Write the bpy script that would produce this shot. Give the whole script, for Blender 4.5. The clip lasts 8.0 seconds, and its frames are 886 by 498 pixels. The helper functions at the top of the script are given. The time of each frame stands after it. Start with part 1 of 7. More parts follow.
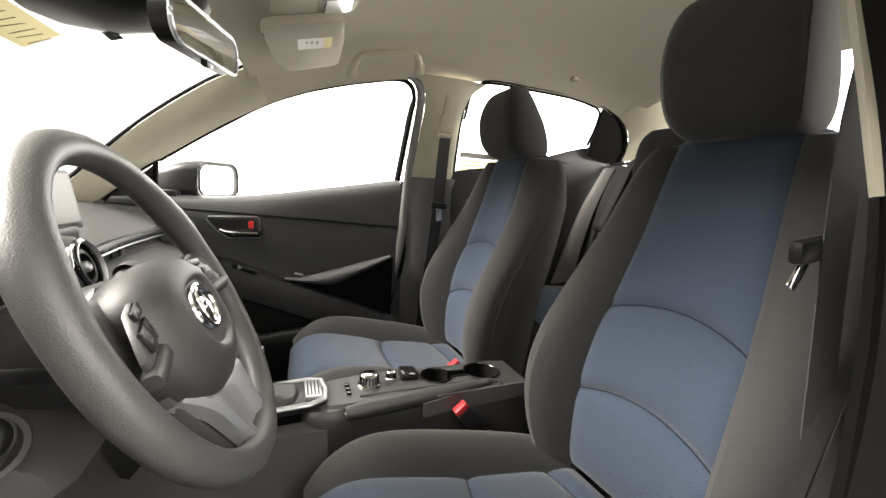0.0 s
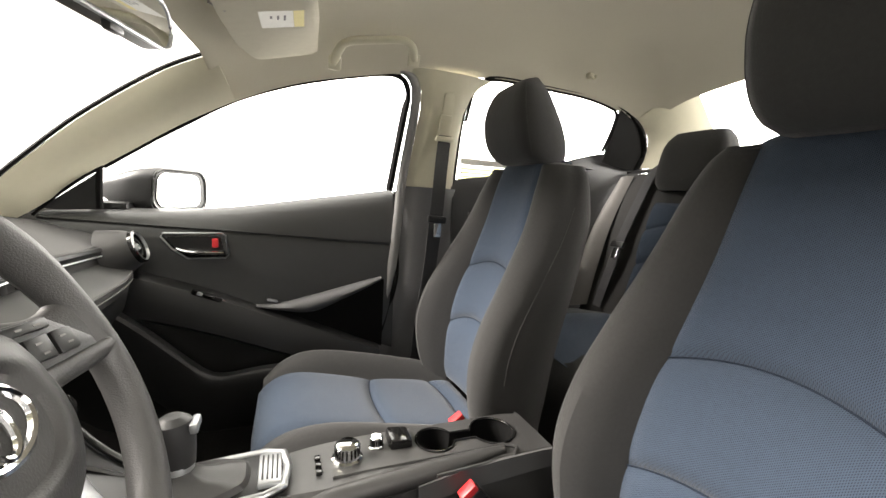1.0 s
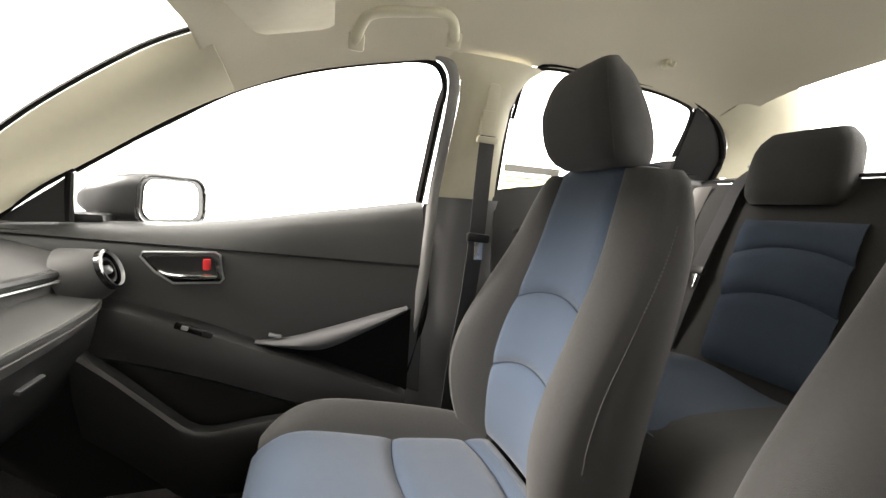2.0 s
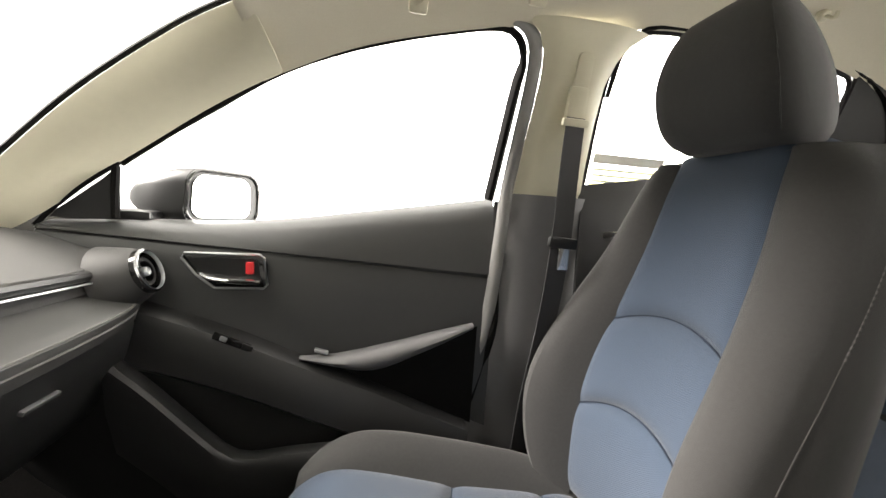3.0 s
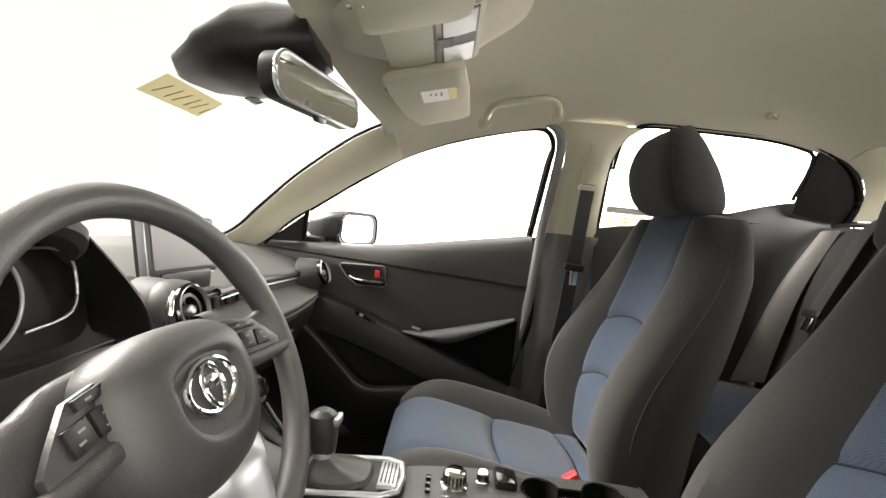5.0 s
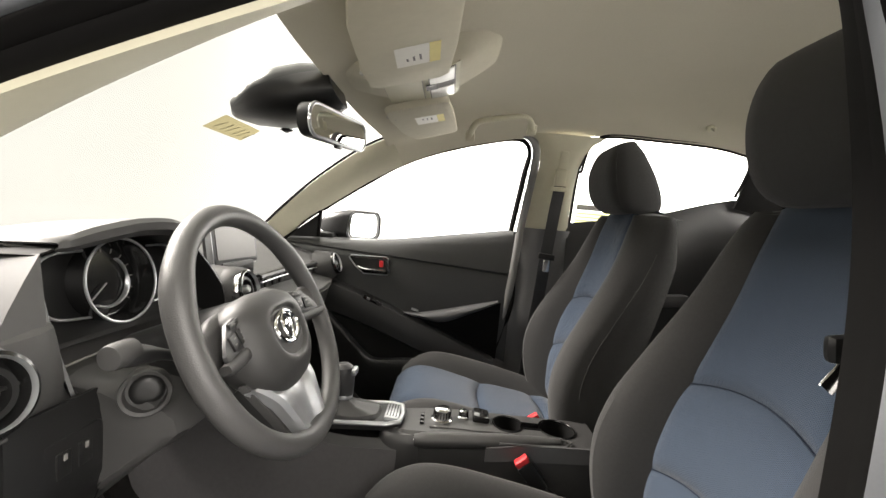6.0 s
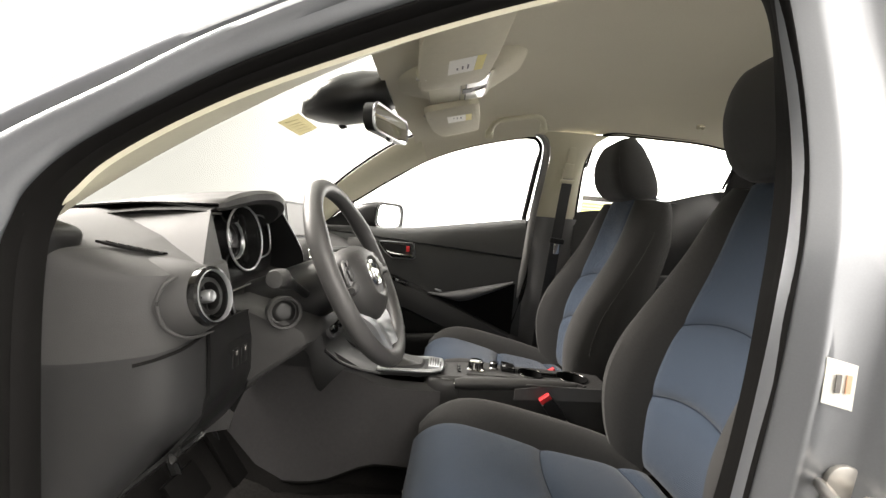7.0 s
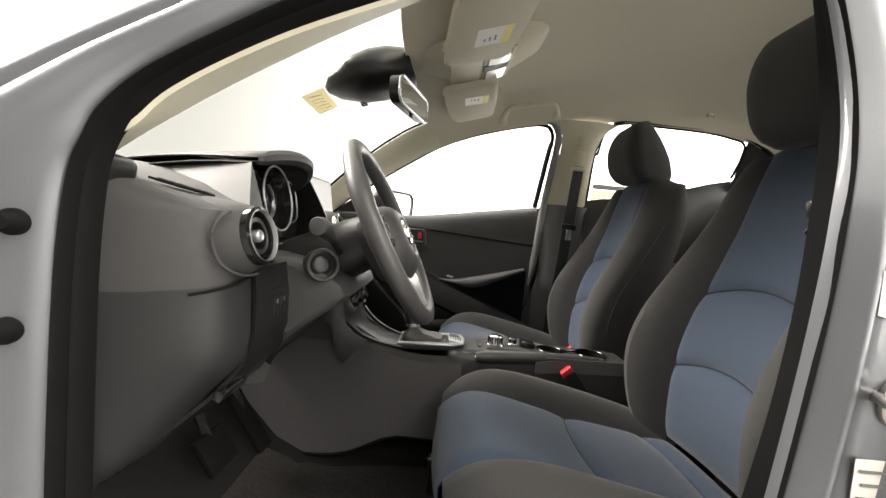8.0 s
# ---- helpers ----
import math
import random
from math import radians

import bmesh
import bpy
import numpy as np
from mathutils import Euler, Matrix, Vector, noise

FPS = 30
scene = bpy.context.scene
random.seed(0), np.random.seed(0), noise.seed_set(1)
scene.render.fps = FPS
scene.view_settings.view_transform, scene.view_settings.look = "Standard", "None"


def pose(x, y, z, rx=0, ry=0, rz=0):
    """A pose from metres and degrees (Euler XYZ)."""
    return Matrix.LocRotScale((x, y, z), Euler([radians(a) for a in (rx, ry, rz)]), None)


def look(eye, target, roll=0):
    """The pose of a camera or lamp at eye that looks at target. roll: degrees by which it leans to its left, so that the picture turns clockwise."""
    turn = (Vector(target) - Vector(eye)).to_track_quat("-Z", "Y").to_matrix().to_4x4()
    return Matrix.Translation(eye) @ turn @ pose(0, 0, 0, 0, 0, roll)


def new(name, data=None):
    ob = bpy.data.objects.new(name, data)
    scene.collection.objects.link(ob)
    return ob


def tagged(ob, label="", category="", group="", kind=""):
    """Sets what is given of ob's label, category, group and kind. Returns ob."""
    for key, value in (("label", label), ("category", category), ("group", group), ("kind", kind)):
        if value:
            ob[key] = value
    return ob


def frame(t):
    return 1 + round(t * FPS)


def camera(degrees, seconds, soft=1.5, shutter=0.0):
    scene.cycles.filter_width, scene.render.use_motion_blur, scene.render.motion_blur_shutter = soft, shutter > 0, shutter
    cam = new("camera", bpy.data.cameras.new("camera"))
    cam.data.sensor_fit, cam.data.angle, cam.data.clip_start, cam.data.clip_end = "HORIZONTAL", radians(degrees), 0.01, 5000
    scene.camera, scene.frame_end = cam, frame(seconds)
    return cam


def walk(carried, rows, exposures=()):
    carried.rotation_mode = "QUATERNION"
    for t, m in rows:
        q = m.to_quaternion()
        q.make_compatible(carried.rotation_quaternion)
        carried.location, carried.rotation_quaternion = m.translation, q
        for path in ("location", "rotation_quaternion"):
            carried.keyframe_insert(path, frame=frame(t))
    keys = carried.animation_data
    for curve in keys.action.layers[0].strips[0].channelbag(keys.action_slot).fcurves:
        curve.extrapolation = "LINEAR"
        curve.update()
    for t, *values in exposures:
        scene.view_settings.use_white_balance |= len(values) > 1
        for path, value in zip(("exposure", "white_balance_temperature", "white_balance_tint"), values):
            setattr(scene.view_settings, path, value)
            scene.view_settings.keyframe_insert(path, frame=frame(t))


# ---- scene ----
cam = camera(95.8, 8.0)
PATH = [
    (0, (-0.406, -0.852, 0.929), (0.323, 0.987, 0.634), 3.4),
    (0.5, (-0.354, -0.754, 0.934), (0.379, 1.087, 0.666), 3.2),
    (1, (-0.337, -0.655, 0.932), (0.406, 1.186, 0.687), 3.3),
    (1.2, (-0.327, -0.608, 0.931), (0.402, 1.241, 0.702), 3.4),
    (2.3, (-0.286, -0.342, 0.929), (0.298, 1.561, 0.745), 3.7),
    (2.5, (-0.275, -0.304, 0.927), (0.247, 1.617, 0.735), 3.7),
    (3, (-0.269, -0.236, 0.912), (0.078, 1.726, 0.735), 4.0),
    (3.5, (-0.298, -0.28, 0.908), (-0.126, 1.707, 0.757), 4.4),
    (4, (-0.31, -0.416, 0.931), (-0.252, 1.579, 0.807), 5.2),
    (4.5, (-0.292, -0.585, 0.93), (-0.306, 1.413, 0.849), 5.8),
    (4.7, (-0.295, -0.645, 0.938), (-0.309, 1.353, 0.849), 5.8),
    (6, (-0.257, -0.965, 0.971), (-0.278, 1.03, 0.826), 5.2),
    (6.5, (-0.308, -1.086, 0.945), (-0.317, 0.909, 0.802), 5.0),
    (7, (-0.354, -1.158, 0.897), (-0.36, 0.838, 0.773), 5.1),
    (7.5, (-0.389, -1.176, 0.853), (-0.387, 0.822, 0.747), 5.3),
    (8, (-0.416, -1.171, 0.8), (-0.406, 0.828, 0.712), 5.5),
]
EXPOSURES = [(t, stops, 6850, 13) for t, stops in ((0, 0.65), (1, 0.92), (2.5, 1.22), (3.5, 1.14), (4.5, 0.85), (6, 0.55), (7, 0.35), (8, 0.30))]
walk(cam, [(t, look(eye, target, roll)) for t, eye, target, roll in PATH], EXPOSURES)

# ---- world and light: a white photo studio ----
world = bpy.data.worlds.new("studio_world")
scene.world = world
world.use_nodes = True
world.node_tree.nodes["Background"].inputs[0].default_value = (1.0, 0.99, 0.97, 1)
world.node_tree.nodes["Background"].inputs[1].default_value = 0.3


def area_lamp(name, eye, target, sx, sy, watts, color):
    data = bpy.data.lights.new(name, "AREA")
    data.shape, data.size, data.size_y, data.energy, data.color = "RECTANGLE", sx, sy, watts, color
    ob = new(name, data)
    ob.matrix_world = look(eye, target)
    return ob


# three area lamps added out of view to balance the cabin's brightness
area_lamp("fill_light_overhead", (1.6, -1.6, 4.6), (0.2, -0.6, 0.5), 3.0, 2.4, 70, (1.0, 0.975, 0.93))
area_lamp("fill_light_driver_side", (2.3, -3.6, 3.3), (-0.1, -0.3, 0.7), 3.0, 1.8, 75, (1.0, 0.975, 0.93))
area_lamp("fill_light_front", (-4.2, 0.8, 3.6), (-0.1, 0.2, 0.6), 2.6, 2.3, 800, (1.0, 0.975, 0.93))
# ---- materials ----
def mat(name, color, rough=0.6, metal=0.0, var=0.08, scale=60.0, bump=0.0, bump_scale=400.0, big=4.0, spec=0.5, coat=0.0, sheen=0.0):
    """A principled material whose colour and gloss vary at two scales, with a fine relief."""
    m = bpy.data.materials.new(name)
    m.use_nodes = True
    nt = m.node_tree
    b = nt.nodes["Principled BSDF"]
    b.inputs["Roughness"].default_value, b.inputs["Metallic"].default_value = rough, metal
    b.inputs["Specular IOR Level"].default_value = spec
    b.inputs["Coat Weight"].default_value, b.inputs["Coat Roughness"].default_value = coat, 0.08
    b.inputs["Sheen Weight"].default_value = sheen
    co = nt.nodes.new("ShaderNodeTexCoord")
    fine, broad = nt.nodes.new("ShaderNodeTexNoise"), nt.nodes.new("ShaderNodeTexNoise")
    fine.inputs["Scale"].default_value, broad.inputs["Scale"].default_value = scale, big
    fine.inputs["Detail"].default_value = 3.0
    mul = nt.nodes.new("ShaderNodeMath")
    mul.operation = "ADD"
    for n in (fine, broad):
        nt.links.new(co.outputs["Object"], n.inputs["Vector"])
    nt.links.new(fine.outputs["Fac"], mul.inputs[0])
    nt.links.new(broad.outputs["Fac"], mul.inputs[1])
    ramp = nt.nodes.new("ShaderNodeMapRange")
    ramp.inputs["From Min"].default_value, ramp.inputs["From Max"].default_value = 0.6, 1.4
    ramp.inputs["To Min"].default_value, ramp.inputs["To Max"].default_value = 1 - var, 1 + var
    nt.links.new(mul.outputs[0], ramp.inputs["Value"])
    tint = nt.nodes.new("ShaderNodeVectorMath")
    tint.operation = "SCALE"
    tint.inputs[0].default_value = color
    nt.links.new(ramp.outputs[0], tint.inputs["Scale"])
    nt.links.new(tint.outputs[0], b.inputs["Base Color"])
    if metal < 0.5 and var > 0:
        rr = nt.nodes.new("ShaderNodeMapRange")
        rr.inputs["From Min"].default_value, rr.inputs["From Max"].default_value = 0.3, 0.7
        rr.inputs["To Min"].default_value, rr.inputs["To Max"].default_value = max(rough - 0.06, 0.02), min(rough + 0.06, 1)
        nt.links.new(broad.outputs["Fac"], rr.inputs["Value"])
        nt.links.new(rr.outputs[0], b.inputs["Roughness"])
    if bump:
        grain = nt.nodes.new("ShaderNodeTexNoise")
        grain.inputs["Scale"].default_value = bump_scale
        nt.links.new(co.outputs["Object"], grain.inputs["Vector"])
        bn = nt.nodes.new("ShaderNodeBump")
        bn.inputs["Strength"].default_value, bn.inputs["Distance"].default_value = bump, 0.001
        nt.links.new(grain.outputs["Fac"], bn.inputs["Height"])
        nt.links.new(bn.outputs[0], b.inputs["Normal"])
    return m


def woven(name, dark, light, cell=1000.0, bump=0.6):
    """A woven cloth: a fine diagonal grid of lit and dark threads."""
    m = mat(name, light, rough=0.95, var=0.07, scale=90, spec=0.15, sheen=0.15)
    nt = m.node_tree
    b = nt.nodes["Principled BSDF"]
    co = nt.nodes.new("ShaderNodeTexCoord")
    w1, w2 = nt.nodes.new("ShaderNodeTexWave"), nt.nodes.new("ShaderNodeTexWave")
    w1.bands_direction, w2.bands_direction = "Y", "DIAGONAL"
    for w in (w1, w2):
        w.inputs["Scale"].default_value, w.inputs["Distortion"].default_value = cell / 6.28, 0.6
        nt.links.new(co.outputs["Object"], w.inputs["Vector"])
    mx = nt.nodes.new("ShaderNodeMath")
    mx.operation = "MULTIPLY"
    nt.links.new(w1.outputs["Fac"], mx.inputs[0])
    nt.links.new(w2.outputs["Fac"], mx.inputs[1])
    mix = nt.nodes.new("ShaderNodeMix")
    mix.data_type = "RGBA"
    mix.inputs[7].default_value = (*dark, 1)
    old = b.inputs["Base Color"].links[0].from_socket
    nt.links.new(mx.outputs[0], mix.inputs[0])
    nt.links.new(old, mix.inputs[6])
    nt.links.new(mix.outputs[2], b.inputs["Base Color"])
    bn = nt.nodes.new("ShaderNodeBump")
    bn.inputs["Strength"].default_value, bn.inputs["Distance"].default_value = bump, 0.0008
    bn.invert = True
    nt.links.new(mx.outputs[0], bn.inputs["Height"])
    nt.links.new(bn.outputs[0], b.inputs["Normal"])
    return m


def pane_mat(name, tint, gloss=0.035):
    m = bpy.data.materials.new(name)
    m.use_nodes = True
    nt = m.node_tree
    nt.nodes.remove(nt.nodes["Principled BSDF"])
    tr, gl, mx = nt.nodes.new("ShaderNodeBsdfTransparent"), nt.nodes.new("ShaderNodeBsdfGlossy"), nt.nodes.new("ShaderNodeMixShader")
    tr.inputs[0].default_value = (*tint, 1)
    gl.inputs["Roughness"].default_value = 0.02
    mx.inputs[0].default_value = gloss
    nt.links.new(tr.outputs[0], mx.inputs[1])
    nt.links.new(gl.outputs[0], mx.inputs[2])
    nt.links.new(mx.outputs[0], nt.nodes["Material Output"].inputs[0])
    return m


def glow_mat(name, color, strength):
    m = bpy.data.materials.new(name)
    m.use_nodes = True
    b = m.node_tree.nodes["Principled BSDF"]
    b.inputs["Base Color"].default_value = (*color, 1)
    b.inputs["Emission Color"].default_value = (*color, 1)
    b.inputs["Emission Strength"].default_value = strength
    return m


CLOTH_BLACK = mat("black_seat_cloth", (0.041, 0.0405, 0.0400), rough=0.95, var=0.10, scale=180, bump=0.5, bump_scale=900, spec=0.2, sheen=0.12)
CLOTH_BLUE = woven("blue_woven_cloth", (0.014, 0.019, 0.028), (0.052, 0.071, 0.103))
SEAM_BLUE = mat("dark_blue_seam", (0.022, 0.029, 0.042), rough=0.9, spec=0.1)
THREAD = mat("seam_thread", (0.075, 0.072, 0.07), rough=0.9)
DOOR_SKIN = mat("door_panel_skin", (0.034, 0.0347, 0.0345), rough=0.42, var=0.06, bump=0.25, bump_scale=700, spec=0.5)
DOOR_HARD = mat("door_hard_plastic", (0.016, 0.016, 0.0162), rough=0.36, var=0.05, bump=0.15, bump_scale=900, spec=0.45)
SOFT_BLACK = mat("soft_black_trim", (0.020, 0.020, 0.0205), rough=0.40, var=0.06, bump=0.25, bump_scale=700, spec=0.55)
DASH_PAD = mat("dash_soft_pad", (0.038, 0.0375, 0.037), rough=0.58, var=0.05, bump=0.3, bump_scale=800, spec=0.4)
# darker than the pad: shade under the lip is put into this colour
DASH_LOW_SHADED = mat("dash_lower_shaded_plastic", (0.019, 0.019, 0.0193), rough=0.48, var=0.06, bump=0.25, bump_scale=700, spec=0.35)
HARD_BLACK = mat("hard_black_plastic", (0.009, 0.009, 0.009), rough=0.34, var=0.05, bump=0.12, bump_scale=900, spec=0.4)
GLOSS_BLACK = mat("gloss_black_plastic", (0.008, 0.008, 0.008), rough=0.12, var=0.03, coat=0.3)
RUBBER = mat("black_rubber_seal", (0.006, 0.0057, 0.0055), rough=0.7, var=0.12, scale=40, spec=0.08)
HUB_SKIN = mat("airbag_cover_skin", (0.032, 0.0315, 0.031), rough=0.48, var=0.06, bump=0.35, bump_scale=700, spec=0.45)
LEATHER = mat("wheel_rim_skin", (0.050, 0.049, 0.0485), rough=0.42, var=0.08, bump=0.4, bump_scale=600)
HEADLINER = mat("beige_headliner_cloth", (0.56, 0.525, 0.425), rough=0.95, var=0.04, scale=300, bump=0.3, bump_scale=900, spec=0.1)
BEIGE = mat("beige_plastic", (0.57, 0.54, 0.415), rough=0.5, var=0.03, bump=0.2, bump_scale=900, spec=0.35)
BEIGE_DARK = mat("beige_visor_cloth", (0.55, 0.515, 0.41), rough=0.8, var=0.04, bump=0.2, bump_scale=800, spec=0.2)
CHROME = mat("chrome", (0.80, 0.80, 0.80), rough=0.10, metal=1.0, var=0.03)
SATIN = mat("satin_silver_plastic", (0.42, 0.43, 0.44), rough=0.32, metal=0.75, var=0.05)
STEEL = mat("bare_steel", (0.45, 0.43, 0.40), rough=0.35, metal=1.0, var=0.15)
PAINT = mat("silver_car_paint", (0.19, 0.198, 0.212), rough=0.40, metal=0.65, var=0.05, scale=500, coat=0.8)
FRAME_PAINT = mat("silver_door_frame_paint", (0.24, 0.235, 0.232), rough=0.5, metal=0.15, var=0.05, scale=300)
GREY_WEBBING = mat("grey_belt_webbing", (0.13, 0.127, 0.122), rough=0.8, var=0.10, scale=500, bump=0.6, bump_scale=1200, spec=0.25)
GREY_TRIM = mat("grey_armrest_plastic", (0.080, 0.079, 0.081), rough=0.48, var=0.06, bump=0.25, bump_scale=700)
# grey lightened to stand for the front light on the passenger's pillar
POST_TRIM_LIT = mat("lit_grey_post_plastic", (0.12, 0.119, 0.121), rough=0.4, var=0.05, bump=0.2, bump_scale=700)
CONSOLE = mat("console_grained_plastic", (0.042, 0.0415, 0.041), rough=0.36, var=0.06, bump=0.25, bump_scale=700, spec=0.5)
CARPET = mat("dark_grey_carpet", (0.011, 0.0104, 0.010), rough=1.0, var=0.35, scale=220, bump=1.0, bump_scale=700, spec=0.05)
TUNNEL = mat("grey_tunnel_felt", (0.068, 0.066, 0.067), rough=0.95, var=0.10, scale=120, bump=0.5, bump_scale=900, spec=0.1)
MAT_CLOTH = mat("floor_mat_pile", (0.020, 0.0188, 0.018), rough=1.0, var=0.45, scale=160, bump=1.0, bump_scale=500, spec=0.05)
GREY_VINYL = mat("grey_bolster_vinyl", (0.17, 0.163, 0.155), rough=0.6, var=0.06, bump=0.3, bump_scale=600)
WEBBING = mat("belt_webbing", (0.050, 0.050, 0.052), rough=0.8, var=0.10, scale=500, bump=0.6, bump_scale=1200, spec=0.25)
RED = mat("red_plastic", (0.62, 0.025, 0.03), rough=0.4, var=0.05)
PAPER = mat("white_label_paper", (0.78, 0.76, 0.70), rough=0.7, var=0.04)
YELLOW = mat("yellow_label_print", (0.78, 0.68, 0.28), rough=0.7, var=0.04)
PEACH = mat("peach_print", (0.70, 0.42, 0.28), rough=0.7, var=0.04)
TAN_STICKER = pane_mat("tan_sticker_film", (0.56, 0.49, 0.29), 0.05)
STICKER_INK = mat("brown_sticker_print", (0.10, 0.075, 0.045), rough=0.7, var=0.05)
OLIVE_STICKER = pane_mat("olive_sticker_film", (0.34, 0.34, 0.16), 0.06)
LENS = mat("frosted_lamp_lens", (0.80, 0.79, 0.76), rough=0.18, var=0.02, coat=0.6)
SCREEN = mat("dark_display_glass", (0.13, 0.122, 0.118), rough=0.35, var=0.04)
MIRROR = mat("mirror_silvering", (0.86, 0.87, 0.86), rough=0.02, metal=1.0, var=0.0)
# unseen floor, coloured dark so that less light bounces up at the car
STUDIO_FLOOR_DARK = mat("darkened_studio_paint", (0.13, 0.129, 0.126), rough=0.6, var=0.02, big=0.3)
SIDE_GLASS = pane_mat("side_window_glass", (0.96, 0.97, 0.965))
SHIELD_GLASS = pane_mat("windshield_glass", (0.74, 0.755, 0.725))


# ---- mesh tools ----
def V(*a):
    return Vector(a)


def part(name, bm, material, parent=None, label="", sharp=38.0):
    """Links a bmesh as one mesh object, smooth but for edges sharper than the angle."""
    bmesh.ops.recalc_face_normals(bm, faces=bm.faces)
    lim = radians(sharp)
    for f in bm.faces:
        f.smooth = True
    for e in bm.edges:
        if len(e.link_faces) == 2 and e.calc_face_angle(0.0) > lim:
            e.smooth = False
    me = bpy.data.meshes.new(name)
    bm.to_mesh(me)
    bm.free()
    me.materials.append(material)
    ob = new(name, me)
    if parent:
        ob.parent = parent
    if label:
        ob["label"] = label
    return ob


def thing(name, label, category, group="", kind="", at=(0, 0, 0)):
    ob = new(name)
    ob.location = at
    return tagged(ob, label, category, group, kind)


def spline(pts, n):
    """n points evenly along a smooth curve through the given points."""
    p = [Vector(q) for q in pts]
    if len(p) == 2:
        return [p[0].lerp(p[1], i / (n - 1)) for i in range(n)]
    ext = [p[0] * 2 - p[1]] + p + [p[-1] * 2 - p[-2]]
    dense = []
    for i in range(1, len(ext) - 2):
        a, b, c, d = ext[i - 1:i + 3]
        for k in range(16):
            t = k / 16
            dense.append(0.5 * (2 * b + (c - a) * t + (2 * a - 5 * b + 4 * c - d) * t * t + (3 * b - 3 * c + d - a) * t ** 3))
    dense.append(p[-1])
    return even(dense, n)


def even(pts, n):
    """n points evenly along a polyline."""
    p = [Vector(q) for q in pts]
    acc = [0.0]
    for a, b in zip(p, p[1:]):
        acc.append(acc[-1] + (b - a).length)
    out, j = [], 0
    for i in range(n):
        s = acc[-1] * i / (n - 1)
        while j < len(p) - 2 and acc[j + 1] < s:
            j += 1
        span = acc[j + 1] - acc[j]
        out.append(p[j].lerp(p[j + 1], (s - acc[j]) / span if span else 0))
    return out


def f1(pts, x):
    """A smooth value at x through (x, value) pairs."""
    xs, vs = [p[0] for p in pts], [p[1] for p in pts]
    x = min(max(x, xs[0]), xs[-1])
    i = max(0, min(len(xs) - 2, next((k for k in range(len(xs) - 1) if x <= xs[k + 1]), 0)))
    def slope(k):
        a, b = max(k - 1, 0), min(k + 1, len(xs) - 1)
        return (vs[b] - vs[a]) / (xs[b] - xs[a])
    h = xs[i + 1] - xs[i]
    t = (x - xs[i]) / h
    return ((2 * t ** 3 - 3 * t * t + 1) * vs[i] + (t ** 3 - 2 * t * t + t) * h * slope(i)
            + (-2 * t ** 3 + 3 * t * t) * vs[i + 1] + (t ** 3 - t * t) * h * slope(i + 1))


def sheet(rows, thick=0.0, loop=False, bm=None):
    """A surface through rows of points, given a thickness."""
    bm = bm or bmesh.new()
    vs = [[bm.verts.new(p) for p in r] for r in rows]
    faces = []
    for a, b in zip(vs, vs[1:]):
        m = len(a)
        for i in range(m if loop else m - 1):
            faces.append(bm.faces.new((a[i], a[(i + 1) % m], b[(i + 1) % m], b[i])))
    if thick:
        bmesh.ops.recalc_face_normals(bm, faces=faces)
        bmesh.ops.solidify(bm, geom=faces, thickness=thick)
    return bm


def loft(rings, bm=None, cap=True):
    """A closed body through rings of points."""
    bm = bm or bmesh.new()
    vs = [[bm.verts.new(p) for p in r] for r in rings]
    for a, b in zip(vs, vs[1:]):
        m = len(a)
        for i in range(m):
            bm.faces.new((a[i], a[(i + 1) % m], b[(i + 1) % m], b[i]))
    if cap:
        bm.faces.new(vs[0])
        bm.faces.new(vs[-1])
    return bm


def tube(pts, r, n=10, closed=False, flat=1.0, up=(0, 0, 1), bm=None):
    """A tube along points; r is a number or one for each point; flat squeezes it along the second axis."""
    p = [Vector(q) for q in pts]
    rings, m = [], len(p)
    for i in range(m):
        d = (p[(i + 1) % m] - p[i - 1]) if closed else (p[min(i + 1, m - 1)] - p[max(i - 1, 0)])
        d.normalize()
        a = d.cross(Vector(up))
        if a.length < 1e-4:
            a = d.cross(Vector((1, 0, 0)))
        a.normalize()
        b = a.cross(d)
        rad = r[i] if isinstance(r, (list, tuple)) else r
        rings.append([p[i] + a * (rad * math.cos(2 * math.pi * k / n)) + b * (rad * flat * math.sin(2 * math.pi * k / n)) for k in range(n)])
    if closed:
        rings.append(rings[0])
        bm = bm or bmesh.new()
        vs = [[bm.verts.new(q) for q in ring] for ring in rings[:-1]]
        vs.append(vs[0])
        for a, b in zip(vs, vs[1:]):
            for i in range(n):
                bm.faces.new((a[i], a[(i + 1) % n], b[(i + 1) % n], b[i]))
        return bm
    return loft(rings, bm)


def block(size, bevel=0.0, m=None, bm=None, seg=2):
    """A box of that size round the origin, its edges rounded, at the pose m."""
    tmp = bmesh.new()
    bmesh.ops.create_cube(tmp, size=1.0, matrix=Matrix.Diagonal((*size, 1)))
    if bevel:
        bmesh.ops.bevel(tmp, geom=tmp.edges[:], offset=bevel, segments=seg, profile=0.6, affect="EDGES")
    if m:
        bmesh.ops.transform(tmp, matrix=m, verts=tmp.verts)
    if bm is None:
        return tmp
    join(bm, tmp)
    return bm


def join(bm, other):
    vs = {v: bm.verts.new(v.co) for v in other.verts}
    for f in other.faces:
        bm.faces.new([vs[v] for v in f.verts])
    other.free()
    return bm


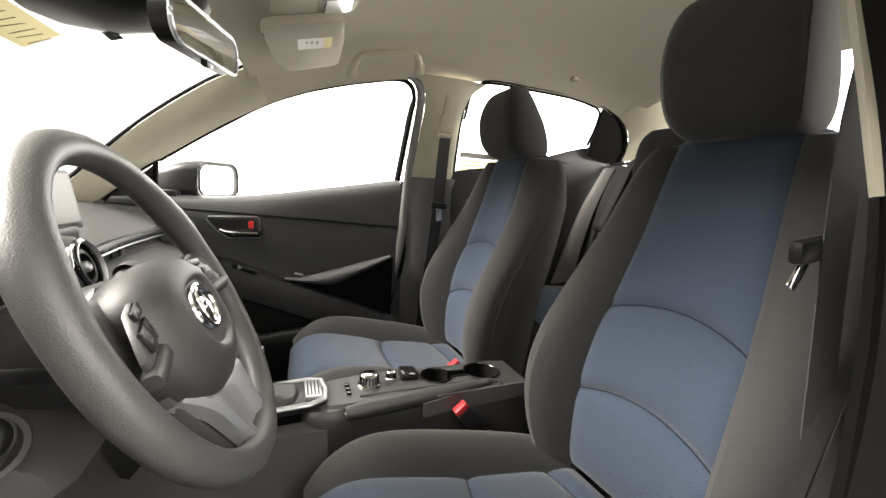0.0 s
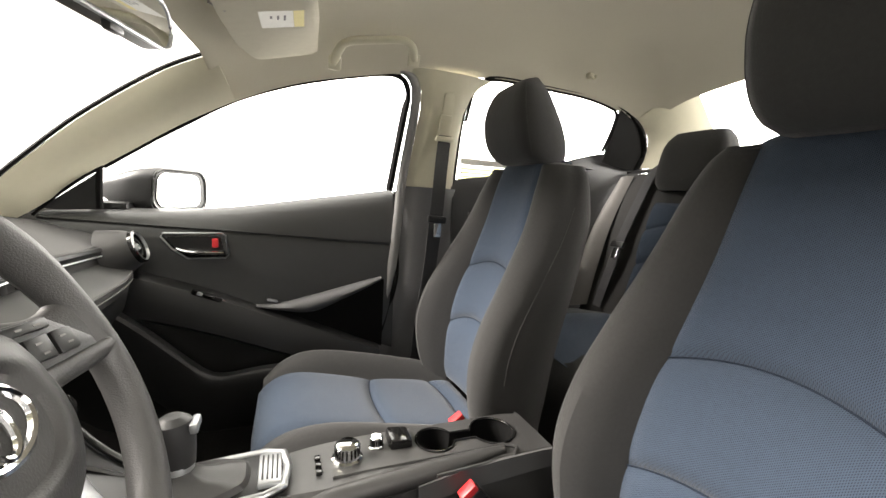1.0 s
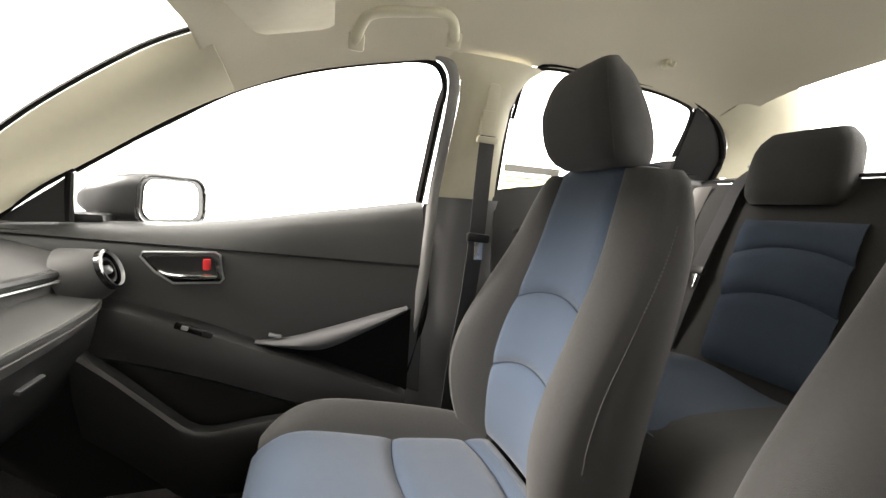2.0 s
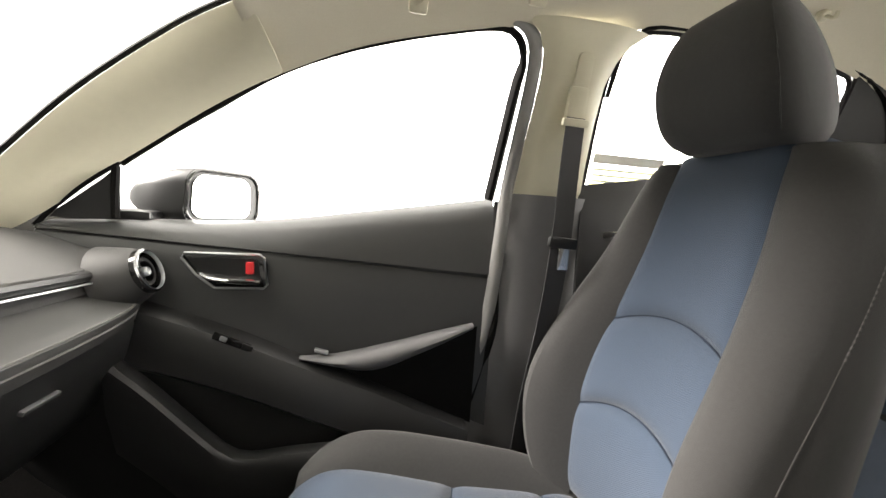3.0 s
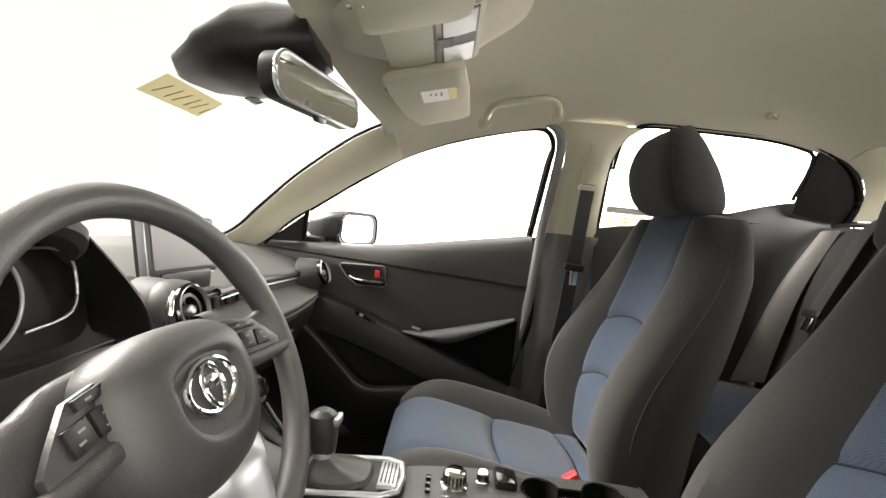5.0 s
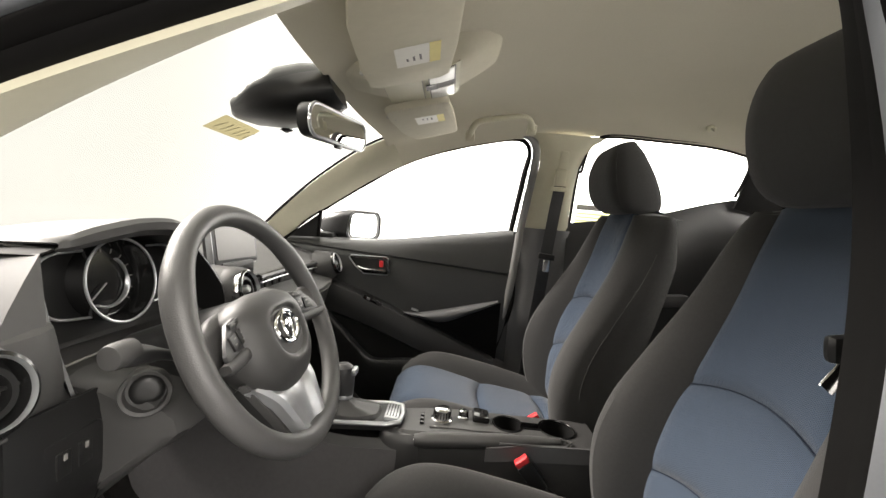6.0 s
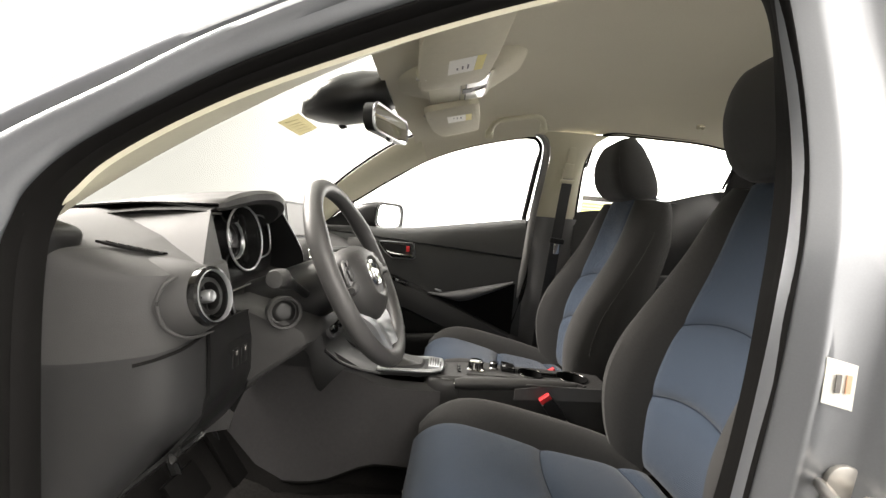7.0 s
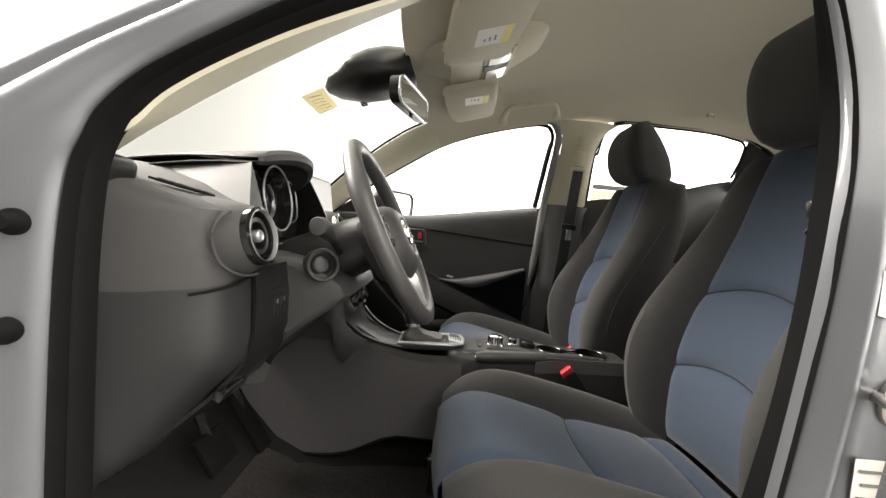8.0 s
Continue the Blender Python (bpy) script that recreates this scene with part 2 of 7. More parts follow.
def lathe(profile, n=28, m=None, bm=None):
    """A turned body: (radius, height) pairs round the z axis, at the pose m."""
    tmp = bmesh.new()
    rings = []
    for r, h in profile:
        if r < 1e-6:
            rings.append([tmp.verts.new((0, 0, h))])
        else:
            rings.append([tmp.verts.new((r * math.cos(2 * math.pi * k / n), r * math.sin(2 * math.pi * k / n), h)) for k in range(n)])
    for a, b in zip(rings, rings[1:]):
        for k in range(n):
            q = [a[k % len(a)], a[(k + 1) % len(a)], b[(k + 1) % len(b)], b[k % len(b)]]
            q = list(dict.fromkeys(q))
            if len(q) > 2:
                tmp.faces.new(q)
    if m:
        bmesh.ops.transform(tmp, matrix=m, verts=tmp.verts)
    if bm is None:
        return tmp
    return join(bm, tmp)


def plate(outline, thick, m=None, bevel=0.0, bm=None):
    """A flat plate of the (x, y) outline, from z = 0 to thick, at the pose m."""
    tmp = bmesh.new()
    base = [tmp.verts.new((x, y, 0)) for x, y in outline]
    face = tmp.faces.new(base)
    got = bmesh.ops.extrude_face_region(tmp, geom=[face])
    top = [e for e in got["geom"] if isinstance(e, bmesh.types.BMVert)]
    bmesh.ops.translate(tmp, vec=(0, 0, thick), verts=top)
    if bevel:
        edges = [e for e in tmp.edges if all(v in top for v in e.verts)]
        bmesh.ops.bevel(tmp, geom=edges, offset=bevel, segments=2, profile=0.6, affect="EDGES")
    if m:
        bmesh.ops.transform(tmp, matrix=m, verts=tmp.verts)
    if bm is None:
        return tmp
    return join(bm, tmp)


def rounded(w, h, r, n=5):
    """The outline of a rectangle w by h with rounded corners."""
    out = []
    for cx, cy, a0 in ((w / 2 - r, h / 2 - r, 0), (-w / 2 + r, h / 2 - r, 90), (-w / 2 + r, -h / 2 + r, 180), (w / 2 - r, -h / 2 + r, 270)):
        for k in range(n):
            a = radians(a0 + 90 * k / (n - 1))
            out.append((cx + r * math.cos(a), cy + r * math.sin(a)))
    return out


def axes(origin, z, x=(0, 1, 0)):
    """The pose at origin whose z axis points along z and whose x axis lies near x."""
    z = Vector(z).normalized()
    x = Vector(x)
    x = (x - z * x.dot(z)).normalized()
    y = z.cross(x)
    m = Matrix((x, y, z)).transposed().to_4x4()
    m.translation = origin
    return m


def curve(pts, per=6):
    """A smooth curve through the points, with the same number of steps in each span."""
    p = [Vector(q) for q in pts]
    ext = [p[0] * 2 - p[1]] + p + [p[-1] * 2 - p[-2]]
    out = []
    for i in range(1, len(ext) - 2):
        a, b, c, d = ext[i - 1:i + 3]
        for k in range(per):
            t = k / per
            out.append(0.5 * (2 * b + (c - a) * t + (2 * a - 5 * b + 4 * c - d) * t * t + (3 * b - 3 * c + d - a) * t ** 3))
    return out + [p[-1]]
# ---- the studio round the car ----
def studio():
    R, H, n = 7.0, 5.2, 64
    rings = []
    for r, z in ((R - 1.2, 0.0), (R - 0.5, 0.15), (R - 0.12, 0.6), (R, 1.3), (R, H)):
        rings.append([V(r * math.cos(2 * math.pi * k / n), r * math.sin(2 * math.pi * k / n), z) for k in range(n)])
    m = bpy.data.materials.new("glowing_white_backdrop")
    m.use_nodes = True
    nt = m.node_tree
    b = nt.nodes["Principled BSDF"]
    b.inputs["Emission Color"].default_value = (1.0, 1.0, 0.965, 1)
    b.inputs["Base Color"].default_value = (0.05, 0.05, 0.049, 1)
    co, sep = nt.nodes.new("ShaderNodeTexCoord"), nt.nodes.new("ShaderNodeSeparateXYZ")
    nt.links.new(co.outputs["Object"], sep.inputs[0])
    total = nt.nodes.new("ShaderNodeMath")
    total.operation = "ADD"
    # wall glow added to light the cabin: brightest behind, dimmest on the driver's side
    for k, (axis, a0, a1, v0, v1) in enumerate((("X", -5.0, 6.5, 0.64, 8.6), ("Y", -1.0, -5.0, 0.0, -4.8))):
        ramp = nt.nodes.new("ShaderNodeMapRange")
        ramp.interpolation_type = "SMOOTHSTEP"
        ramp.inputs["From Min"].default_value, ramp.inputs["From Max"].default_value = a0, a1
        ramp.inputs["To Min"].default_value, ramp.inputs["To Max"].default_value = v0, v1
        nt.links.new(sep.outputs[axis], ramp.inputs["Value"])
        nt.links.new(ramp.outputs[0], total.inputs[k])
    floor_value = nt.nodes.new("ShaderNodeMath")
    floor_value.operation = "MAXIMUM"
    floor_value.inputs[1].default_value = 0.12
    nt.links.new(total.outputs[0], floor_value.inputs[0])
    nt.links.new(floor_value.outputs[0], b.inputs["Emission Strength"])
    tagged(part("backdrop", sheet(rings, loop=True), m), "white studio cyclorama wall round the car, its graded glow added", "backdrop", kind="structure")
    disc = bmesh.new()
    bmesh.ops.create_circle(disc, cap_ends=True, radius=R - 1.2, segments=n)
    tagged(part("ground", disc, STUDIO_FLOOR_DARK), "smooth grey studio floor under the car, darkened to weaken its bounce", "floor", kind="structure")
    # ceiling glow added to brighten seats and bench from above
    top = bmesh.new()
    bmesh.ops.create_circle(top, cap_ends=True, radius=R, segments=n, matrix=Matrix.Translation((0, 0, H)))
    tagged(part("studio_ceiling", top, glow_mat("glowing_ceiling_cloth", (0.80, 0.80, 0.775), 1.25)), "white studio ceiling, its glow added as soft top light", "ceiling", kind="structure")


studio()


# ---- the car's shell ----
def side_y(z):
    """Half width of the cabin at a height, over the window line."""
    return 0.716 - 0.27 * (z - 0.927)


FRONT_TOP = [(-0.785, 0.965), (-0.73, 1.003), (-0.60, 1.09), (-0.47, 1.168), (-0.35, 1.22), (-0.23, 1.258), (-0.12, 1.285), (-0.03, 1.302), (0.012, 1.29), (0.03, 1.25), (0.022, 1.19), (0.0, 0.95)]
REAR_LOOP = [(0.232, 1.005), (0.228, 1.20), (0.245, 1.29), (0.275, 1.325), (0.34, 1.343), (0.52, 1.342), (0.71, 1.337), (0.84, 1.318), (0.872, 1.30), (0.872, 1.24), (0.855, 1.16)]
EDGE = [(-0.50, 1.16), (-0.47, 1.176), (-0.35, 1.23), (-0.23, 1.268), (-0.03, 1.313), (0.13, 1.332), (0.34, 1.353), (0.52, 1.352), (0.71, 1.347), (0.88, 1.322), (0.97, 1.285), (1.05, 1.25)]
CROWN = [(-0.56, 1.278), (-0.45, 1.315), (-0.30, 1.36), (-0.10, 1.41), (0.12, 1.437), (0.40, 1.447), (0.70, 1.432), (1.00, 1.40), (1.10, 1.385)]


def headliner_point(x, s):
    ze, zc = f1(EDGE, x), f1(CROWN, x)
    a = abs(s)
    return V(x, s * side_y(ze), zc - (zc - ze) * (0.42 * a * a + 0.58 * a ** 9))


def headliner():
    rows = [[headliner_point(-0.50 + 1.55 * i / 46, -1 + 2 * j / 40) for j in range(41)] for i in range(47)]
    head = [V(-0.565 + 0.05 * abs(j / 20 - 1) ** 2.5, (j / 20 - 1) * 0.53, 1.273 - 0.018 * abs(j / 20 - 1) ** 2) for j in range(41)]
    ob = part("ceiling", sheet([head] + rows, 0.012), HEADLINER)
    tagged(ob, "warm grey-beige cloth headliner of the car roof", "headliner", kind="structure")
    return ob


headliner()


def band(lo, hi, n, bulge, inward, k=7):
    """Rows of points between two curves, bowed towards the cabin."""
    a, b = spline(lo, n), spline(hi, n)
    rows = []
    for j in range(k):
        t = j / (k - 1)
        rows.append([p.lerp(q, t) + Vector(inward) * (bulge * 4 * t * (1 - t)) for p, q in zip(a, b)])
    return rows


SHIELD_EDGE = [(-0.502, 0.53, 1.258), (-0.62, 0.556, 1.20), (-0.78, 0.572, 1.08), (-0.915, 0.59, 0.955), (-0.985, 0.60, 0.885), (-1.06, 0.61, 0.845), (-1.16, 0.61, 0.835)]


def a_pillar(s, name):
    low = [(x, side_y(z) - 0.012, z) for x, z in ((-0.465, 1.176), (-0.60, 1.098), (-0.73, 1.012), (-0.79, 0.972))] + [(-0.86, 0.695, 0.915), (-0.93, 0.675, 0.85), (-1.0, 0.66, 0.80)]
    rows = band(low, SHIELD_EDGE, 26, 0.016, (0.25, -0.85, -0.2))
    rows = [[V(p.x, s * p.y, p.z) for p in r] for r in rows]
    tagged(part(name, sheet(rows, 0.006), BEIGE), "smooth beige plastic trim along the windshield pillar", "pillar trim", kind="structure")


a_pillar(1, "trim_windshield_pillar_passenger")


def windshield():
    rows = []
    for j in range(25):
        y = -0.61 + 1.22 * j / 24
        e = abs(y / 0.61)
        edge = 0.0 + 0.06 * e ** 3
        top = V(-0.56 + 0.055 * e ** 3, y * 0.88, 1.276 - 0.018 * e * e)
        bot = V(-1.28 + 0.13 * e ** 2, y, 0.835)
        rows.append([top.lerp(bot, i / 10) + V(-0.012, 0, 0.02) * (4 * i / 10 * (1 - i / 10)) for i in range(11)])
    root = thing("window_windshield", "laminated windshield glass with a black sealed edge", "windshield", kind="structure")
    ob = part("pane", sheet(rows), SHIELD_GLASS, root)
    ob.visible_shadow = False
    for s in (1, -1):
        edge = [(p[0] - 0.004, s * (p[1] - 0.002), p[2] + 0.004) for p in SHIELD_EDGE]
        part("edge_seal", tube(spline(edge, 40), 0.005, 6), RUBBER, root)
    part("edge_seal", tube(spline([(-0.555 + 0.05 * (abs(k) / 4) ** 2.5, 0.53 * k / 4, 1.272 - 0.014 * (k / 4) ** 2) for k in range(-4, 5)], 30), 0.006, 6), RUBBER, root)
    part("edge_seal", tube([V(-1.19 + 0.06 * (y / 0.6) ** 2, y, 0.830) for y in (-0.6, -0.4, -0.2, 0, 0.2, 0.4, 0.6)], 0.007, 6), RUBBER, root)


windshield()


def side_windows(s, tag):
    """Panes and seals of the two side windows of one side."""
    bottom = [(0.0, 0.95), (-0.26, 0.908), (-0.53, 0.865), (-0.80, 0.855)]
    loop = [V(x, s * side_y(z), z) for x, z in FRONT_TOP + bottom]
    if s > 0:
        root = thing("window_front_" + tag, "clear front side window with black rubber seal", "car window", kind="structure")
        bm = bmesh.new()
        bm.faces.new([bm.verts.new(p + V(0, 0.02, 0)) for p in loop])
        ob = part("pane", bm, SIDE_GLASS, root)
        ob.visible_shadow = False
        top = [(x, s * (side_y(z) - 0.006), z + 0.003) for x, z in FRONT_TOP]
        part("edge_seal", tube(spline(top, 70), [0.005] * 44 + [0.005 + 0.0005 * k for k in range(12)] + [0.011] * 14, 8, flat=1.3), RUBBER, root)
        fr = [(-0.40, 0.640, 1.215), (-0.23, 0.618, 1.272), (-0.10, 0.606, 1.303), (-0.02, 0.602, 1.318), (0.025, 0.606, 1.308), (0.04, 0.618, 1.285)]
        part("door_frame", tube(spline(fr, 26), 0.005, 6), FRAME_PAINT, root)
    root = thing("window_rear_" + tag, "clear rear side window with black frame", "car window", kind="structure")
    rl = [V(x, s * side_y(z), z) for x, z in REAR_LOOP + [(0.70, 1.105), (0.53, 1.06)]]
    bm = bmesh.new()
    bm.faces.new([bm.verts.new(p + V(0, s * 0.02, 0)) for p in rl])
    ob = part("pane", bm, SIDE_GLASS, root)
    ob.visible_shadow = False
    part("edge_seal", tube(spline([(p.x, p.y - s * 0.006, p.z) for p in rl[:11]], 60), 0.006, 8), RUBBER, root)
    # black quarter frame behind the glass
    q = [[(0.882, 1.335), (0.94, 1.318), (1.00, 1.280), (1.06, 1.225), (1.09, 1.17)], [(0.876, 1.24), (0.92, 1.235), (0.98, 1.215), (1.04, 1.18), (1.09, 1.14)], [(0.862, 1.12), (0.92, 1.11), (0.98, 1.10), (1.04, 1.10), (1.09, 1.09)]]
    rows = [[V(x, s * (side_y(z) - 0.004), z) for x, z in r] for r in q]
    part("quarter_frame", sheet(rows, 0.01), RUBBER, root)
    sweep = [(0.238, 1.20), (0.250, 1.292), (0.280, 1.332), (0.34, 1.352), (0.52, 1.352), (0.71, 1.348), (0.86, 1.33), (0.96, 1.295), (1.03, 1.24), (1.065, 1.17), (1.05, 1.10)]
    part("opening_seal", tube(spline([(x, s * (side_y(z) - 0.012), z) for x, z in sweep], 40), [0.0055] * 24 + [0.0055 + 0.0008 * k for k in range(10)] + [0.0135] * 6, 8), RUBBER, root)


side_windows(1, "passenger")
side_windows(-1, "driver")


def b_pillar(s, tag):
    """Beige upper trim of the middle pillar, lower trim in a grey lightened as if lit."""
    rows = []
    for z, x0, x1 in ((0.94, 0.048, 0.225), (1.04, 0.060, 0.218), (1.14, 0.068, 0.216), (1.22, 0.074, 0.220), (1.27, 0.070, 0.236), (1.305, 0.055, 0.262), (1.332, 0.02, 0.30)):
        y = side_y(z) - 0.012
        rows.append([V(x0 + (x1 - x0) * k / 8, s * (y - 0.018 * (1 - (k / 4 - 1) ** 4)), z) for k in range(9)])
    root = thing("trim_middle_pillar_" + tag, "middle pillar trim, beige above and lit mid grey below", "pillar trim", kind="structure")
    part("upper_trim", sheet(rows, 0.006), BEIGE, root)
    rows = []
    for z, x0, x1, y in ((0.30, -0.045, 0.22, 0.70), (0.42, -0.018, 0.22, 0.69), (0.56, 0.016, 0.23, 0.685), (0.70, 0.034, 0.24, 0.685), (0.82, 0.040, 0.25, 0.69), (0.90, 0.044, 0.255, 0.69), (0.97, 0.048, 0.245, 0.69)):
        rows.append([V(x0 + (x1 - x0) * k / 8, s * (y - 0.022 * (1 - (k / 4 - 1) ** 4)), z) for k in range(9)])
    part("lower_trim", sheet(rows, 0.006), POST_TRIM_LIT, root, "plastic lower trim, light put into its mid grey")
    return root


b_pillar(1, "passenger")


def c_pillar(s, tag):
    a = [(0.97, 1.295), (1.04, 1.255), (1.075, 1.19), (1.07, 1.11)]
    low = [(x, s * (side_y(z) - 0.015), z) for x, z in a]
    high = [(1.03, s * 0.44, 1.435), (1.18, s * 0.48, 1.345), (1.34, s * 0.52, 1.24), (1.46, s * 0.53, 1.13)]
    rows = band(low, high, 14, 0.02, (0, -s, 0))
    tagged(part("trim_rear_pillar_" + tag, sheet(rows, 0.006), BEIGE), "beige plastic trim of the rear pillar", "pillar trim", kind="structure")


c_pillar(1, "passenger")
c_pillar(-1, "driver")


def rear_shell():
    root = thing("window_rear_screen", "sloping rear screen glass behind the bench", "car window", kind="structure")
    rows = [[V(1.05 + 0.42 * u, (-0.5 + t) * (0.96 + 0.10 * u), 1.40 - 0.25 * u + 0.02 * (1 - (2 * t - 1) ** 2)) for t in [k / 12 for k in range(13)]] for u in (0, 0.33, 0.66, 1)]
    ob = part("pane", sheet(rows), SIDE_GLASS, root)
    ob.visible_shadow = False
    part("edge_seal", tube([r for r in rows[0]], 0.007, 6), RUBBER, root)
    shelf = [[V(x, -0.64 + 1.28 * k / 10, z) for k in range(11)] for x, z in ((0.99, 1.09), (1.06, 1.105), (1.2, 1.11), (1.47, 1.115))]
    tagged(part("parcel_shelf", sheet(shelf, 0.01), SOFT_BLACK), "dark cloth parcel shelf under the rear screen", "parcel shelf", kind="structure")


rear_shell()


def cabin_floor():
    rows = []
    ys = [-0.72, -0.66, -0.60, -0.40, -0.26, -0.19, -0.13, -0.10, -0.06, 0.0, 0.06, 0.10, 0.13, 0.19, 0.26, 0.40, 0.60, 0.66, 0.72]
    for x in (-1.06, -0.98, -0.90, -0.80, -0.70, -0.50, -0.30, -0.10, 0.10, 0.40, 0.80, 1.10):
        fl = f1([(-1.06, 0.48), (-0.98, 0.40), (-0.86, 0.27), (-0.74, 0.19), (-0.60, 0.175), (1.10, 0.175)], x)
        tun = f1([(-1.06, 0.56), (-0.80, 0.50), (-0.55, 0.44), (-0.35, 0.40), (0.10, 0.34), (1.1, 0.30)], x)
        row = []
        for y in ys:
            a = abs(y)
            if a < 0.05:
                z = tun - 0.02
            elif a < 0.125:
                t = (a - 0.05) / 0.075
                z = tun + (fl - tun) * t * t * (3 - 2 * t)
            else:
                z = fl + (0.10 * ((a - 0.60) / 0.12) if a > 0.60 else 0)
            row.append(V(x, y, z))
        rows.append(row)
    tagged(part("floor", sheet(rows, 0.01), CARPET, sharp=60), "dark grey carpet over floor and tunnel", "carpet floor", kind="structure")


cabin_floor()


def body_side(s, tag):
    """Painted steel round the door openings: sill, pillars and roof rail."""
    root = thing("car_body_" + tag, "silver painted steel body side round the door openings", "car body", kind="structure")
    # roof rail and windshield pillar, outside
    inner = [(-0.93, 0.725, 0.86), (-0.86, 0.72, 0.925), (-0.76, 0.70, 0.985), (-0.60, 0.672, 1.085), (-0.45, 0.645, 1.175), (-0.25, 0.628, 1.255), (0.0, 0.615, 1.315), (0.30, 0.612, 1.355), (0.65, 0.615, 1.355), (0.95, 0.65, 1.315), (1.15, 0.70, 1.22)]
    ridge = [(-0.985, 0.735, 0.89), (-0.895, 0.725, 0.965), (-0.79, 0.70, 1.035), (-0.63, 0.672, 1.13), (-0.47, 0.645, 1.215), (-0.25, 0.63, 1.30), (0.0, 0.615, 1.36), (0.30, 0.61, 1.40), (0.65, 0.612, 1.40), (0.95, 0.64, 1.36), (1.2, 0.69, 1.26)]
    outer = [(-1.02, 0.685, 0.90), (-0.93, 0.67, 0.985), (-0.82, 0.64, 1.065), (-0.66, 0.615, 1.165), (-0.50, 0.585, 1.25), (-0.25, 0.565, 1.34), (0.0, 0.555, 1.40), (0.30, 0.55, 1.437), (0.65, 0.55, 1.435), (0.95, 0.57, 1.39), (1.2, 0.61, 1.31)]
    a, b, c = spline(inner, 60), spline(ridge, 60), spline(outer, 60)
    rows = []
    for t in (0, 0.15, 0.4, 0.7, 1.0):
        rows.append([V(p.x, s * (p.y + 0.014 * 4 * t * (1 - t)), p.z) for p in (p.lerp(q, t) for p, q in zip(a, b))])
    rows.append([V(p.x, s * (p.y - 0.010), p.z - 0.002) for p in (p.lerp(q, 0.16) for p, q in zip(b, c))])
    for t in (0.3, 0.65, 1.0):
        rows.append([V(p.x, s * (p.y + 0.006 * (1 - t)), p.z + 0.010 * math.sin(math.pi * t)) for p in (p.lerp(q, t) for p, q in zip(b, c))])
    part("roof_rail", sheet(rows, 0.004), PAINT, root)
    return root


NEAR_BODY = thing("car_body_driver", "silver painted steel body side round the open front doorway", "car body", kind="structure")
body_side(1, "passenger")


def roof_panel():
    rows = []
    for i in range(15):
        x = -0.52 + 1.62 * i / 14
        zc = f1(CROWN, x) + 0.03
        rows.append([V(x, -0.53 + 1.06 * j / 10, zc - 0.045 * (j / 5 - 1) ** 2 * (1 if abs(j / 5 - 1) < 1 else 1.2)) for j in range(11)])
    tagged(part("roof", sheet(rows, 0.004), PAINT), "silver painted roof panel of the car", "roof", kind="structure")


roof_panel()


# the doorway's edges, from the front post's foot over the roof to the middle post's foot
SEAL_OUT = [(-0.815, -0.745, 0.30), (-0.822, -0.745, 0.55), (-0.823, -0.745, 0.72), (-0.815, -0.745, 0.82), (-0.80, -0.745, 0.865), (-0.785, -0.742, 0.90), (-0.75, -0.73, 0.945), (-0.68, -0.715, 1.00), (-0.59, -0.70, 1.06), (-0.44, -0.685, 1.135), (-0.30, -0.67, 1.195), (-0.15, -0.655, 1.245), (-0.03, -0.648, 1.27),
            (0.008, -0.652, 1.25), (0.022, -0.665, 1.19), (0.03, -0.69, 1.09), (0.028, -0.715, 1.0), (0.015, -0.738, 0.92), (0.0, -0.752, 0.84), (-0.008, -0.755, 0.75), (-0.02, -0.755, 0.64), (-0.035, -0.755, 0.52), (-0.065, -0.755, 0.30)]
SEAL_IN = [(-0.800, -0.715, 0.30), (-0.808, -0.715, 0.55), (-0.812, -0.715, 0.72), (-0.808, -0.715, 0.82), (-0.800, -0.712, 0.865), (-0.785, -0.708, 0.893), (-0.75, -0.70, 0.935), (-0.68, -0.685, 0.990), (-0.59, -0.670, 1.045), (-0.44, -0.651, 1.118), (-0.30, -0.637, 1.177), (-0.15, -0.622, 1.23), (-0.03, -0.615, 1.258),
           (0.026, -0.612, 1.245), (0.048, -0.622, 1.19), (0.044, -0.652, 1.09), (0.034, -0.68, 1.0), (0.020, -0.702, 0.92), (0.006, -0.717, 0.84), (-0.003, -0.723, 0.75), (-0.016, -0.725, 0.64), (-0.036, -0.725, 0.52), (-0.075, -0.725, 0.30)]
RAIL_LOW = [(-1.0, -0.79, 0.30), (-1.0, -0.79, 0.55), (-0.985, -0.79, 0.70), (-0.91, -0.788, 0.80), (-0.86, -0.782, 0.845), (-0.825, -0.772, 0.88), (-0.765, -0.752, 0.945), (-0.69, -0.738, 1.0), (-0.595, -0.722, 1.07), (-0.445, -0.705, 1.15), (-0.30, -0.69, 1.212), (-0.15, -0.675, 1.265), (-0.02, -0.668, 1.295), (0.12, -0.665, 1.315), (0.60, -0.66, 1.36), (1.05, -0.70, 1.28)]
RAIL_MID = [(-1.1, -0.80, 0.30), (-1.1, -0.80, 0.60), (-1.05, -0.795, 0.75), (-0.97, -0.785, 0.83), (-0.91, -0.77, 0.875), (-0.875, -0.758, 0.905), (-0.815, -0.742, 0.955), (-0.725, -0.728, 1.015), (-0.62, -0.712, 1.085), (-0.445, -0.695, 1.178), (-0.30, -0.68, 1.24), (-0.15, -0.665, 1.29), (-0.02, -0.656, 1.322), (0.12, -0.655, 1.34), (0.60, -0.65, 1.385), (1.05, -0.69, 1.31)]
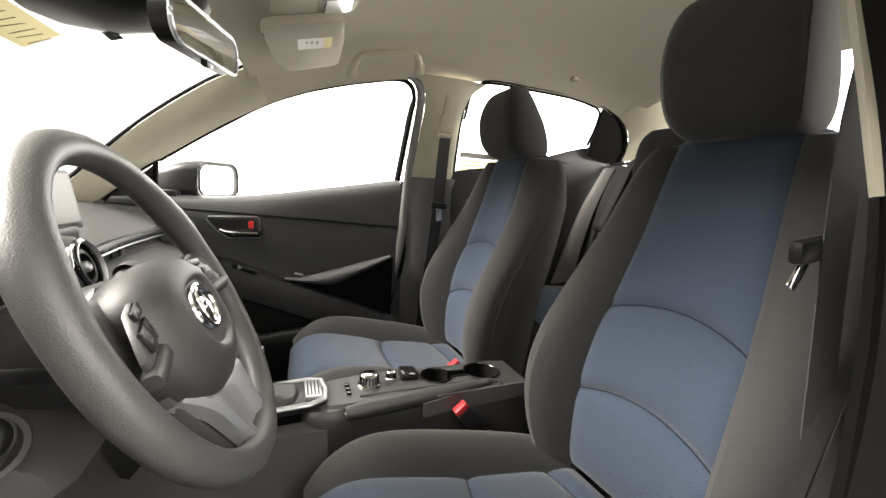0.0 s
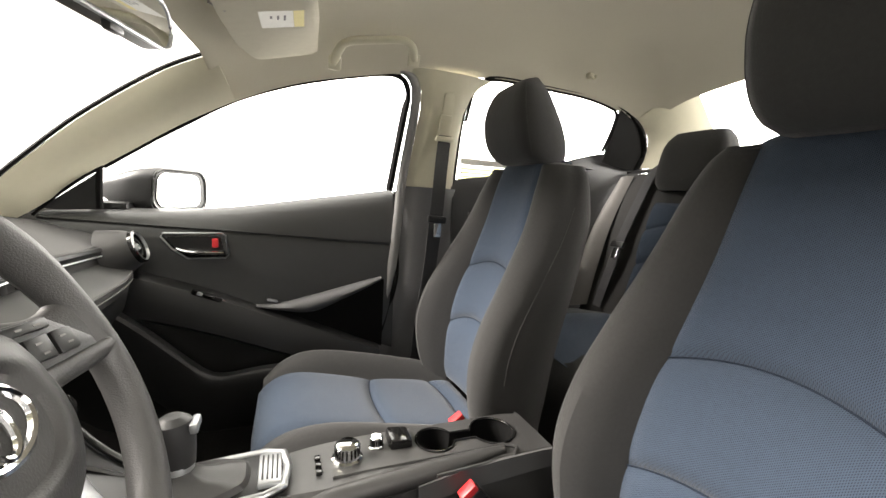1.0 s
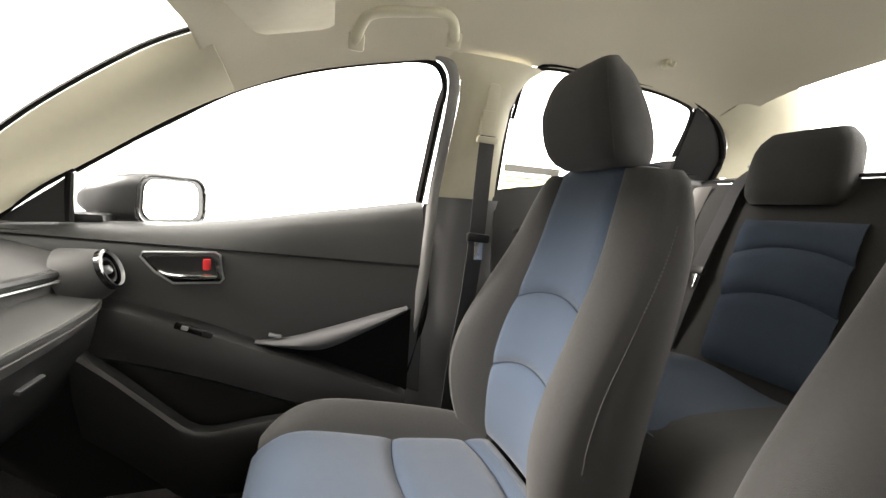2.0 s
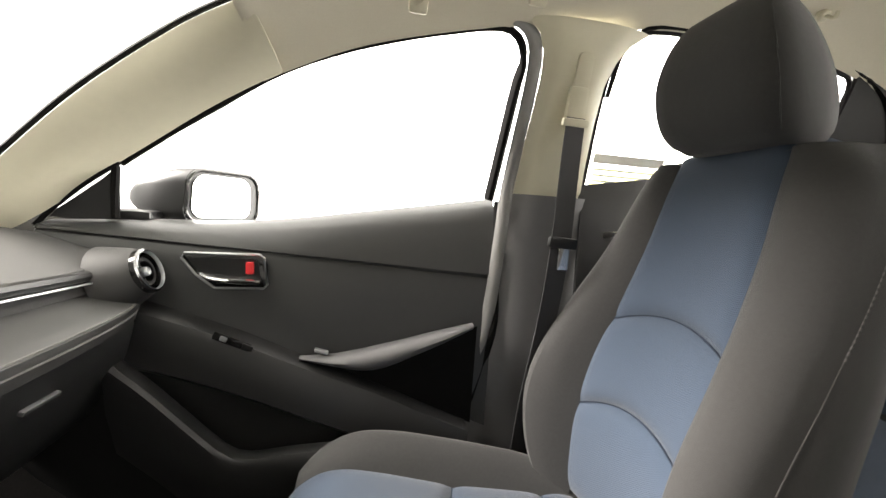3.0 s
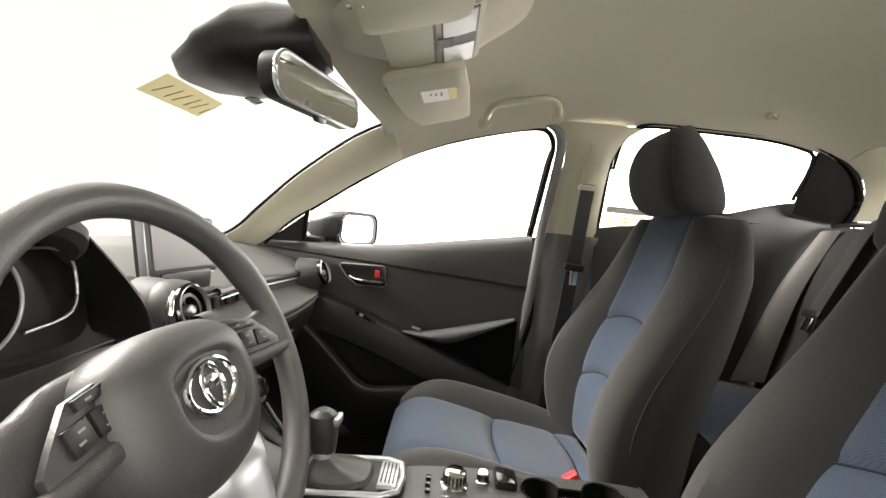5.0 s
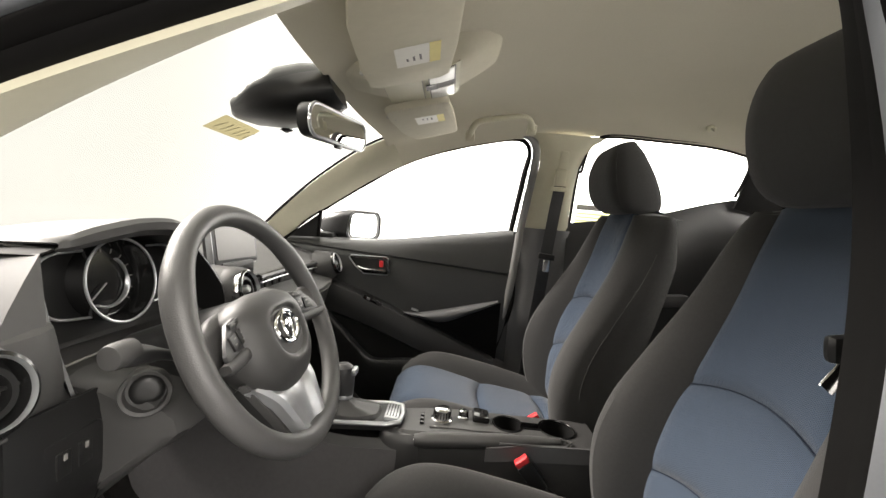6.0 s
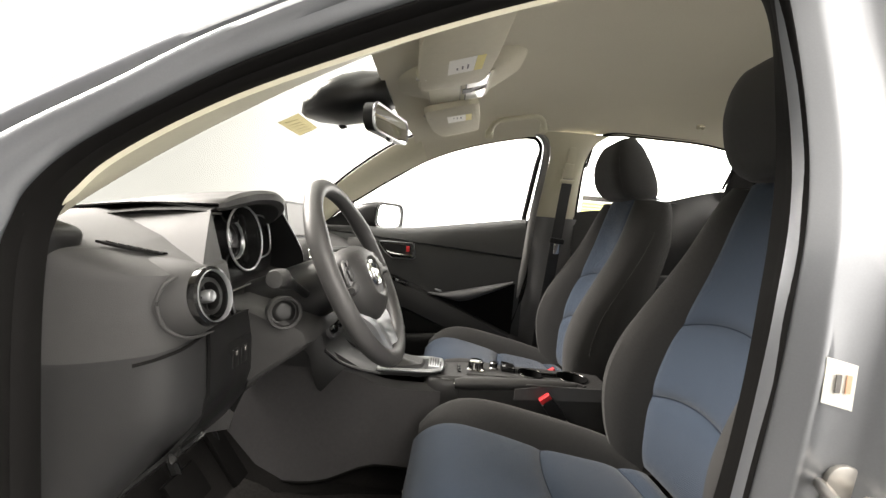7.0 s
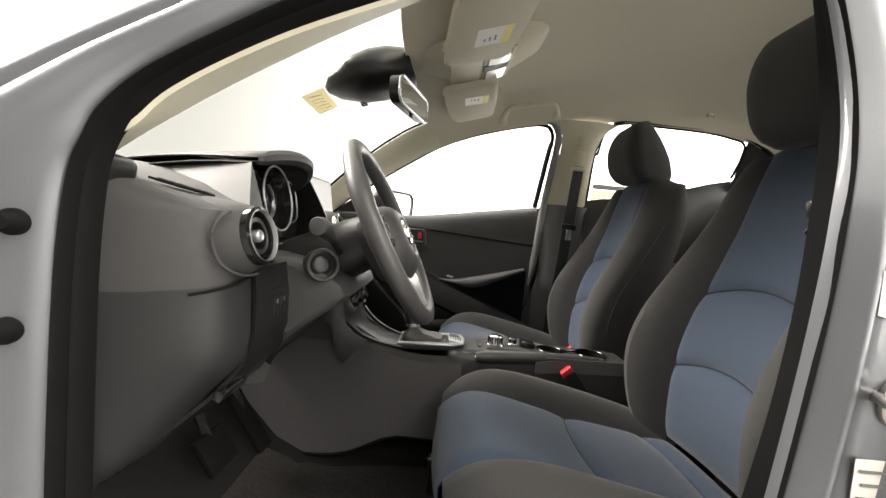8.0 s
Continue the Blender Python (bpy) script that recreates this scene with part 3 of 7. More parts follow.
RAIL_TOP = [(-1.2, -0.80, 0.30), (-1.2, -0.80, 0.65), (-1.15, -0.78, 0.80), (-1.05, -0.755, 0.875), (-0.97, -0.735, 0.915), (-0.92, -0.72, 0.94), (-0.87, -0.702, 0.985), (-0.79, -0.685, 1.045), (-0.69, -0.665, 1.105), (-0.47, -0.632, 1.222), (-0.30, -0.615, 1.29), (-0.15, -0.60, 1.335), (-0.02, -0.59, 1.363), (0.12, -0.588, 1.385), (0.60, -0.58, 1.42), (1.05, -0.62, 1.37)]


def near_opening():
    """Seal, front post, roof rail and middle post round the open driver's doorway."""
    a, b = curve(SEAL_OUT, 6), curve(SEAL_IN, 6)
    for t0, t1, high, lab in ((0.0, 0.46, 0.010, "black rubber door weatherstrip"), (0.462, 1.0, 0.004, "")):
        rings = []
        for p, q in zip(a, b):
            front = []
            for k in range(9):
                u = k / 8
                h = high * math.sin(math.pi * u) ** 0.6 if 0 < u < 1 else -0.004
                front.append(p.lerp(q, t0 + (t1 - t0) * u) + V(0, -h, 0))
            rings.append(front + [p.lerp(q, t1) + V(0, 0.012, 0), p.lerp(q, t0) + V(0, 0.012, 0)])
        part("door_seal", loft(rings), RUBBER, NEAR_BODY, lab, sharp=80)
    # front post and roof rail: three bands of pressed steel
    edge = SEAL_OUT[:13] + [(0.12, -0.65, 1.285), (0.60, -0.64, 1.34), (1.05, -0.68, 1.26)]
    c0, c1, c2, c3 = curve(edge, 8), curve(RAIL_LOW, 8), curve(RAIL_MID, 8), curve(RAIL_TOP, 8)
    rows = []
    for lo, hi, prof in ((c0, c1, ((0.0, 0.006), (0.06, -0.004), (0.14, -0.007), (0.45, -0.004), (0.8, 0.0))),
                         (c1, c2, ((0.0, 0.004), (0.12, -0.004), (0.35, -0.011), (0.65, -0.011), (0.88, -0.004))),
                         (c2, c3, ((0.0, 0.006), (0.08, 0.007), (0.18, -0.004), (0.34, -0.010), (0.55, -0.010), (0.8, -0.006), (1.0, 0.002)))):
        for t, h in prof:
            rows.append([p.lerp(q, t) + V(0, 1, 0) * h for p, q in zip(lo, hi)])
    part("roof_rail", sheet(rows, 0.003), PAINT, NEAR_BODY, sharp=60)
    for x, z in ((-0.850, 0.768), (-0.853, 0.655)):
        part("rubber_stop", lathe([(0.0, 0.018), (0.007, 0.0175), (0.0095, 0.014), (0.010, 0.007), (0.012, 0.004), (0.014, 0.0), (0.014, -0.010)], 20, axes((x, -0.766, z), (0.35, -1, 0))), RUBBER, NEAR_BODY)
    # middle post
    rows = []
    for z in (0.22, 0.30, 0.40, 0.50, 0.60, 0.70, 0.80, 0.86, 0.92, 0.98, 1.04, 1.10, 1.16, 1.22, 1.27, 1.31):
        x0 = f1([(0.2, -0.085), (0.30, -0.065), (0.52, -0.035), (0.64, -0.02), (0.75, -0.008), (0.84, 0.0), (0.92, 0.015), (1.0, 0.028), (1.09, 0.030), (1.19, 0.024), (1.27, 0.016), (1.31, 0.014)], z)
        y0 = -f1([(0.2, 0.755), (0.75, 0.755), (0.84, 0.752), (0.92, 0.738), (1.0, 0.715), (1.09, 0.69), (1.19, 0.665), (1.27, 0.652), (1.31, 0.648)], z)
        ridge = f1([(0.2, 0.010), (0.75, 0.010), (0.90, 0.004), (1.27, 0.003)], z)
        rows.append([V(x0 - 0.004, y0 + 0.012, z), V(x0 + 0.001, y0, z), V(x0 + 0.005, y0 - 0.006, z), V(x0 + 0.014, y0 - 0.010, z), V(x0 + 0.019, y0 - 0.012 - ridge, z), V(x0 + 0.026, y0 - 0.014 - ridge, z), V(x0 + 0.032, y0 - 0.018, z),
                     V(x0 + 0.05, y0 - 0.020, z), V(x0 + 0.072, y0 - 0.022, z), V(x0 + 0.082, y0 - 0.028, z), V(x0 + 0.092, y0 - 0.044, z), V(x0 + 0.11, y0 - 0.054, z), V(x0 + 0.20, y0 - 0.062, z), V(x0 + 0.32, y0 - 0.066, z)])
    part("middle_post", sheet([list(r) for r in zip(*[curve(c, 3) for c in zip(*rows)])], 0.003), PAINT, NEAR_BODY, sharp=70)
    sill = [[V(x, y, z) for x in (-0.85, -0.6, -0.3, 0.0, 0.15)] for y, z in ((-0.68, 0.27), (-0.70, 0.30), (-0.74, 0.30), (-0.80, 0.27), (-0.81, 0.15))]
    part("door_sill", sheet(sill, 0.004), PAINT, NEAR_BODY)


near_opening()


def near_pillar_trim():
    """Beige trim between the doorway's seal, the windshield and the headliner."""
    low = [(-0.835, -0.69, 0.865), (-0.815, -0.70, 0.875)] + [(x, y + 0.004, z) for x, y, z in SEAL_IN[5:14]]
    high = [(-0.94, -0.60, 0.93), (-0.915, -0.59, 0.955), (-0.88, -0.585, 0.99), (-0.78, -0.572, 1.08), (-0.68, -0.563, 1.16), (-0.58, -0.548, 1.222)]
    high += [tuple(headliner_point(x, -0.95) + V(0, 0, -0.002)) for x in (-0.44, -0.30, -0.15, -0.03, 0.03)]
    lip = [(-0.90, -0.606, 0.862), (-0.86, -0.605, 0.893), (-0.82, -0.604, 0.922), (-0.75, -0.602, 0.970), (-0.67, -0.60, 1.020), (-0.57, -0.597, 1.078), (-0.43, -0.592, 1.150), (-0.30, -0.587, 1.203), (-0.15, -0.578, 1.245), (-0.03, -0.57, 1.27), (0.03, -0.57, 1.272)]
    a, c, b = curve(low, 6), curve(lip, 6), curve(high, 6)
    rows = [[p.lerp(q, j / 5) + V(0.0, 0.1, -0.4) * (0.004 * 4 * j / 5 * (1 - j / 5)) for p, q in zip(a, c)] for j in range(6)]
    rows += [[p.lerp(q, j / 5) + V(0.1, 0.6, 0.0) * (0.010 * 4 * j / 5 * (1 - j / 5)) for p, q in zip(c, b)] for j in range(1, 6)]
    tagged(part("trim_windshield_pillar_driver", sheet(rows, 0.006), BEIGE, sharp=60), "smooth beige plastic trim along the windshield pillar", "pillar trim", kind="structure")


near_pillar_trim()


def near_b_trim():
    """The inner trim of the middle pillar on the driver's side."""
    root = thing("trim_middle_pillar_driver", "middle pillar trim, beige above and shaded black below", "pillar trim", kind="structure")
    rows = []
    for z, x0, x1 in ((0.945, 0.048, 0.225), (1.04, 0.056, 0.218), (1.14, 0.060, 0.216), (1.22, 0.058, 0.220), (1.27, 0.050, 0.236), (1.305, 0.045, 0.262), (1.332, 0.03, 0.30)):
        y = side_y(z) - 0.035
        rows.append([V(x0 + (x1 - x0) * k / 8, -(y - 0.02 * (1 - (k / 4 - 1) ** 4)), z) for k in range(9)])
    part("upper_trim", sheet(rows, 0.006), BEIGE, root)
    rows = []
    for z, x0, x1, y in ((0.30, -0.04, 0.15, 0.71), (0.42, -0.015, 0.16, 0.71), (0.56, 0.015, 0.18, 0.705), (0.70, 0.038, 0.19, 0.70), (0.82, 0.052, 0.21, 0.69), (0.90, 0.058, 0.22, 0.68), (0.955, 0.060, 0.228, 0.672)):
        rows.append([V(x0 + (x1 - x0) * k / 8, -(y - 0.022 * (1 - (k / 4 - 1) ** 4)), z) for k in range(9)])
    # near-black colour stands for the shade behind the driver's seat
    part("lower_trim", sheet(rows, 0.006), RUBBER, root, "matt lower trim, shade put into its black")


near_b_trim()


def rear_door(s, tag):
    root = thing("door_rear_" + tag, "black rear door panel with dark armrest", "car door", kind="structure")
    rows = []
    for z_t, y in ((1.0, 0.70), (0.93, 0.675), (0.80, 0.665), (0.70, 0.66), (0.56, 0.655), (0.40, 0.665), (0.25, 0.68)):
        rows.append([V(0.22 + 0.86 * k / 12, s * (y - 0.01 * math.sin(k / 12 * 3.1)), z_t + (f1([(0.22, 0.0), (0.53, 0.055), (0.86, 0.15), (1.08, 0.165)], 0.22 + 0.86 * k / 12) * max(0, (z_t - 0.25) / 0.75))) for k in range(13)])
    part("panel", sheet(rows, 0.01), SOFT_BLACK, root)
    part("armrest", block((0.34, 0.06, 0.05), 0.02, pose(0.55, s * 0.64, 0.72, 0, -6, 0)), GREY_TRIM, root)
    bezel = plate(rounded(0.13, 0.065, 0.02), 0.008, axes((0.33, s * 0.672, 0.895), (0, -s, 0), (1, 0, 0.08)), 0.003)
    b = part("handle_bezel", bezel, GLOSS_BLACK, root)
    part("lever", block((0.09, 0.012, 0.018), 0.005, pose(0.325, s * 0.662, 0.89, 0, -5, 0)), CHROME, b, "chrome pull lever")


rear_door(1, "passenger")
rear_door(-1, "driver")
# ---- the passenger's front door, inside ----
def passenger_door():
    root = thing("door_front_passenger", "black passenger door panel with sweeping grey armrest pull", "car door", kind="structure")

    def sill(x):
        return f1([(-0.92, 0.845), (-0.80, 0.852), (-0.53, 0.865), (-0.26, 0.908), (0.0, 0.952), (0.03, 0.957)], x)

    def crease(x):
        return f1([(-0.92, 0.83), (-0.46, 0.80), (-0.05, 0.77), (0.03, 0.765)], x)

    def sweep(x):
        return f1([(-0.92, 0.76), (-0.70, 0.69), (-0.55, 0.642), (-0.41, 0.585), (-0.25, 0.525), (-0.09, 0.455), (0.02, 0.41)], x)

    def rear(z):
        return f1([(0.30, -0.11), (0.42, -0.045), (0.55, -0.005), (0.68, 0.02), (0.80, 0.02), (0.96, 0.01)], z)

    n = 30

    def xs(z):
        return [-0.92 + (rear(z) + 0.92) * k / n for k in range(n + 1)]

    # upper pad, from the window sill to the crease
    rows = []
    for t, y in ((-0.10, 0.742), (0.0, 0.728), (0.12, 0.705), (0.3, 0.69), (0.55, 0.678), (0.8, 0.668), (0.95, 0.664), (1.0, 0.672)):
        rows.append([V(x, y, sill(x) + (crease(x) - sill(x)) * max(t, 0) + (0.002 if t < 0 else 0)) for x in xs(0.88)])
    part("upper_pad", sheet(rows, 0.008), DOOR_SKIN, root)
    # middle panel, from the crease to the sweep
    rows = []
    for t, y in ((0.0, 0.674), (0.06, 0.668), (0.3, 0.660), (0.6, 0.655), (0.85, 0.655), (1.0, 0.652)):
        rows.append([V(x, y + 0.012 * math.sin(math.pi * min(1, max(0, (x + 0.4) / 0.4))) * t, crease(x) + (sweep(x) - crease(x)) * t) for x in xs(0.66)])
    part("middle_panel", sheet(rows, 0.008), DOOR_SKIN, root)
    # diagonal sweep
    rows = []
    for t, y in ((0.0, 0.655), (0.03, 0.63), (0.10, 0.612), (0.22, 0.606), (0.6, 0.600), (0.9, 0.600), (1.0, 0.615)):
        row = []
        for x in xs(0.45):
            low = f1([(-0.92, 0.60), (-0.70, 0.56), (-0.52, 0.505), (-0.34, 0.435), (-0.20, 0.385), (-0.05, 0.33)], x)
            row.append(V(x, y, sweep(x) + (low - sweep(x)) * t))
        rows.append(row)
    part("sweep_panel", sheet(rows, 0.008), DOOR_HARD, root)
    # lower panel and pocket
    rows = []
    for t, y in ((0.0, 0.628), (0.5, 0.628), (1.0, 0.635)):
        rows.append([V(x, y, f1([(-0.92, 0.61), (-0.70, 0.57), (-0.52, 0.515), (-0.34, 0.445), (-0.20, 0.395), (-0.05, 0.34)], x) * (1 - t) + 0.24 * t) for x in xs(0.35)])
    part("lower_panel", sheet(rows, 0.008), HARD_BLACK, root)

    def lip(x):
        return f1([(-0.74, 0.60), (-0.67, 0.54), (-0.59, 0.462), (-0.53, 0.408), (-0.49, 0.398), (-0.40, 0.408), (-0.25, 0.415), (-0.10, 0.40)], x)

    rows = []
    for y, dz in ((0.60, 0.0), (0.575, 0.006), (0.562, 0.004), (0.556, -0.006), (0.556, -0.03), (0.566, -0.10), (0.60, -0.20)):
        rows.append([V(x, y, max(lip(x) + dz, 0.22)) for x in [-0.74 + 0.64 * k / 26 for k in range(27)]])
    part("pocket", sheet(rows, 0.006), DOOR_HARD, root, "hard black plastic map pocket")
    # armrest pull
    top, bot, rings = [(-0.41, 0.588), (-0.34, 0.592), (-0.25, 0.612), (-0.15, 0.638), (-0.035, 0.668)], [(-0.41, 0.580), (-0.34, 0.568), (-0.25, 0.560), (-0.15, 0.600), (-0.035, 0.655)], []
    for k in range(25):
        x = -0.41 + 0.375 * k / 24
        zt, zb = f1(top, x), f1(bot, x)
        c, h = (zt + zb) / 2, max((zt - zb) / 2, 0.004)
        d = f1([(-0.41, 0.008), (-0.30, 0.030), (-0.2, 0.032), (-0.10, 0.026), (-0.035, 0.012)], x)
        rings.append([V(x, 0.632 - d * math.cos(2 * math.pi * j / 14), c + h * math.sin(2 * math.pi * j / 14)) for j in range(14)])
    part("armrest_pull", loft(rings), GREY_TRIM, root, "smooth grey plastic pull handle")
    rows = []
    for t in (0.0, 0.5, 1.0):
        rows.append([V(x, 0.650, f1(bot, x) * (1 - t) + (sweep(x) - 0.004) * t) for x in [-0.38 + 0.36 * k / 14 for k in range(15)]])
    part("grip_recess", sheet(rows, 0.004), RUBBER, root)
    # inside handle
    m = axes((-0.562, 0.662, 0.762), (0, -1, 0), (1, 0, 0.02))
    bz = bmesh.new()
    out = [(-0.082, 0.036), (0.062, 0.036), (0.072, 0.028), (0.078, -0.028), (0.07, -0.036), (-0.025, -0.036), (-0.06, -0.01), (-0.088, 0.026)]
    bz = part("handle_bezel", plate(list(reversed(out)), 0.012, m, 0.004), GLOSS_BLACK, root)
    ring = [m @ V(x, y, 0.012) for x, y in out]
    part("bezel_trim", tube(ring, 0.0028, 6, closed=True), SATIN, bz)
    part("cup", plate([(x * 0.84, y * 0.74) for x, y in reversed(out)], 0.002, m @ pose(0, 0, 0.0122)), HARD_BLACK, bz)
    lever = [m @ V(x, y, z) for x, y, z in ((-0.048, -0.006, 0.018), (-0.03, -0.013, 0.024), (0.01, -0.018, 0.026), (0.066, -0.020, 0.022))]
    part("lever", tube(spline(lever, 14), [0.005 + 0.004 * math.sin(math.pi * (k + 2) / 18) for k in range(14)], 10, flat=0.7), CHROME, bz, "chrome door release lever")
    part("lock_tab", block((0.016, 0.026, 0.012), 0.004, m @ pose(0.045, 0.008, 0.018)), RED, bz, "red lock indicator tab")
    # window switch
    sw = part("switch_plate", block((0.075, 0.004, 0.016), 0.002, pose(-0.535, 0.600, 0.628, 0, 21, 0)), GLOSS_BLACK, root)
    part("switch", block((0.014, 0.006, 0.010), 0.002, pose(-0.55, 0.598, 0.634, 0, 21, 0)), SATIN, sw)
    part("switch", block((0.022, 0.005, 0.012), 0.002, pose(-0.505, 0.598, 0.617, 0, 21, 0)), HARD_BLACK, sw)
    part("catch", block((0.03, 0.012, 0.008), 0.003, pose(-0.365, 0.628, 0.600, 0, 14, 0)), SATIN, root)
    # sail panel in front of the window
    rows = [[V(x, side_y(z) - 0.01 if z > 0.9 else 0.712, z) for x, z in r] for r in ([(-0.93, 0.850), (-0.86, 0.852), (-0.795, 0.855)], [(-0.89, 0.88), (-0.845, 0.893), (-0.795, 0.905)], [(-0.82, 0.935), (-0.808, 0.945), (-0.795, 0.958)])]
    part("sail_panel", sheet(rows, 0.008), HARD_BLACK, root)
    part("sail_post", tube([(-0.800, 0.705, 0.855), (-0.798, 0.700, 0.91), (-0.793, 0.694, 0.962)], 0.008, 8), RUBBER, root)
    part("sail_seal", tube(spline([(-0.935, 0.688, 0.835), (-0.90, 0.69, 0.875), (-0.84, 0.69, 0.93), (-0.785, 0.692, 0.972)], 14), 0.007, 8), RUBBER, root)
    part("sail_base", block((0.27, 0.012, 0.06), 0.004, pose(-0.925, 0.736, 0.826)), HARD_BLACK, root)
    # rear edge seal and outer skin
    edge = [(rear(z) + 0.008, 0.69 if z > 0.7 else 0.665, z) for z in (0.36, 0.45, 0.55, 0.65, 0.75, 0.85, 0.95)]
    part("edge_seal", tube(spline(edge, 24), 0.010, 8), RUBBER, root)
    # silver edge of the door, from the roof down behind the seal
    mid = curve([(-0.02, 0.600, 1.322), (0.030, 0.602, 1.308), (0.052, 0.612, 1.270), (0.054, 0.630, 1.20), (0.045, 0.655, 1.09), (0.034, 0.676, 0.97), (0.026, 0.670, 0.87), (0.013, 0.664, 0.72), (-0.008, 0.664, 0.56), (-0.042, 0.668, 0.42), (-0.08, 0.670, 0.32)], 6)
    rows = [[p + V(0.016 * u, -0.007 * (1 - u * u), 0.006 * u * (p.z > 1.28)) for p in mid] for u in (-1, -0.75, -0.4, 0, 0.4, 0.75, 1)]
    part("edge_frame", sheet(rows, 0.004), FRAME_PAINT, root, "silver painted door edge")
    skin = [[V(x, y, z) for x in (-1.0, -0.6, -0.2, 0.2, 0.6, 1.0)] for y, z in ((0.80, 0.20), (0.84, 0.45), (0.84, 0.70), (0.80, 0.84))]
    part("outer_skin", sheet(skin, 0.004), PAINT, root)


passenger_door()


def door_mirror():
    root = thing("door_mirror", "black housed door mirror on the passenger side", "car mirror")
    c = V(-0.652, 0.868, 0.912)
    nrm = V(0.82, -0.57, 0.03)
    m = axes(c, nrm, (0.57, 0.82, 0))
    out = [(x + 0.10 * y * (x < 0), y) for x, y in rounded(0.195, 0.122, 0.036, 7)]
    rings = []
    for k in range(9):
        t = k / 8
        sc = math.cos(t * 1.40) ** 0.75
        mid = c + nrm * 0.012 + V(-0.185, -0.004, -0.008) * t
        mm = m.copy()
        mm.translation = mid
        rings.append([mm @ V(x * (1.06 * sc), y * (1.10 * sc), 0) for x, y in out])
    part("housing", loft(rings), HARD_BLACK, root)
    part("glass", plate([(x * 0.80 - 0.008, y * 0.84) for x, y in out], 0.004, m @ pose(0, 0, 0.0125)), MIRROR, root, "silvered mirror glass")
    part("rim", tube([m @ V(x * 1.0, y * 1.02, 0.012) for x, y in out], 0.005, 8, closed=True), GLOSS_BLACK, root)
    part("foot", block((0.09, 0.13, 0.03), 0.012, pose(-0.79, 0.79, 0.858)), HARD_BLACK, root)


door_mirror()
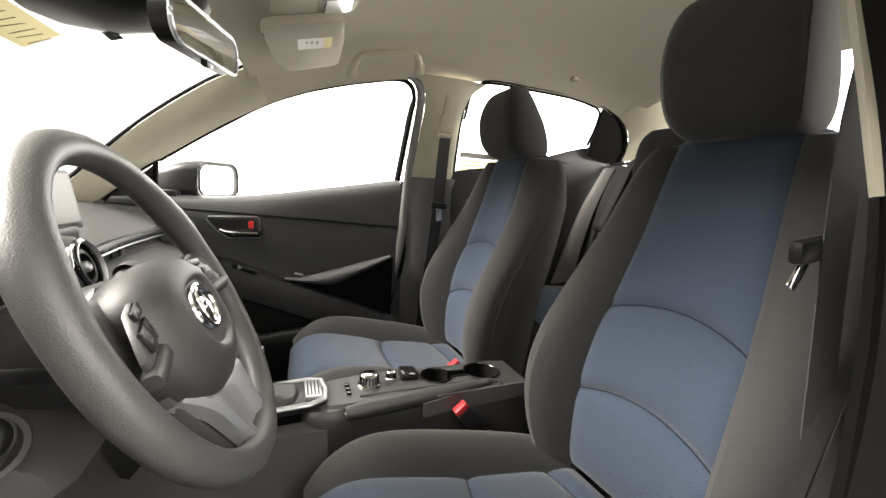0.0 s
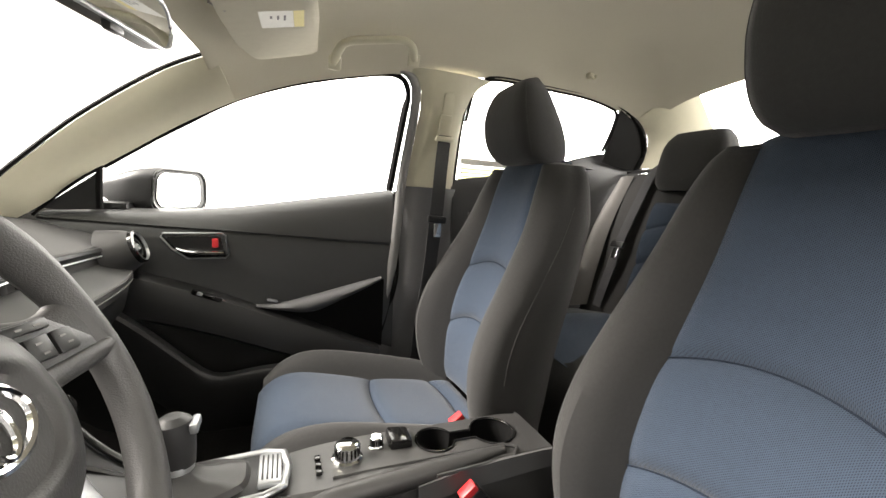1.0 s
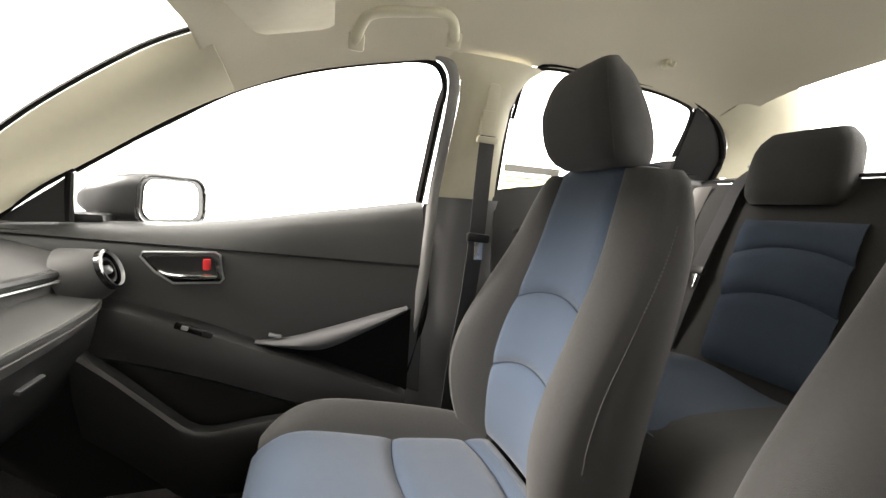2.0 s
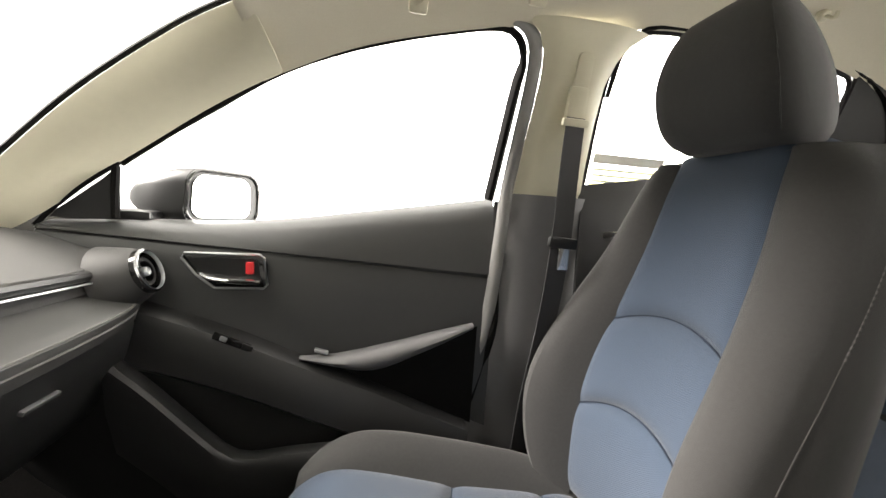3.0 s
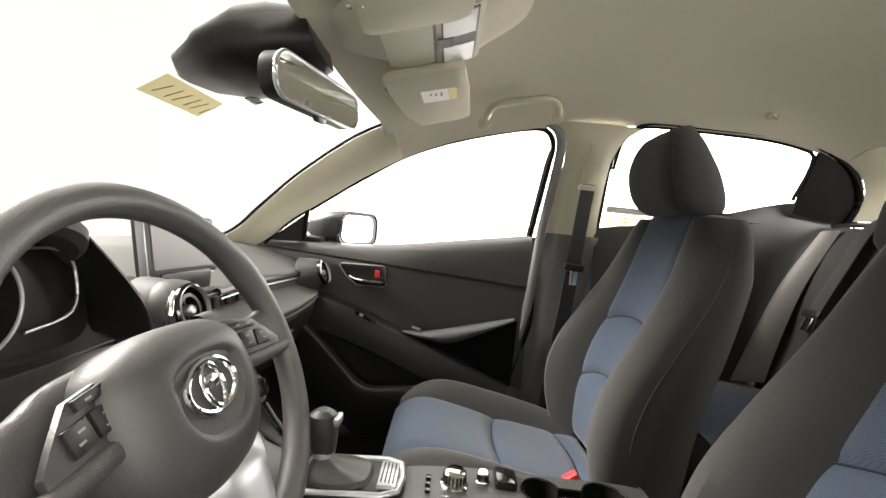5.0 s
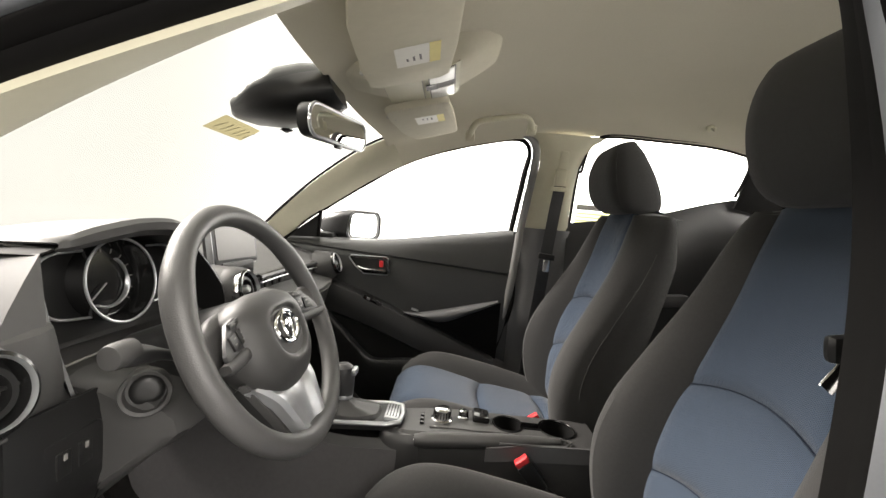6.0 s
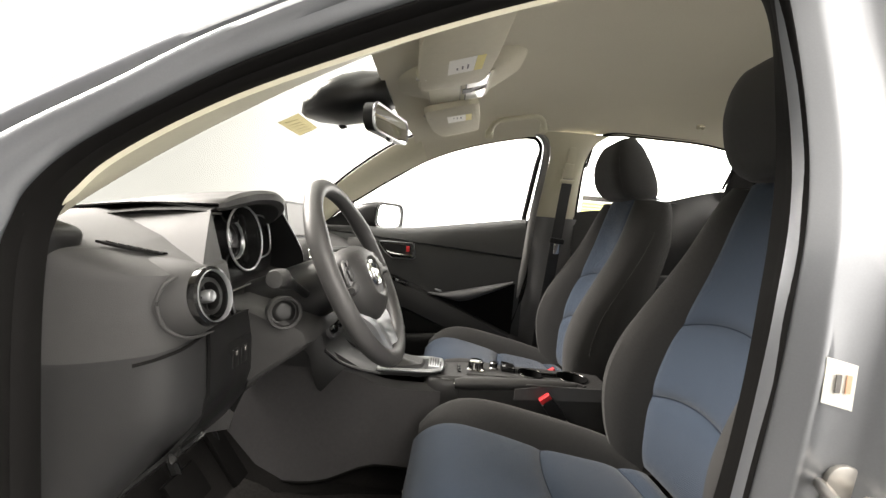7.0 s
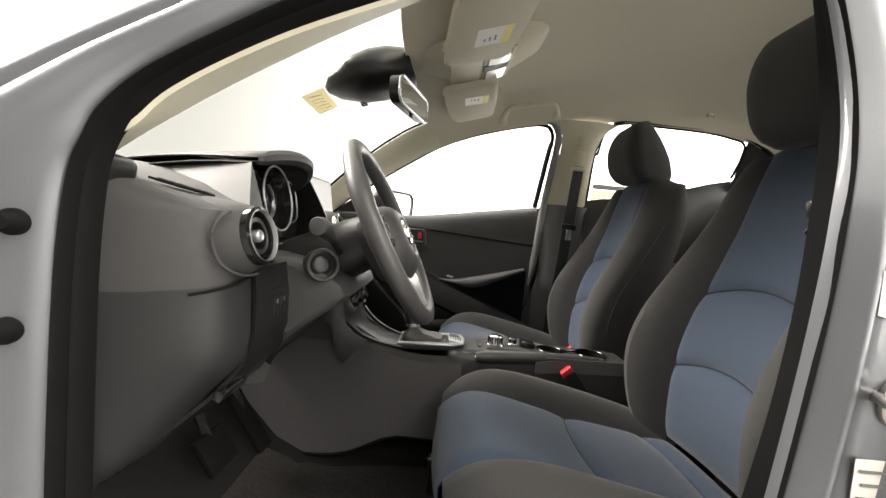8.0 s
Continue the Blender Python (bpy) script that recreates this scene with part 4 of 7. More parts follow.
# ---- dashboard ----
# cross-sections over y: front, top, rear edge of top, face, lip, under lip, lower face, knee, toe
DASH = [
    (-0.705, (-1.00, 0.815), (-0.97, 0.835), (-0.93, 0.825), (-0.91, 0.800), (-0.905, 0.745), (-0.905, 0.690), (-0.90, 0.60), (-0.92, 0.48), (-0.94, 0.38)),
    (-0.700, (-1.02, 0.825), (-0.95, 0.842), (-0.86, 0.835), (-0.82, 0.800), (-0.812, 0.745), (-0.812, 0.690), (-0.805, 0.60), (-0.84, 0.47), (-0.90, 0.38)),
    (-0.685, (-1.04, 0.830), (-0.94, 0.846), (-0.82, 0.828), (-0.765, 0.802), (-0.750, 0.745), (-0.750, 0.695), (-0.745, 0.60), (-0.81, 0.46), (-0.90, 0.38)),
    (-0.655, (-1.06, 0.835), (-0.93, 0.852), (-0.80, 0.827), (-0.712, 0.799), (-0.702, 0.745), (-0.704, 0.700), (-0.700, 0.60), (-0.79, 0.46), (-0.89, 0.38)),
    (-0.60, (-1.08, 0.845), (-0.93, 0.857), (-0.80, 0.828), (-0.700, 0.803), (-0.688, 0.745), (-0.690, 0.708), (-0.682, 0.59), (-0.78, 0.47), (-0.90, 0.40)),
    (-0.515, (-1.12, 0.85), (-0.95, 0.866), (-0.80, 0.842), (-0.704, 0.806), (-0.690, 0.745), (-0.694, 0.702), (-0.686, 0.58), (-0.79, 0.47), (-0.90, 0.40)),
    (-0.46, (-1.14, 0.85), (-0.96, 0.872), (-0.84, 0.860), (-0.80, 0.81), (-0.79, 0.735), (-0.700, 0.712), (-0.690, 0.58), (-0.79, 0.47), (-0.90, 0.40)),
    (-0.35, (-1.16, 0.85), (-0.97, 0.872), (-0.85, 0.860), (-0.815, 0.81), (-0.80, 0.735), (-0.705, 0.712), (-0.695, 0.58), (-0.79, 0.47), (-0.90, 0.40)),
    (-0.20, (-1.17, 0.85), (-0.97, 0.868), (-0.85, 0.850), (-0.81, 0.80), (-0.79, 0.735), (-0.715, 0.700), (-0.705, 0.58), (-0.79, 0.47), (-0.90, 0.40)),
    (-0.11, (-1.17, 0.85), (-0.97, 0.860), (-0.84, 0.828), (-0.78, 0.795), (-0.755, 0.745), (-0.735, 0.700), (-0.715, 0.60), (-0.76, 0.50), (-0.84, 0.42)),
    (0.0, (-1.17, 0.848), (-0.97, 0.850), (-0.80, 0.806), (-0.770, 0.765), (-0.71, 0.722), (-0.712, 0.684), (-0.715, 0.60), (-0.74, 0.50), (-0.80, 0.42)),
    (0.11, (-1.17, 0.848), (-0.97, 0.845), (-0.765, 0.780), (-0.755, 0.739), (-0.674, 0.706), (-0.680, 0.672), (-0.715, 0.60), (-0.74, 0.50), (-0.80, 0.42)),
    (0.20, (-1.17, 0.846), (-0.97, 0.842), (-0.757, 0.776), (-0.755, 0.737), (-0.670, 0.703), (-0.676, 0.670), (-0.72, 0.60), (-0.80, 0.47), (-0.90, 0.38)),
    (0.40, (-1.16, 0.844), (-0.96, 0.838), (-0.757, 0.773), (-0.755, 0.731), (-0.672, 0.702), (-0.680, 0.670), (-0.72, 0.60), (-0.80, 0.47), (-0.90, 0.38)),
    (0.55, (-1.12, 0.842), (-0.94, 0.832), (-0.760, 0.772), (-0.756, 0.728), (-0.688, 0.702), (-0.696, 0.672), (-0.72, 0.60), (-0.80, 0.47), (-0.90, 0.38)),
    (0.64, (-1.06, 0.838), (-0.92, 0.826), (-0.775, 0.782), (-0.752, 0.740), (-0.718, 0.706), (-0.722, 0.676), (-0.73, 0.60), (-0.80, 0.47), (-0.90, 0.38)),
    (0.675, (-1.02, 0.832), (-0.90, 0.815), (-0.81, 0.785), (-0.765, 0.755), (-0.745, 0.72), (-0.745, 0.680), (-0.75, 0.60), (-0.80, 0.47), (-0.90, 0.38)),
]


def corner_rows(a, b, per=6):
    """Rows between section corners a and b, curved along y."""
    rows = []
    for q in range((b - a) * per + 1):
        c, t = a + q // per, (q % per) / per
        if c == b:
            c, t = b - 1, 1.0
        line = []
        for d in DASH:
            p = d[1:]
            p0, p1, p2, p3 = p[max(c - 1, 0)], p[c], p[c + 1], p[min(c + 2, len(p) - 1)]
            # a tight curve: straight runs with eased corners
            x = p1[0] + (p2[0] - p1[0]) * t
            z = p1[1] + (p2[1] - p1[1]) * t
            ease = 0.12 * t * (1 - t)
            x += ease * ((p1[0] - p0[0]) * (1 - t) - (p3[0] - p2[0]) * t)
            z += ease * ((p1[1] - p0[1]) * (1 - t) - (p3[1] - p2[1]) * t)
            line.append(V(x, d[0], z))
        rows.append(spline(line, 70))
    return rows


def ring_vent(name, parent, centre, axis, r, deep=0.03):
    """A round air outlet: collar, chrome ring, dark throat, vanes and knob."""
    m = axes(centre, axis, (0, 1, 0))
    v = part(name, lathe([(r * 1.02, -0.030), (r * 1.09, -0.006), (r * 1.11, 0.000), (r * 1.10, 0.010), (r * 0.98, 0.012), (r * 0.90, 0.004), (r * 0.88, -deep)], 36, m), GLOSS_BLACK, parent)
    part("fairing", lathe([(r * 1.75, -0.062), (r * 1.52, -0.036), (r * 1.34, -0.016), (r * 1.20, -0.004), (r * 1.12, 0.001), (r * 1.06, -0.002)], 36, m), DASH_PAD, v)
    part("ring", lathe([(r * 0.945, 0.008), (r * 0.98, 0.012), (r * 0.965, 0.0138), (r * 0.945, 0.012), (r * 0.93, 0.007)], 36, m), SATIN, v, "satin silver outlet ring")
    part("throat", lathe([(r * 0.88, -deep), (0.0, -deep)], 30, m), HARD_BLACK, v)
    for a in (r * 0.62,):
        part("inner_ring", lathe([(a + 0.003, -0.02), (a + 0.003, 0.004), (a - 0.003, 0.004), (a - 0.003, -0.02)], 30, m), HARD_BLACK, v)
    part("vane", block((r * 1.7, 0.004, 0.014), 0.0015, m @ pose(0, 0, -0.008)), HARD_BLACK, v)
    part("vane", block((0.004, r * 1.7, 0.014), 0.0015, m @ pose(0, 0, -0.010)), HARD_BLACK, v)
    part("knob", lathe([(0.0085, -0.012), (0.0095, -0.002), (0.0092, 0.005), (0.0070, 0.008), (0.0060, 0.006), (0.0, 0.006)], 20, m), SATIN, v, "satin silver vent knob")
    return v


def dashboard():
    root = thing("dashboard", "dark grey soft-grained dashboard with round side vents", "dashboard")
    part("upper_pad", sheet(corner_rows(0, 2), 0.008), DASH_PAD, root)
    part("face", sheet(corner_rows(2, 5), 0.008), DASH_PAD, root)
    part("lower_panel", sheet(corner_rows(5, 8), 0.008), DASH_LOW_SHADED, root)
    part("corner_cap", block((0.075, 0.060, 0.045), 0.018, pose(-0.850, -0.676, 0.838, 0, 12, 0), seg=4), HARD_BLACK, root)
    # instrument hood: a visor that fairs into the pad
    rows = []
    hood = [(-0.468, -0.750, 0.898, 0.888, 0.4), (-0.455, -0.744, 0.908, 0.893, 0.8), (-0.42, -0.738, 0.920, 0.900, 1.0), (-0.36, -0.730, 0.931, 0.908, 1.0), (-0.305, -0.722, 0.932, 0.910, 1.0), (-0.265, -0.726, 0.923, 0.903, 1.0), (-0.235, -0.740, 0.908, 0.893, 1.0), (-0.212, -0.765, 0.885, 0.878, 0.8), (-0.195, -0.80, 0.862, 0.860, 0.5)]
    cols = [curve([(h[k], h[0], 0) for h in hood], 5) for k in (1, 2, 3, 4)]
    for px, pz, pm, pk in zip(*cols):
        y, x, z, zm, k = px.y, px.x, pz.x, pm.x, pk.x
        rows.append(spline([V(-1.08, y * 0.96, 0.862), V(-0.90, y, zm), V(x, y, z)], 12) + [V(x + 0.008 * k, y, z - 0.006 * k), V(x + 0.008 * k, y, z - 0.018 * k), V(x - 0.004, y, z - 0.028 * k), V(x - 0.10, y, z - 0.022 * k)])
    part("instrument_hood", sheet(rows, 0.003), DASH_PAD, root)
    # sloping cheek between the hood and the side vent
    a, b, c, d = V(-0.94, -0.478, 0.862), V(-0.748, -0.490, 0.886), V(-0.688, -0.534, 0.768), V(-0.700, -0.584, 0.803)
    cols = []
    for k in range(9):
        cols.append((a.lerp(b, k / 8), a.lerp(d, k / 8)))
    for k in (0.35, 0.7, 0.96):
        cols.append((b.lerp(c, k), d.lerp(c, k)))
    out = V(0.15, -0.6, 0.78) * 0.002
    rows = [[hi.lerp(lo, t) + out * math.sin(math.pi * t) * min(1.0, (hi - lo).length / 0.05) for hi, lo in cols] for t in [j / 6 for j in range(7)]]
    part("hood_cheek", sheet(rows, 0.004), DASH_PAD, root)
    # black strip that draws the shadow line below the hood's lip
    roof = [[V(x, -0.466 + dy, z + dz) for x, z in ((-0.93, 0.872), (-0.86, 0.884), (-0.80, 0.890), (-0.752, 0.892))] for dy, dz in ((0.010, 0.002), (-0.012, -0.004), (-0.026, -0.008))]
    part("hood_shadow_gap", sheet(roof, 0.003), RUBBER, root)
    # side walls of the instrument well
    rows = [[V(-0.746, -0.500, 0.868), V(-0.80, -0.455, 0.865), V(-0.84, -0.455, 0.86)], [V(-0.715, -0.512, 0.80), V(-0.79, -0.455, 0.79), V(-0.83, -0.455, 0.79)], [V(-0.690, -0.505, 0.715), V(-0.77, -0.455, 0.725), V(-0.82, -0.455, 0.725)]]
    part("well_side", sheet(rows, 0.004), HARD_BLACK, root)
    edge = curve([(-0.742, -0.222, 0.896), (-0.730, -0.204, 0.868), (-0.716, -0.182, 0.832), (-0.704, -0.166, 0.795), (-0.702, -0.155, 0.750)], 4)
    back = curve([(-0.86, -0.170, 0.862), (-0.83, -0.148, 0.848), (-0.80, -0.128, 0.828), (-0.775, -0.112, 0.795), (-0.750, -0.106, 0.750)], 4)
    part("well_side", sheet([edge, [p + V(-0.05, -0.004, 0) for p in edge], [p + V(-0.11, -0.006, 0.01) for p in edge]], 0.003), HARD_BLACK, root)
    rows = [[p.lerp(q, t) + V(0.12, 0.10, 0.10) * (0.13 * t * (1 - t)) for p, q in zip(edge, back)] for t in [j / 6 for j in range(7)]]
    part("hood_limb", sheet(rows, 0.003), DASH_PAD, root)
    # instruments
    m = axes((-0.786, -0.335, 0.828), (0.985, -0.02, 0.17), (0, 1, 0))
    mm = m @ pose(-0.022, 0, 0)
    cl = part("instrument_panel", plate(rounded(0.285, 0.135, 0.03), 0.01, m @ pose(0.012, -0.008, -0.012)), HARD_BLACK, root)
    part("dial_cone", lathe([(0.0655, 0.034), (0.060, 0.0), (0.054, 0.0), (0.0630, 0.034)], 48, mm), GLOSS_BLACK, cl)
    part("dial_ring", tube([mm @ V(0.0645 * math.cos(a), 0.0645 * math.sin(a), 0.035) for a in [2 * math.pi * k / 56 for k in range(56)]], 0.0021, 8, closed=True, up=(0.985, -0.02, 0.17)), SATIN, cl, "satin silver ring of the main dial")
    part("dial_face", lathe([(0.054, 0.002), (0.0, 0.002)], 40, mm), GLOSS_BLACK, cl)
    for k in range(13):
        a = radians(220 - 260 * k / 12)
        part("dial_mark", block((0.007, 0.0016, 0.001), 0, mm @ pose(0.049 * math.cos(a), 0.049 * math.sin(a), 0.004, 0, 0, math.degrees(a))), GREY_VINYL, cl)
    part("needle", block((0.036, 0.0022, 0.0016), 0, mm @ pose(-0.016, -0.014, 0.008, 0, 0, 38)), GREY_VINYL, cl)
    arc = [mm @ V(0.040 * math.cos(a), 0.040 * math.sin(a), 0.006) for a in [radians(-120 + 175 * k / 20) for k in range(21)]]
    part("dial_rim", tube(arc, 0.0042, 8, flat=0.5), SATIN, cl, "bright arc round the dial")
    for sgn in (1, -1):
        w = [m @ V(sgn * x, y, 0.012) for x, y in ((0.060, 0.050), (0.105, 0.048), (0.128, 0.030), (0.128, -0.020), (0.110, -0.040), (0.060, -0.048))]
        part("side_bezel", tube(spline(w, 18), 0.0020, 8), SATIN, cl)
    part("trim_line", tube([(-0.722, -0.50, 0.744), (-0.728, -0.34, 0.748), (-0.74, -0.18, 0.750)], 0.0018, 6), GREY_WEBBING, cl)
    # passenger strip
    st = [(-0.744, 0.09, 0.760), (-0.744, 0.235, 0.761), (-0.746, 0.43, 0.753), (-0.747, 0.60, 0.746)]
    part("accent_strip", tube(spline(st, 24), 0.0032, 8, flat=0.7), SATIN, root, "satin silver accent strip")
    part("strip_groove", tube(spline([(x - 0.008, y, z + 0.012) for x, y, z in st], 24), 0.0095, 8), HARD_BLACK, root)
    # stitched lip
    for dx, dz in ((-0.004, 0.0015), (-0.001, -0.014)):
        lip = [(-0.674 + dx, 0.11, 0.706 + dz), (-0.670 + dx, 0.20, 0.703 + dz), (-0.672 + dx, 0.40, 0.702 + dz), (-0.688 + dx, 0.55, 0.702 + dz), (-0.718 + dx, 0.64, 0.706 + dz)]
        part("lip_seam", tube(spline(lip, 30), 0.0022, 6), THREAD, root)
    # outlets
    ring_vent("side_vent", root, (-0.676, -0.609, 0.768), (0.95, -0.06, 0.22), 0.0375)
    ring_vent("side_vent", root, (-0.694, 0.604, 0.762), (0.94, -0.03, 0.34), 0.0390)
    vc = V(-0.700, -0.080, 0.776)
    ring_vent("centre_vent", root, vc, (0.95, 0.02, 0.30), 0.040)
    # cowl round the centre outlet, running back into the pad
    rings = []
    for back, r, lift in ((0.006, 0.0445, 0.0), (-0.002, 0.0520, 0.001), (-0.020, 0.0560, 0.002), (-0.060, 0.0580, 0.000), (-0.110, 0.0540, -0.006)):
        cm = axes(vc + V(back, 0, lift + 0.25 * back), (0.95, 0.02, 0.30), (0, 1, 0))
        rings.append([cm @ V(r * math.cos(q), r * math.sin(q) * 0.96, 0) for q in [2 * math.pi * j / 36 for j in range(36)]])
    part("vent_cowl", sheet(rings, 0.0, loop=True), DASH_PAD, root)
    cheek = [vc + V(0.002 - 0.010 * k, -0.050 * math.cos(q), 0.050 * math.sin(q)) for k, q in [(abs(j - 3) / 6, radians(-38 + 14 * j)) for j in range(7)]]
    part("vent_cheek", tube(cheek, [0.002, 0.004, 0.0055, 0.006, 0.0055, 0.004, 0.002], 10, flat=0.6), CHROME, root, "bright chrome vent cheek")
    cv = part("slot_vent", plate(rounded(0.20, 0.032, 0.008), 0.008, axes((-0.756, 0.145, 0.757), (1, 0, 0.06), (0, 1, 0)), 0.003), HARD_BLACK, root)
    for k in range(4):
        part("vane", block((0.018, 0.024, 0.010), 0.002, axes((-0.748, 0.075 + 0.046 * k, 0.755), (1, 0, 0.06), (0, 1, 0))), HARD_BLACK, cv)
    # demister slots by the driver's pillar
    dm = axes((-0.776, -0.612, 0.8245), (0.25, -0.02, 0.97), (0.62, 0.78, 0))
    leaf = [(-0.042, 0.014), (-0.020, 0.016), (0.036, -0.006), (0.022, -0.014), (-0.012, -0.006), (-0.034, 0.006)]
    dv = part("demister_grille", plate(list(reversed(leaf)), 0.003, dm), RUBBER, root, "leaf-shaped black demister grille")
    for k in range(6):
        part("slat", block((0.004, 0.017 - 0.0012 * abs(k - 3), 0.003), 0.0008, dm @ pose(-0.026 + 0.0095 * k, 0.0085 - 0.0036 * k, 0.0035, 0, 0, 48)), SOFT_BLACK, dv)
    # lower covers
    part("panel_seam", tube(spline([(-0.715, -0.690, 0.694), (-0.700, -0.672, 0.697), (-0.6865, -0.64, 0.702), (-0.6845, -0.60, 0.709), (-0.684, -0.575, 0.712)], 16), 0.0022, 6), RUBBER, root)
    bez = curve([(-0.694, -0.650, 0.800), (-0.702, -0.664, 0.788), (-0.706, -0.668, 0.765), (-0.700, -0.662, 0.738), (-0.690, -0.648, 0.722), (-0.684, -0.625, 0.714), (-0.682, -0.585, 0.712)], 5)
    part("vent_bezel", tube([q + V(0.002, -0.001, 0) for q in bez], 0.0024, 8), DASH_PAD, root)
    # dark inner panel beside the steering column, with its switches
    rows = []
    for z, y0, y1, x in ((0.722, -0.585, -0.47, -0.684), (0.68, -0.588, -0.47, -0.678), (0.62, -0.592, -0.47, -0.674), (0.58, -0.600, -0.47, -0.684), (0.54, -0.62, -0.47, -0.712), (0.49, -0.64, -0.47, -0.765), (0.45, -0.655, -0.47, -0.82)):
        rows.append([V(x - 0.006 * (k == 0), y0 + (y1 - y0) * k / 4, z) for k in range(5)])
    part("inner_panel", sheet(rows, 0.006), HARD_BLACK, root, "matt black inner knee panel")
    part("release_lever", block((0.014, 0.07, 0.016), 0.005, pose(-0.70, -0.60, 0.545, 0, 30, 0)), GLOSS_BLACK, root)
    sw = part("switch_panel", plate(rounded(0.075, 0.06, 0.008), 0.006, axes((-0.676, -0.520, 0.655), (1, -0.02, 0.04), (0, 1, 0)), 0.002), HARD_BLACK, root)
    for k, y in enumerate((-0.535, -0.508)):
        part("switch", block((0.004, 0.018, 0.03), 0.002, pose(-0.670, y, 0.655)), HARD_BLACK, sw)
        part("switch_mark", block((0.001, 0.004, 0.007), 0, pose(-0.6675, y, 0.664)), GREY_VINYL, sw)
    part("glovebox_seam", tube(spline([(-0.70, 0.16, 0.66), (-0.70, 0.35, 0.668), (-0.71, 0.60, 0.668)], 14), 0.003, 6), RUBBER, root)
    part("glovebox_latch", block((0.008, 0.065, 0.007), 0.002, pose(-0.706, 0.375, 0.615, 0, 20, 0)), GREY_TRIM, root, "grey glovebox latch")
    prof = [(-0.72, 0.735), (-0.665, 0.728), (-0.605, 0.708), (-0.575, 0.690), (-0.568, 0.672), (-0.585, 0.655), (-0.66, 0.597), (-0.74, 0.515), (-0.80, 0.47)]
    rows = []
    for y, k in ((-0.482, 0.0), (-0.486, 0.55), (-0.480, 0.85), (-0.465, 1.0), (-0.35, 1.0), (-0.225, 1.0), (-0.21, 0.85), (-0.205, 0.4)):
        rows.append([V(-0.70 + (x + 0.70) * (0.0 if k == 0 else 0.55 + 0.45 * k), y, 0.63 + (z - 0.63) * (0.75 + 0.25 * k)) for x, z in prof])
    part("knee_panel", sheet(rows, 0.004), DASH_PAD, root)
    return root


dashboard()


def display():
    root = thing("display_screen", "switched-off dashboard display in a silver-edged black frame", "screen")
    m = axes((-0.789, 0.034, 0.869), (0.978, -0.114, 0.177), (0.114, 1, 0))
    part("frame", plate(rounded(0.169, 0.110, 0.009), 0.026, m @ pose(0, 0, -0.026), 0.003), SOFT_BLACK, root)
    part("glass", plate(rounded(0.150, 0.090, 0.004), 0.002, m @ pose(0, 0.003, 0)), SCREEN, root, "dark glossy display glass")
    part("side_trim", block((0.005, 0.104, 0.016), 0.002, m @ pose(-0.0845, 0, -0.009)), SATIN, root, "satin silver side edge")
    part("lower_trim", block((0.150, 0.0025, 0.006), 0.001, m @ pose(0, -0.0555, -0.004)), SATIN, root)
    part("foot", block((0.05, 0.13, 0.045), 0.010, pose(-0.800, 0.036, 0.800, 0, 0, -6)), SOFT_BLACK, root)


display()


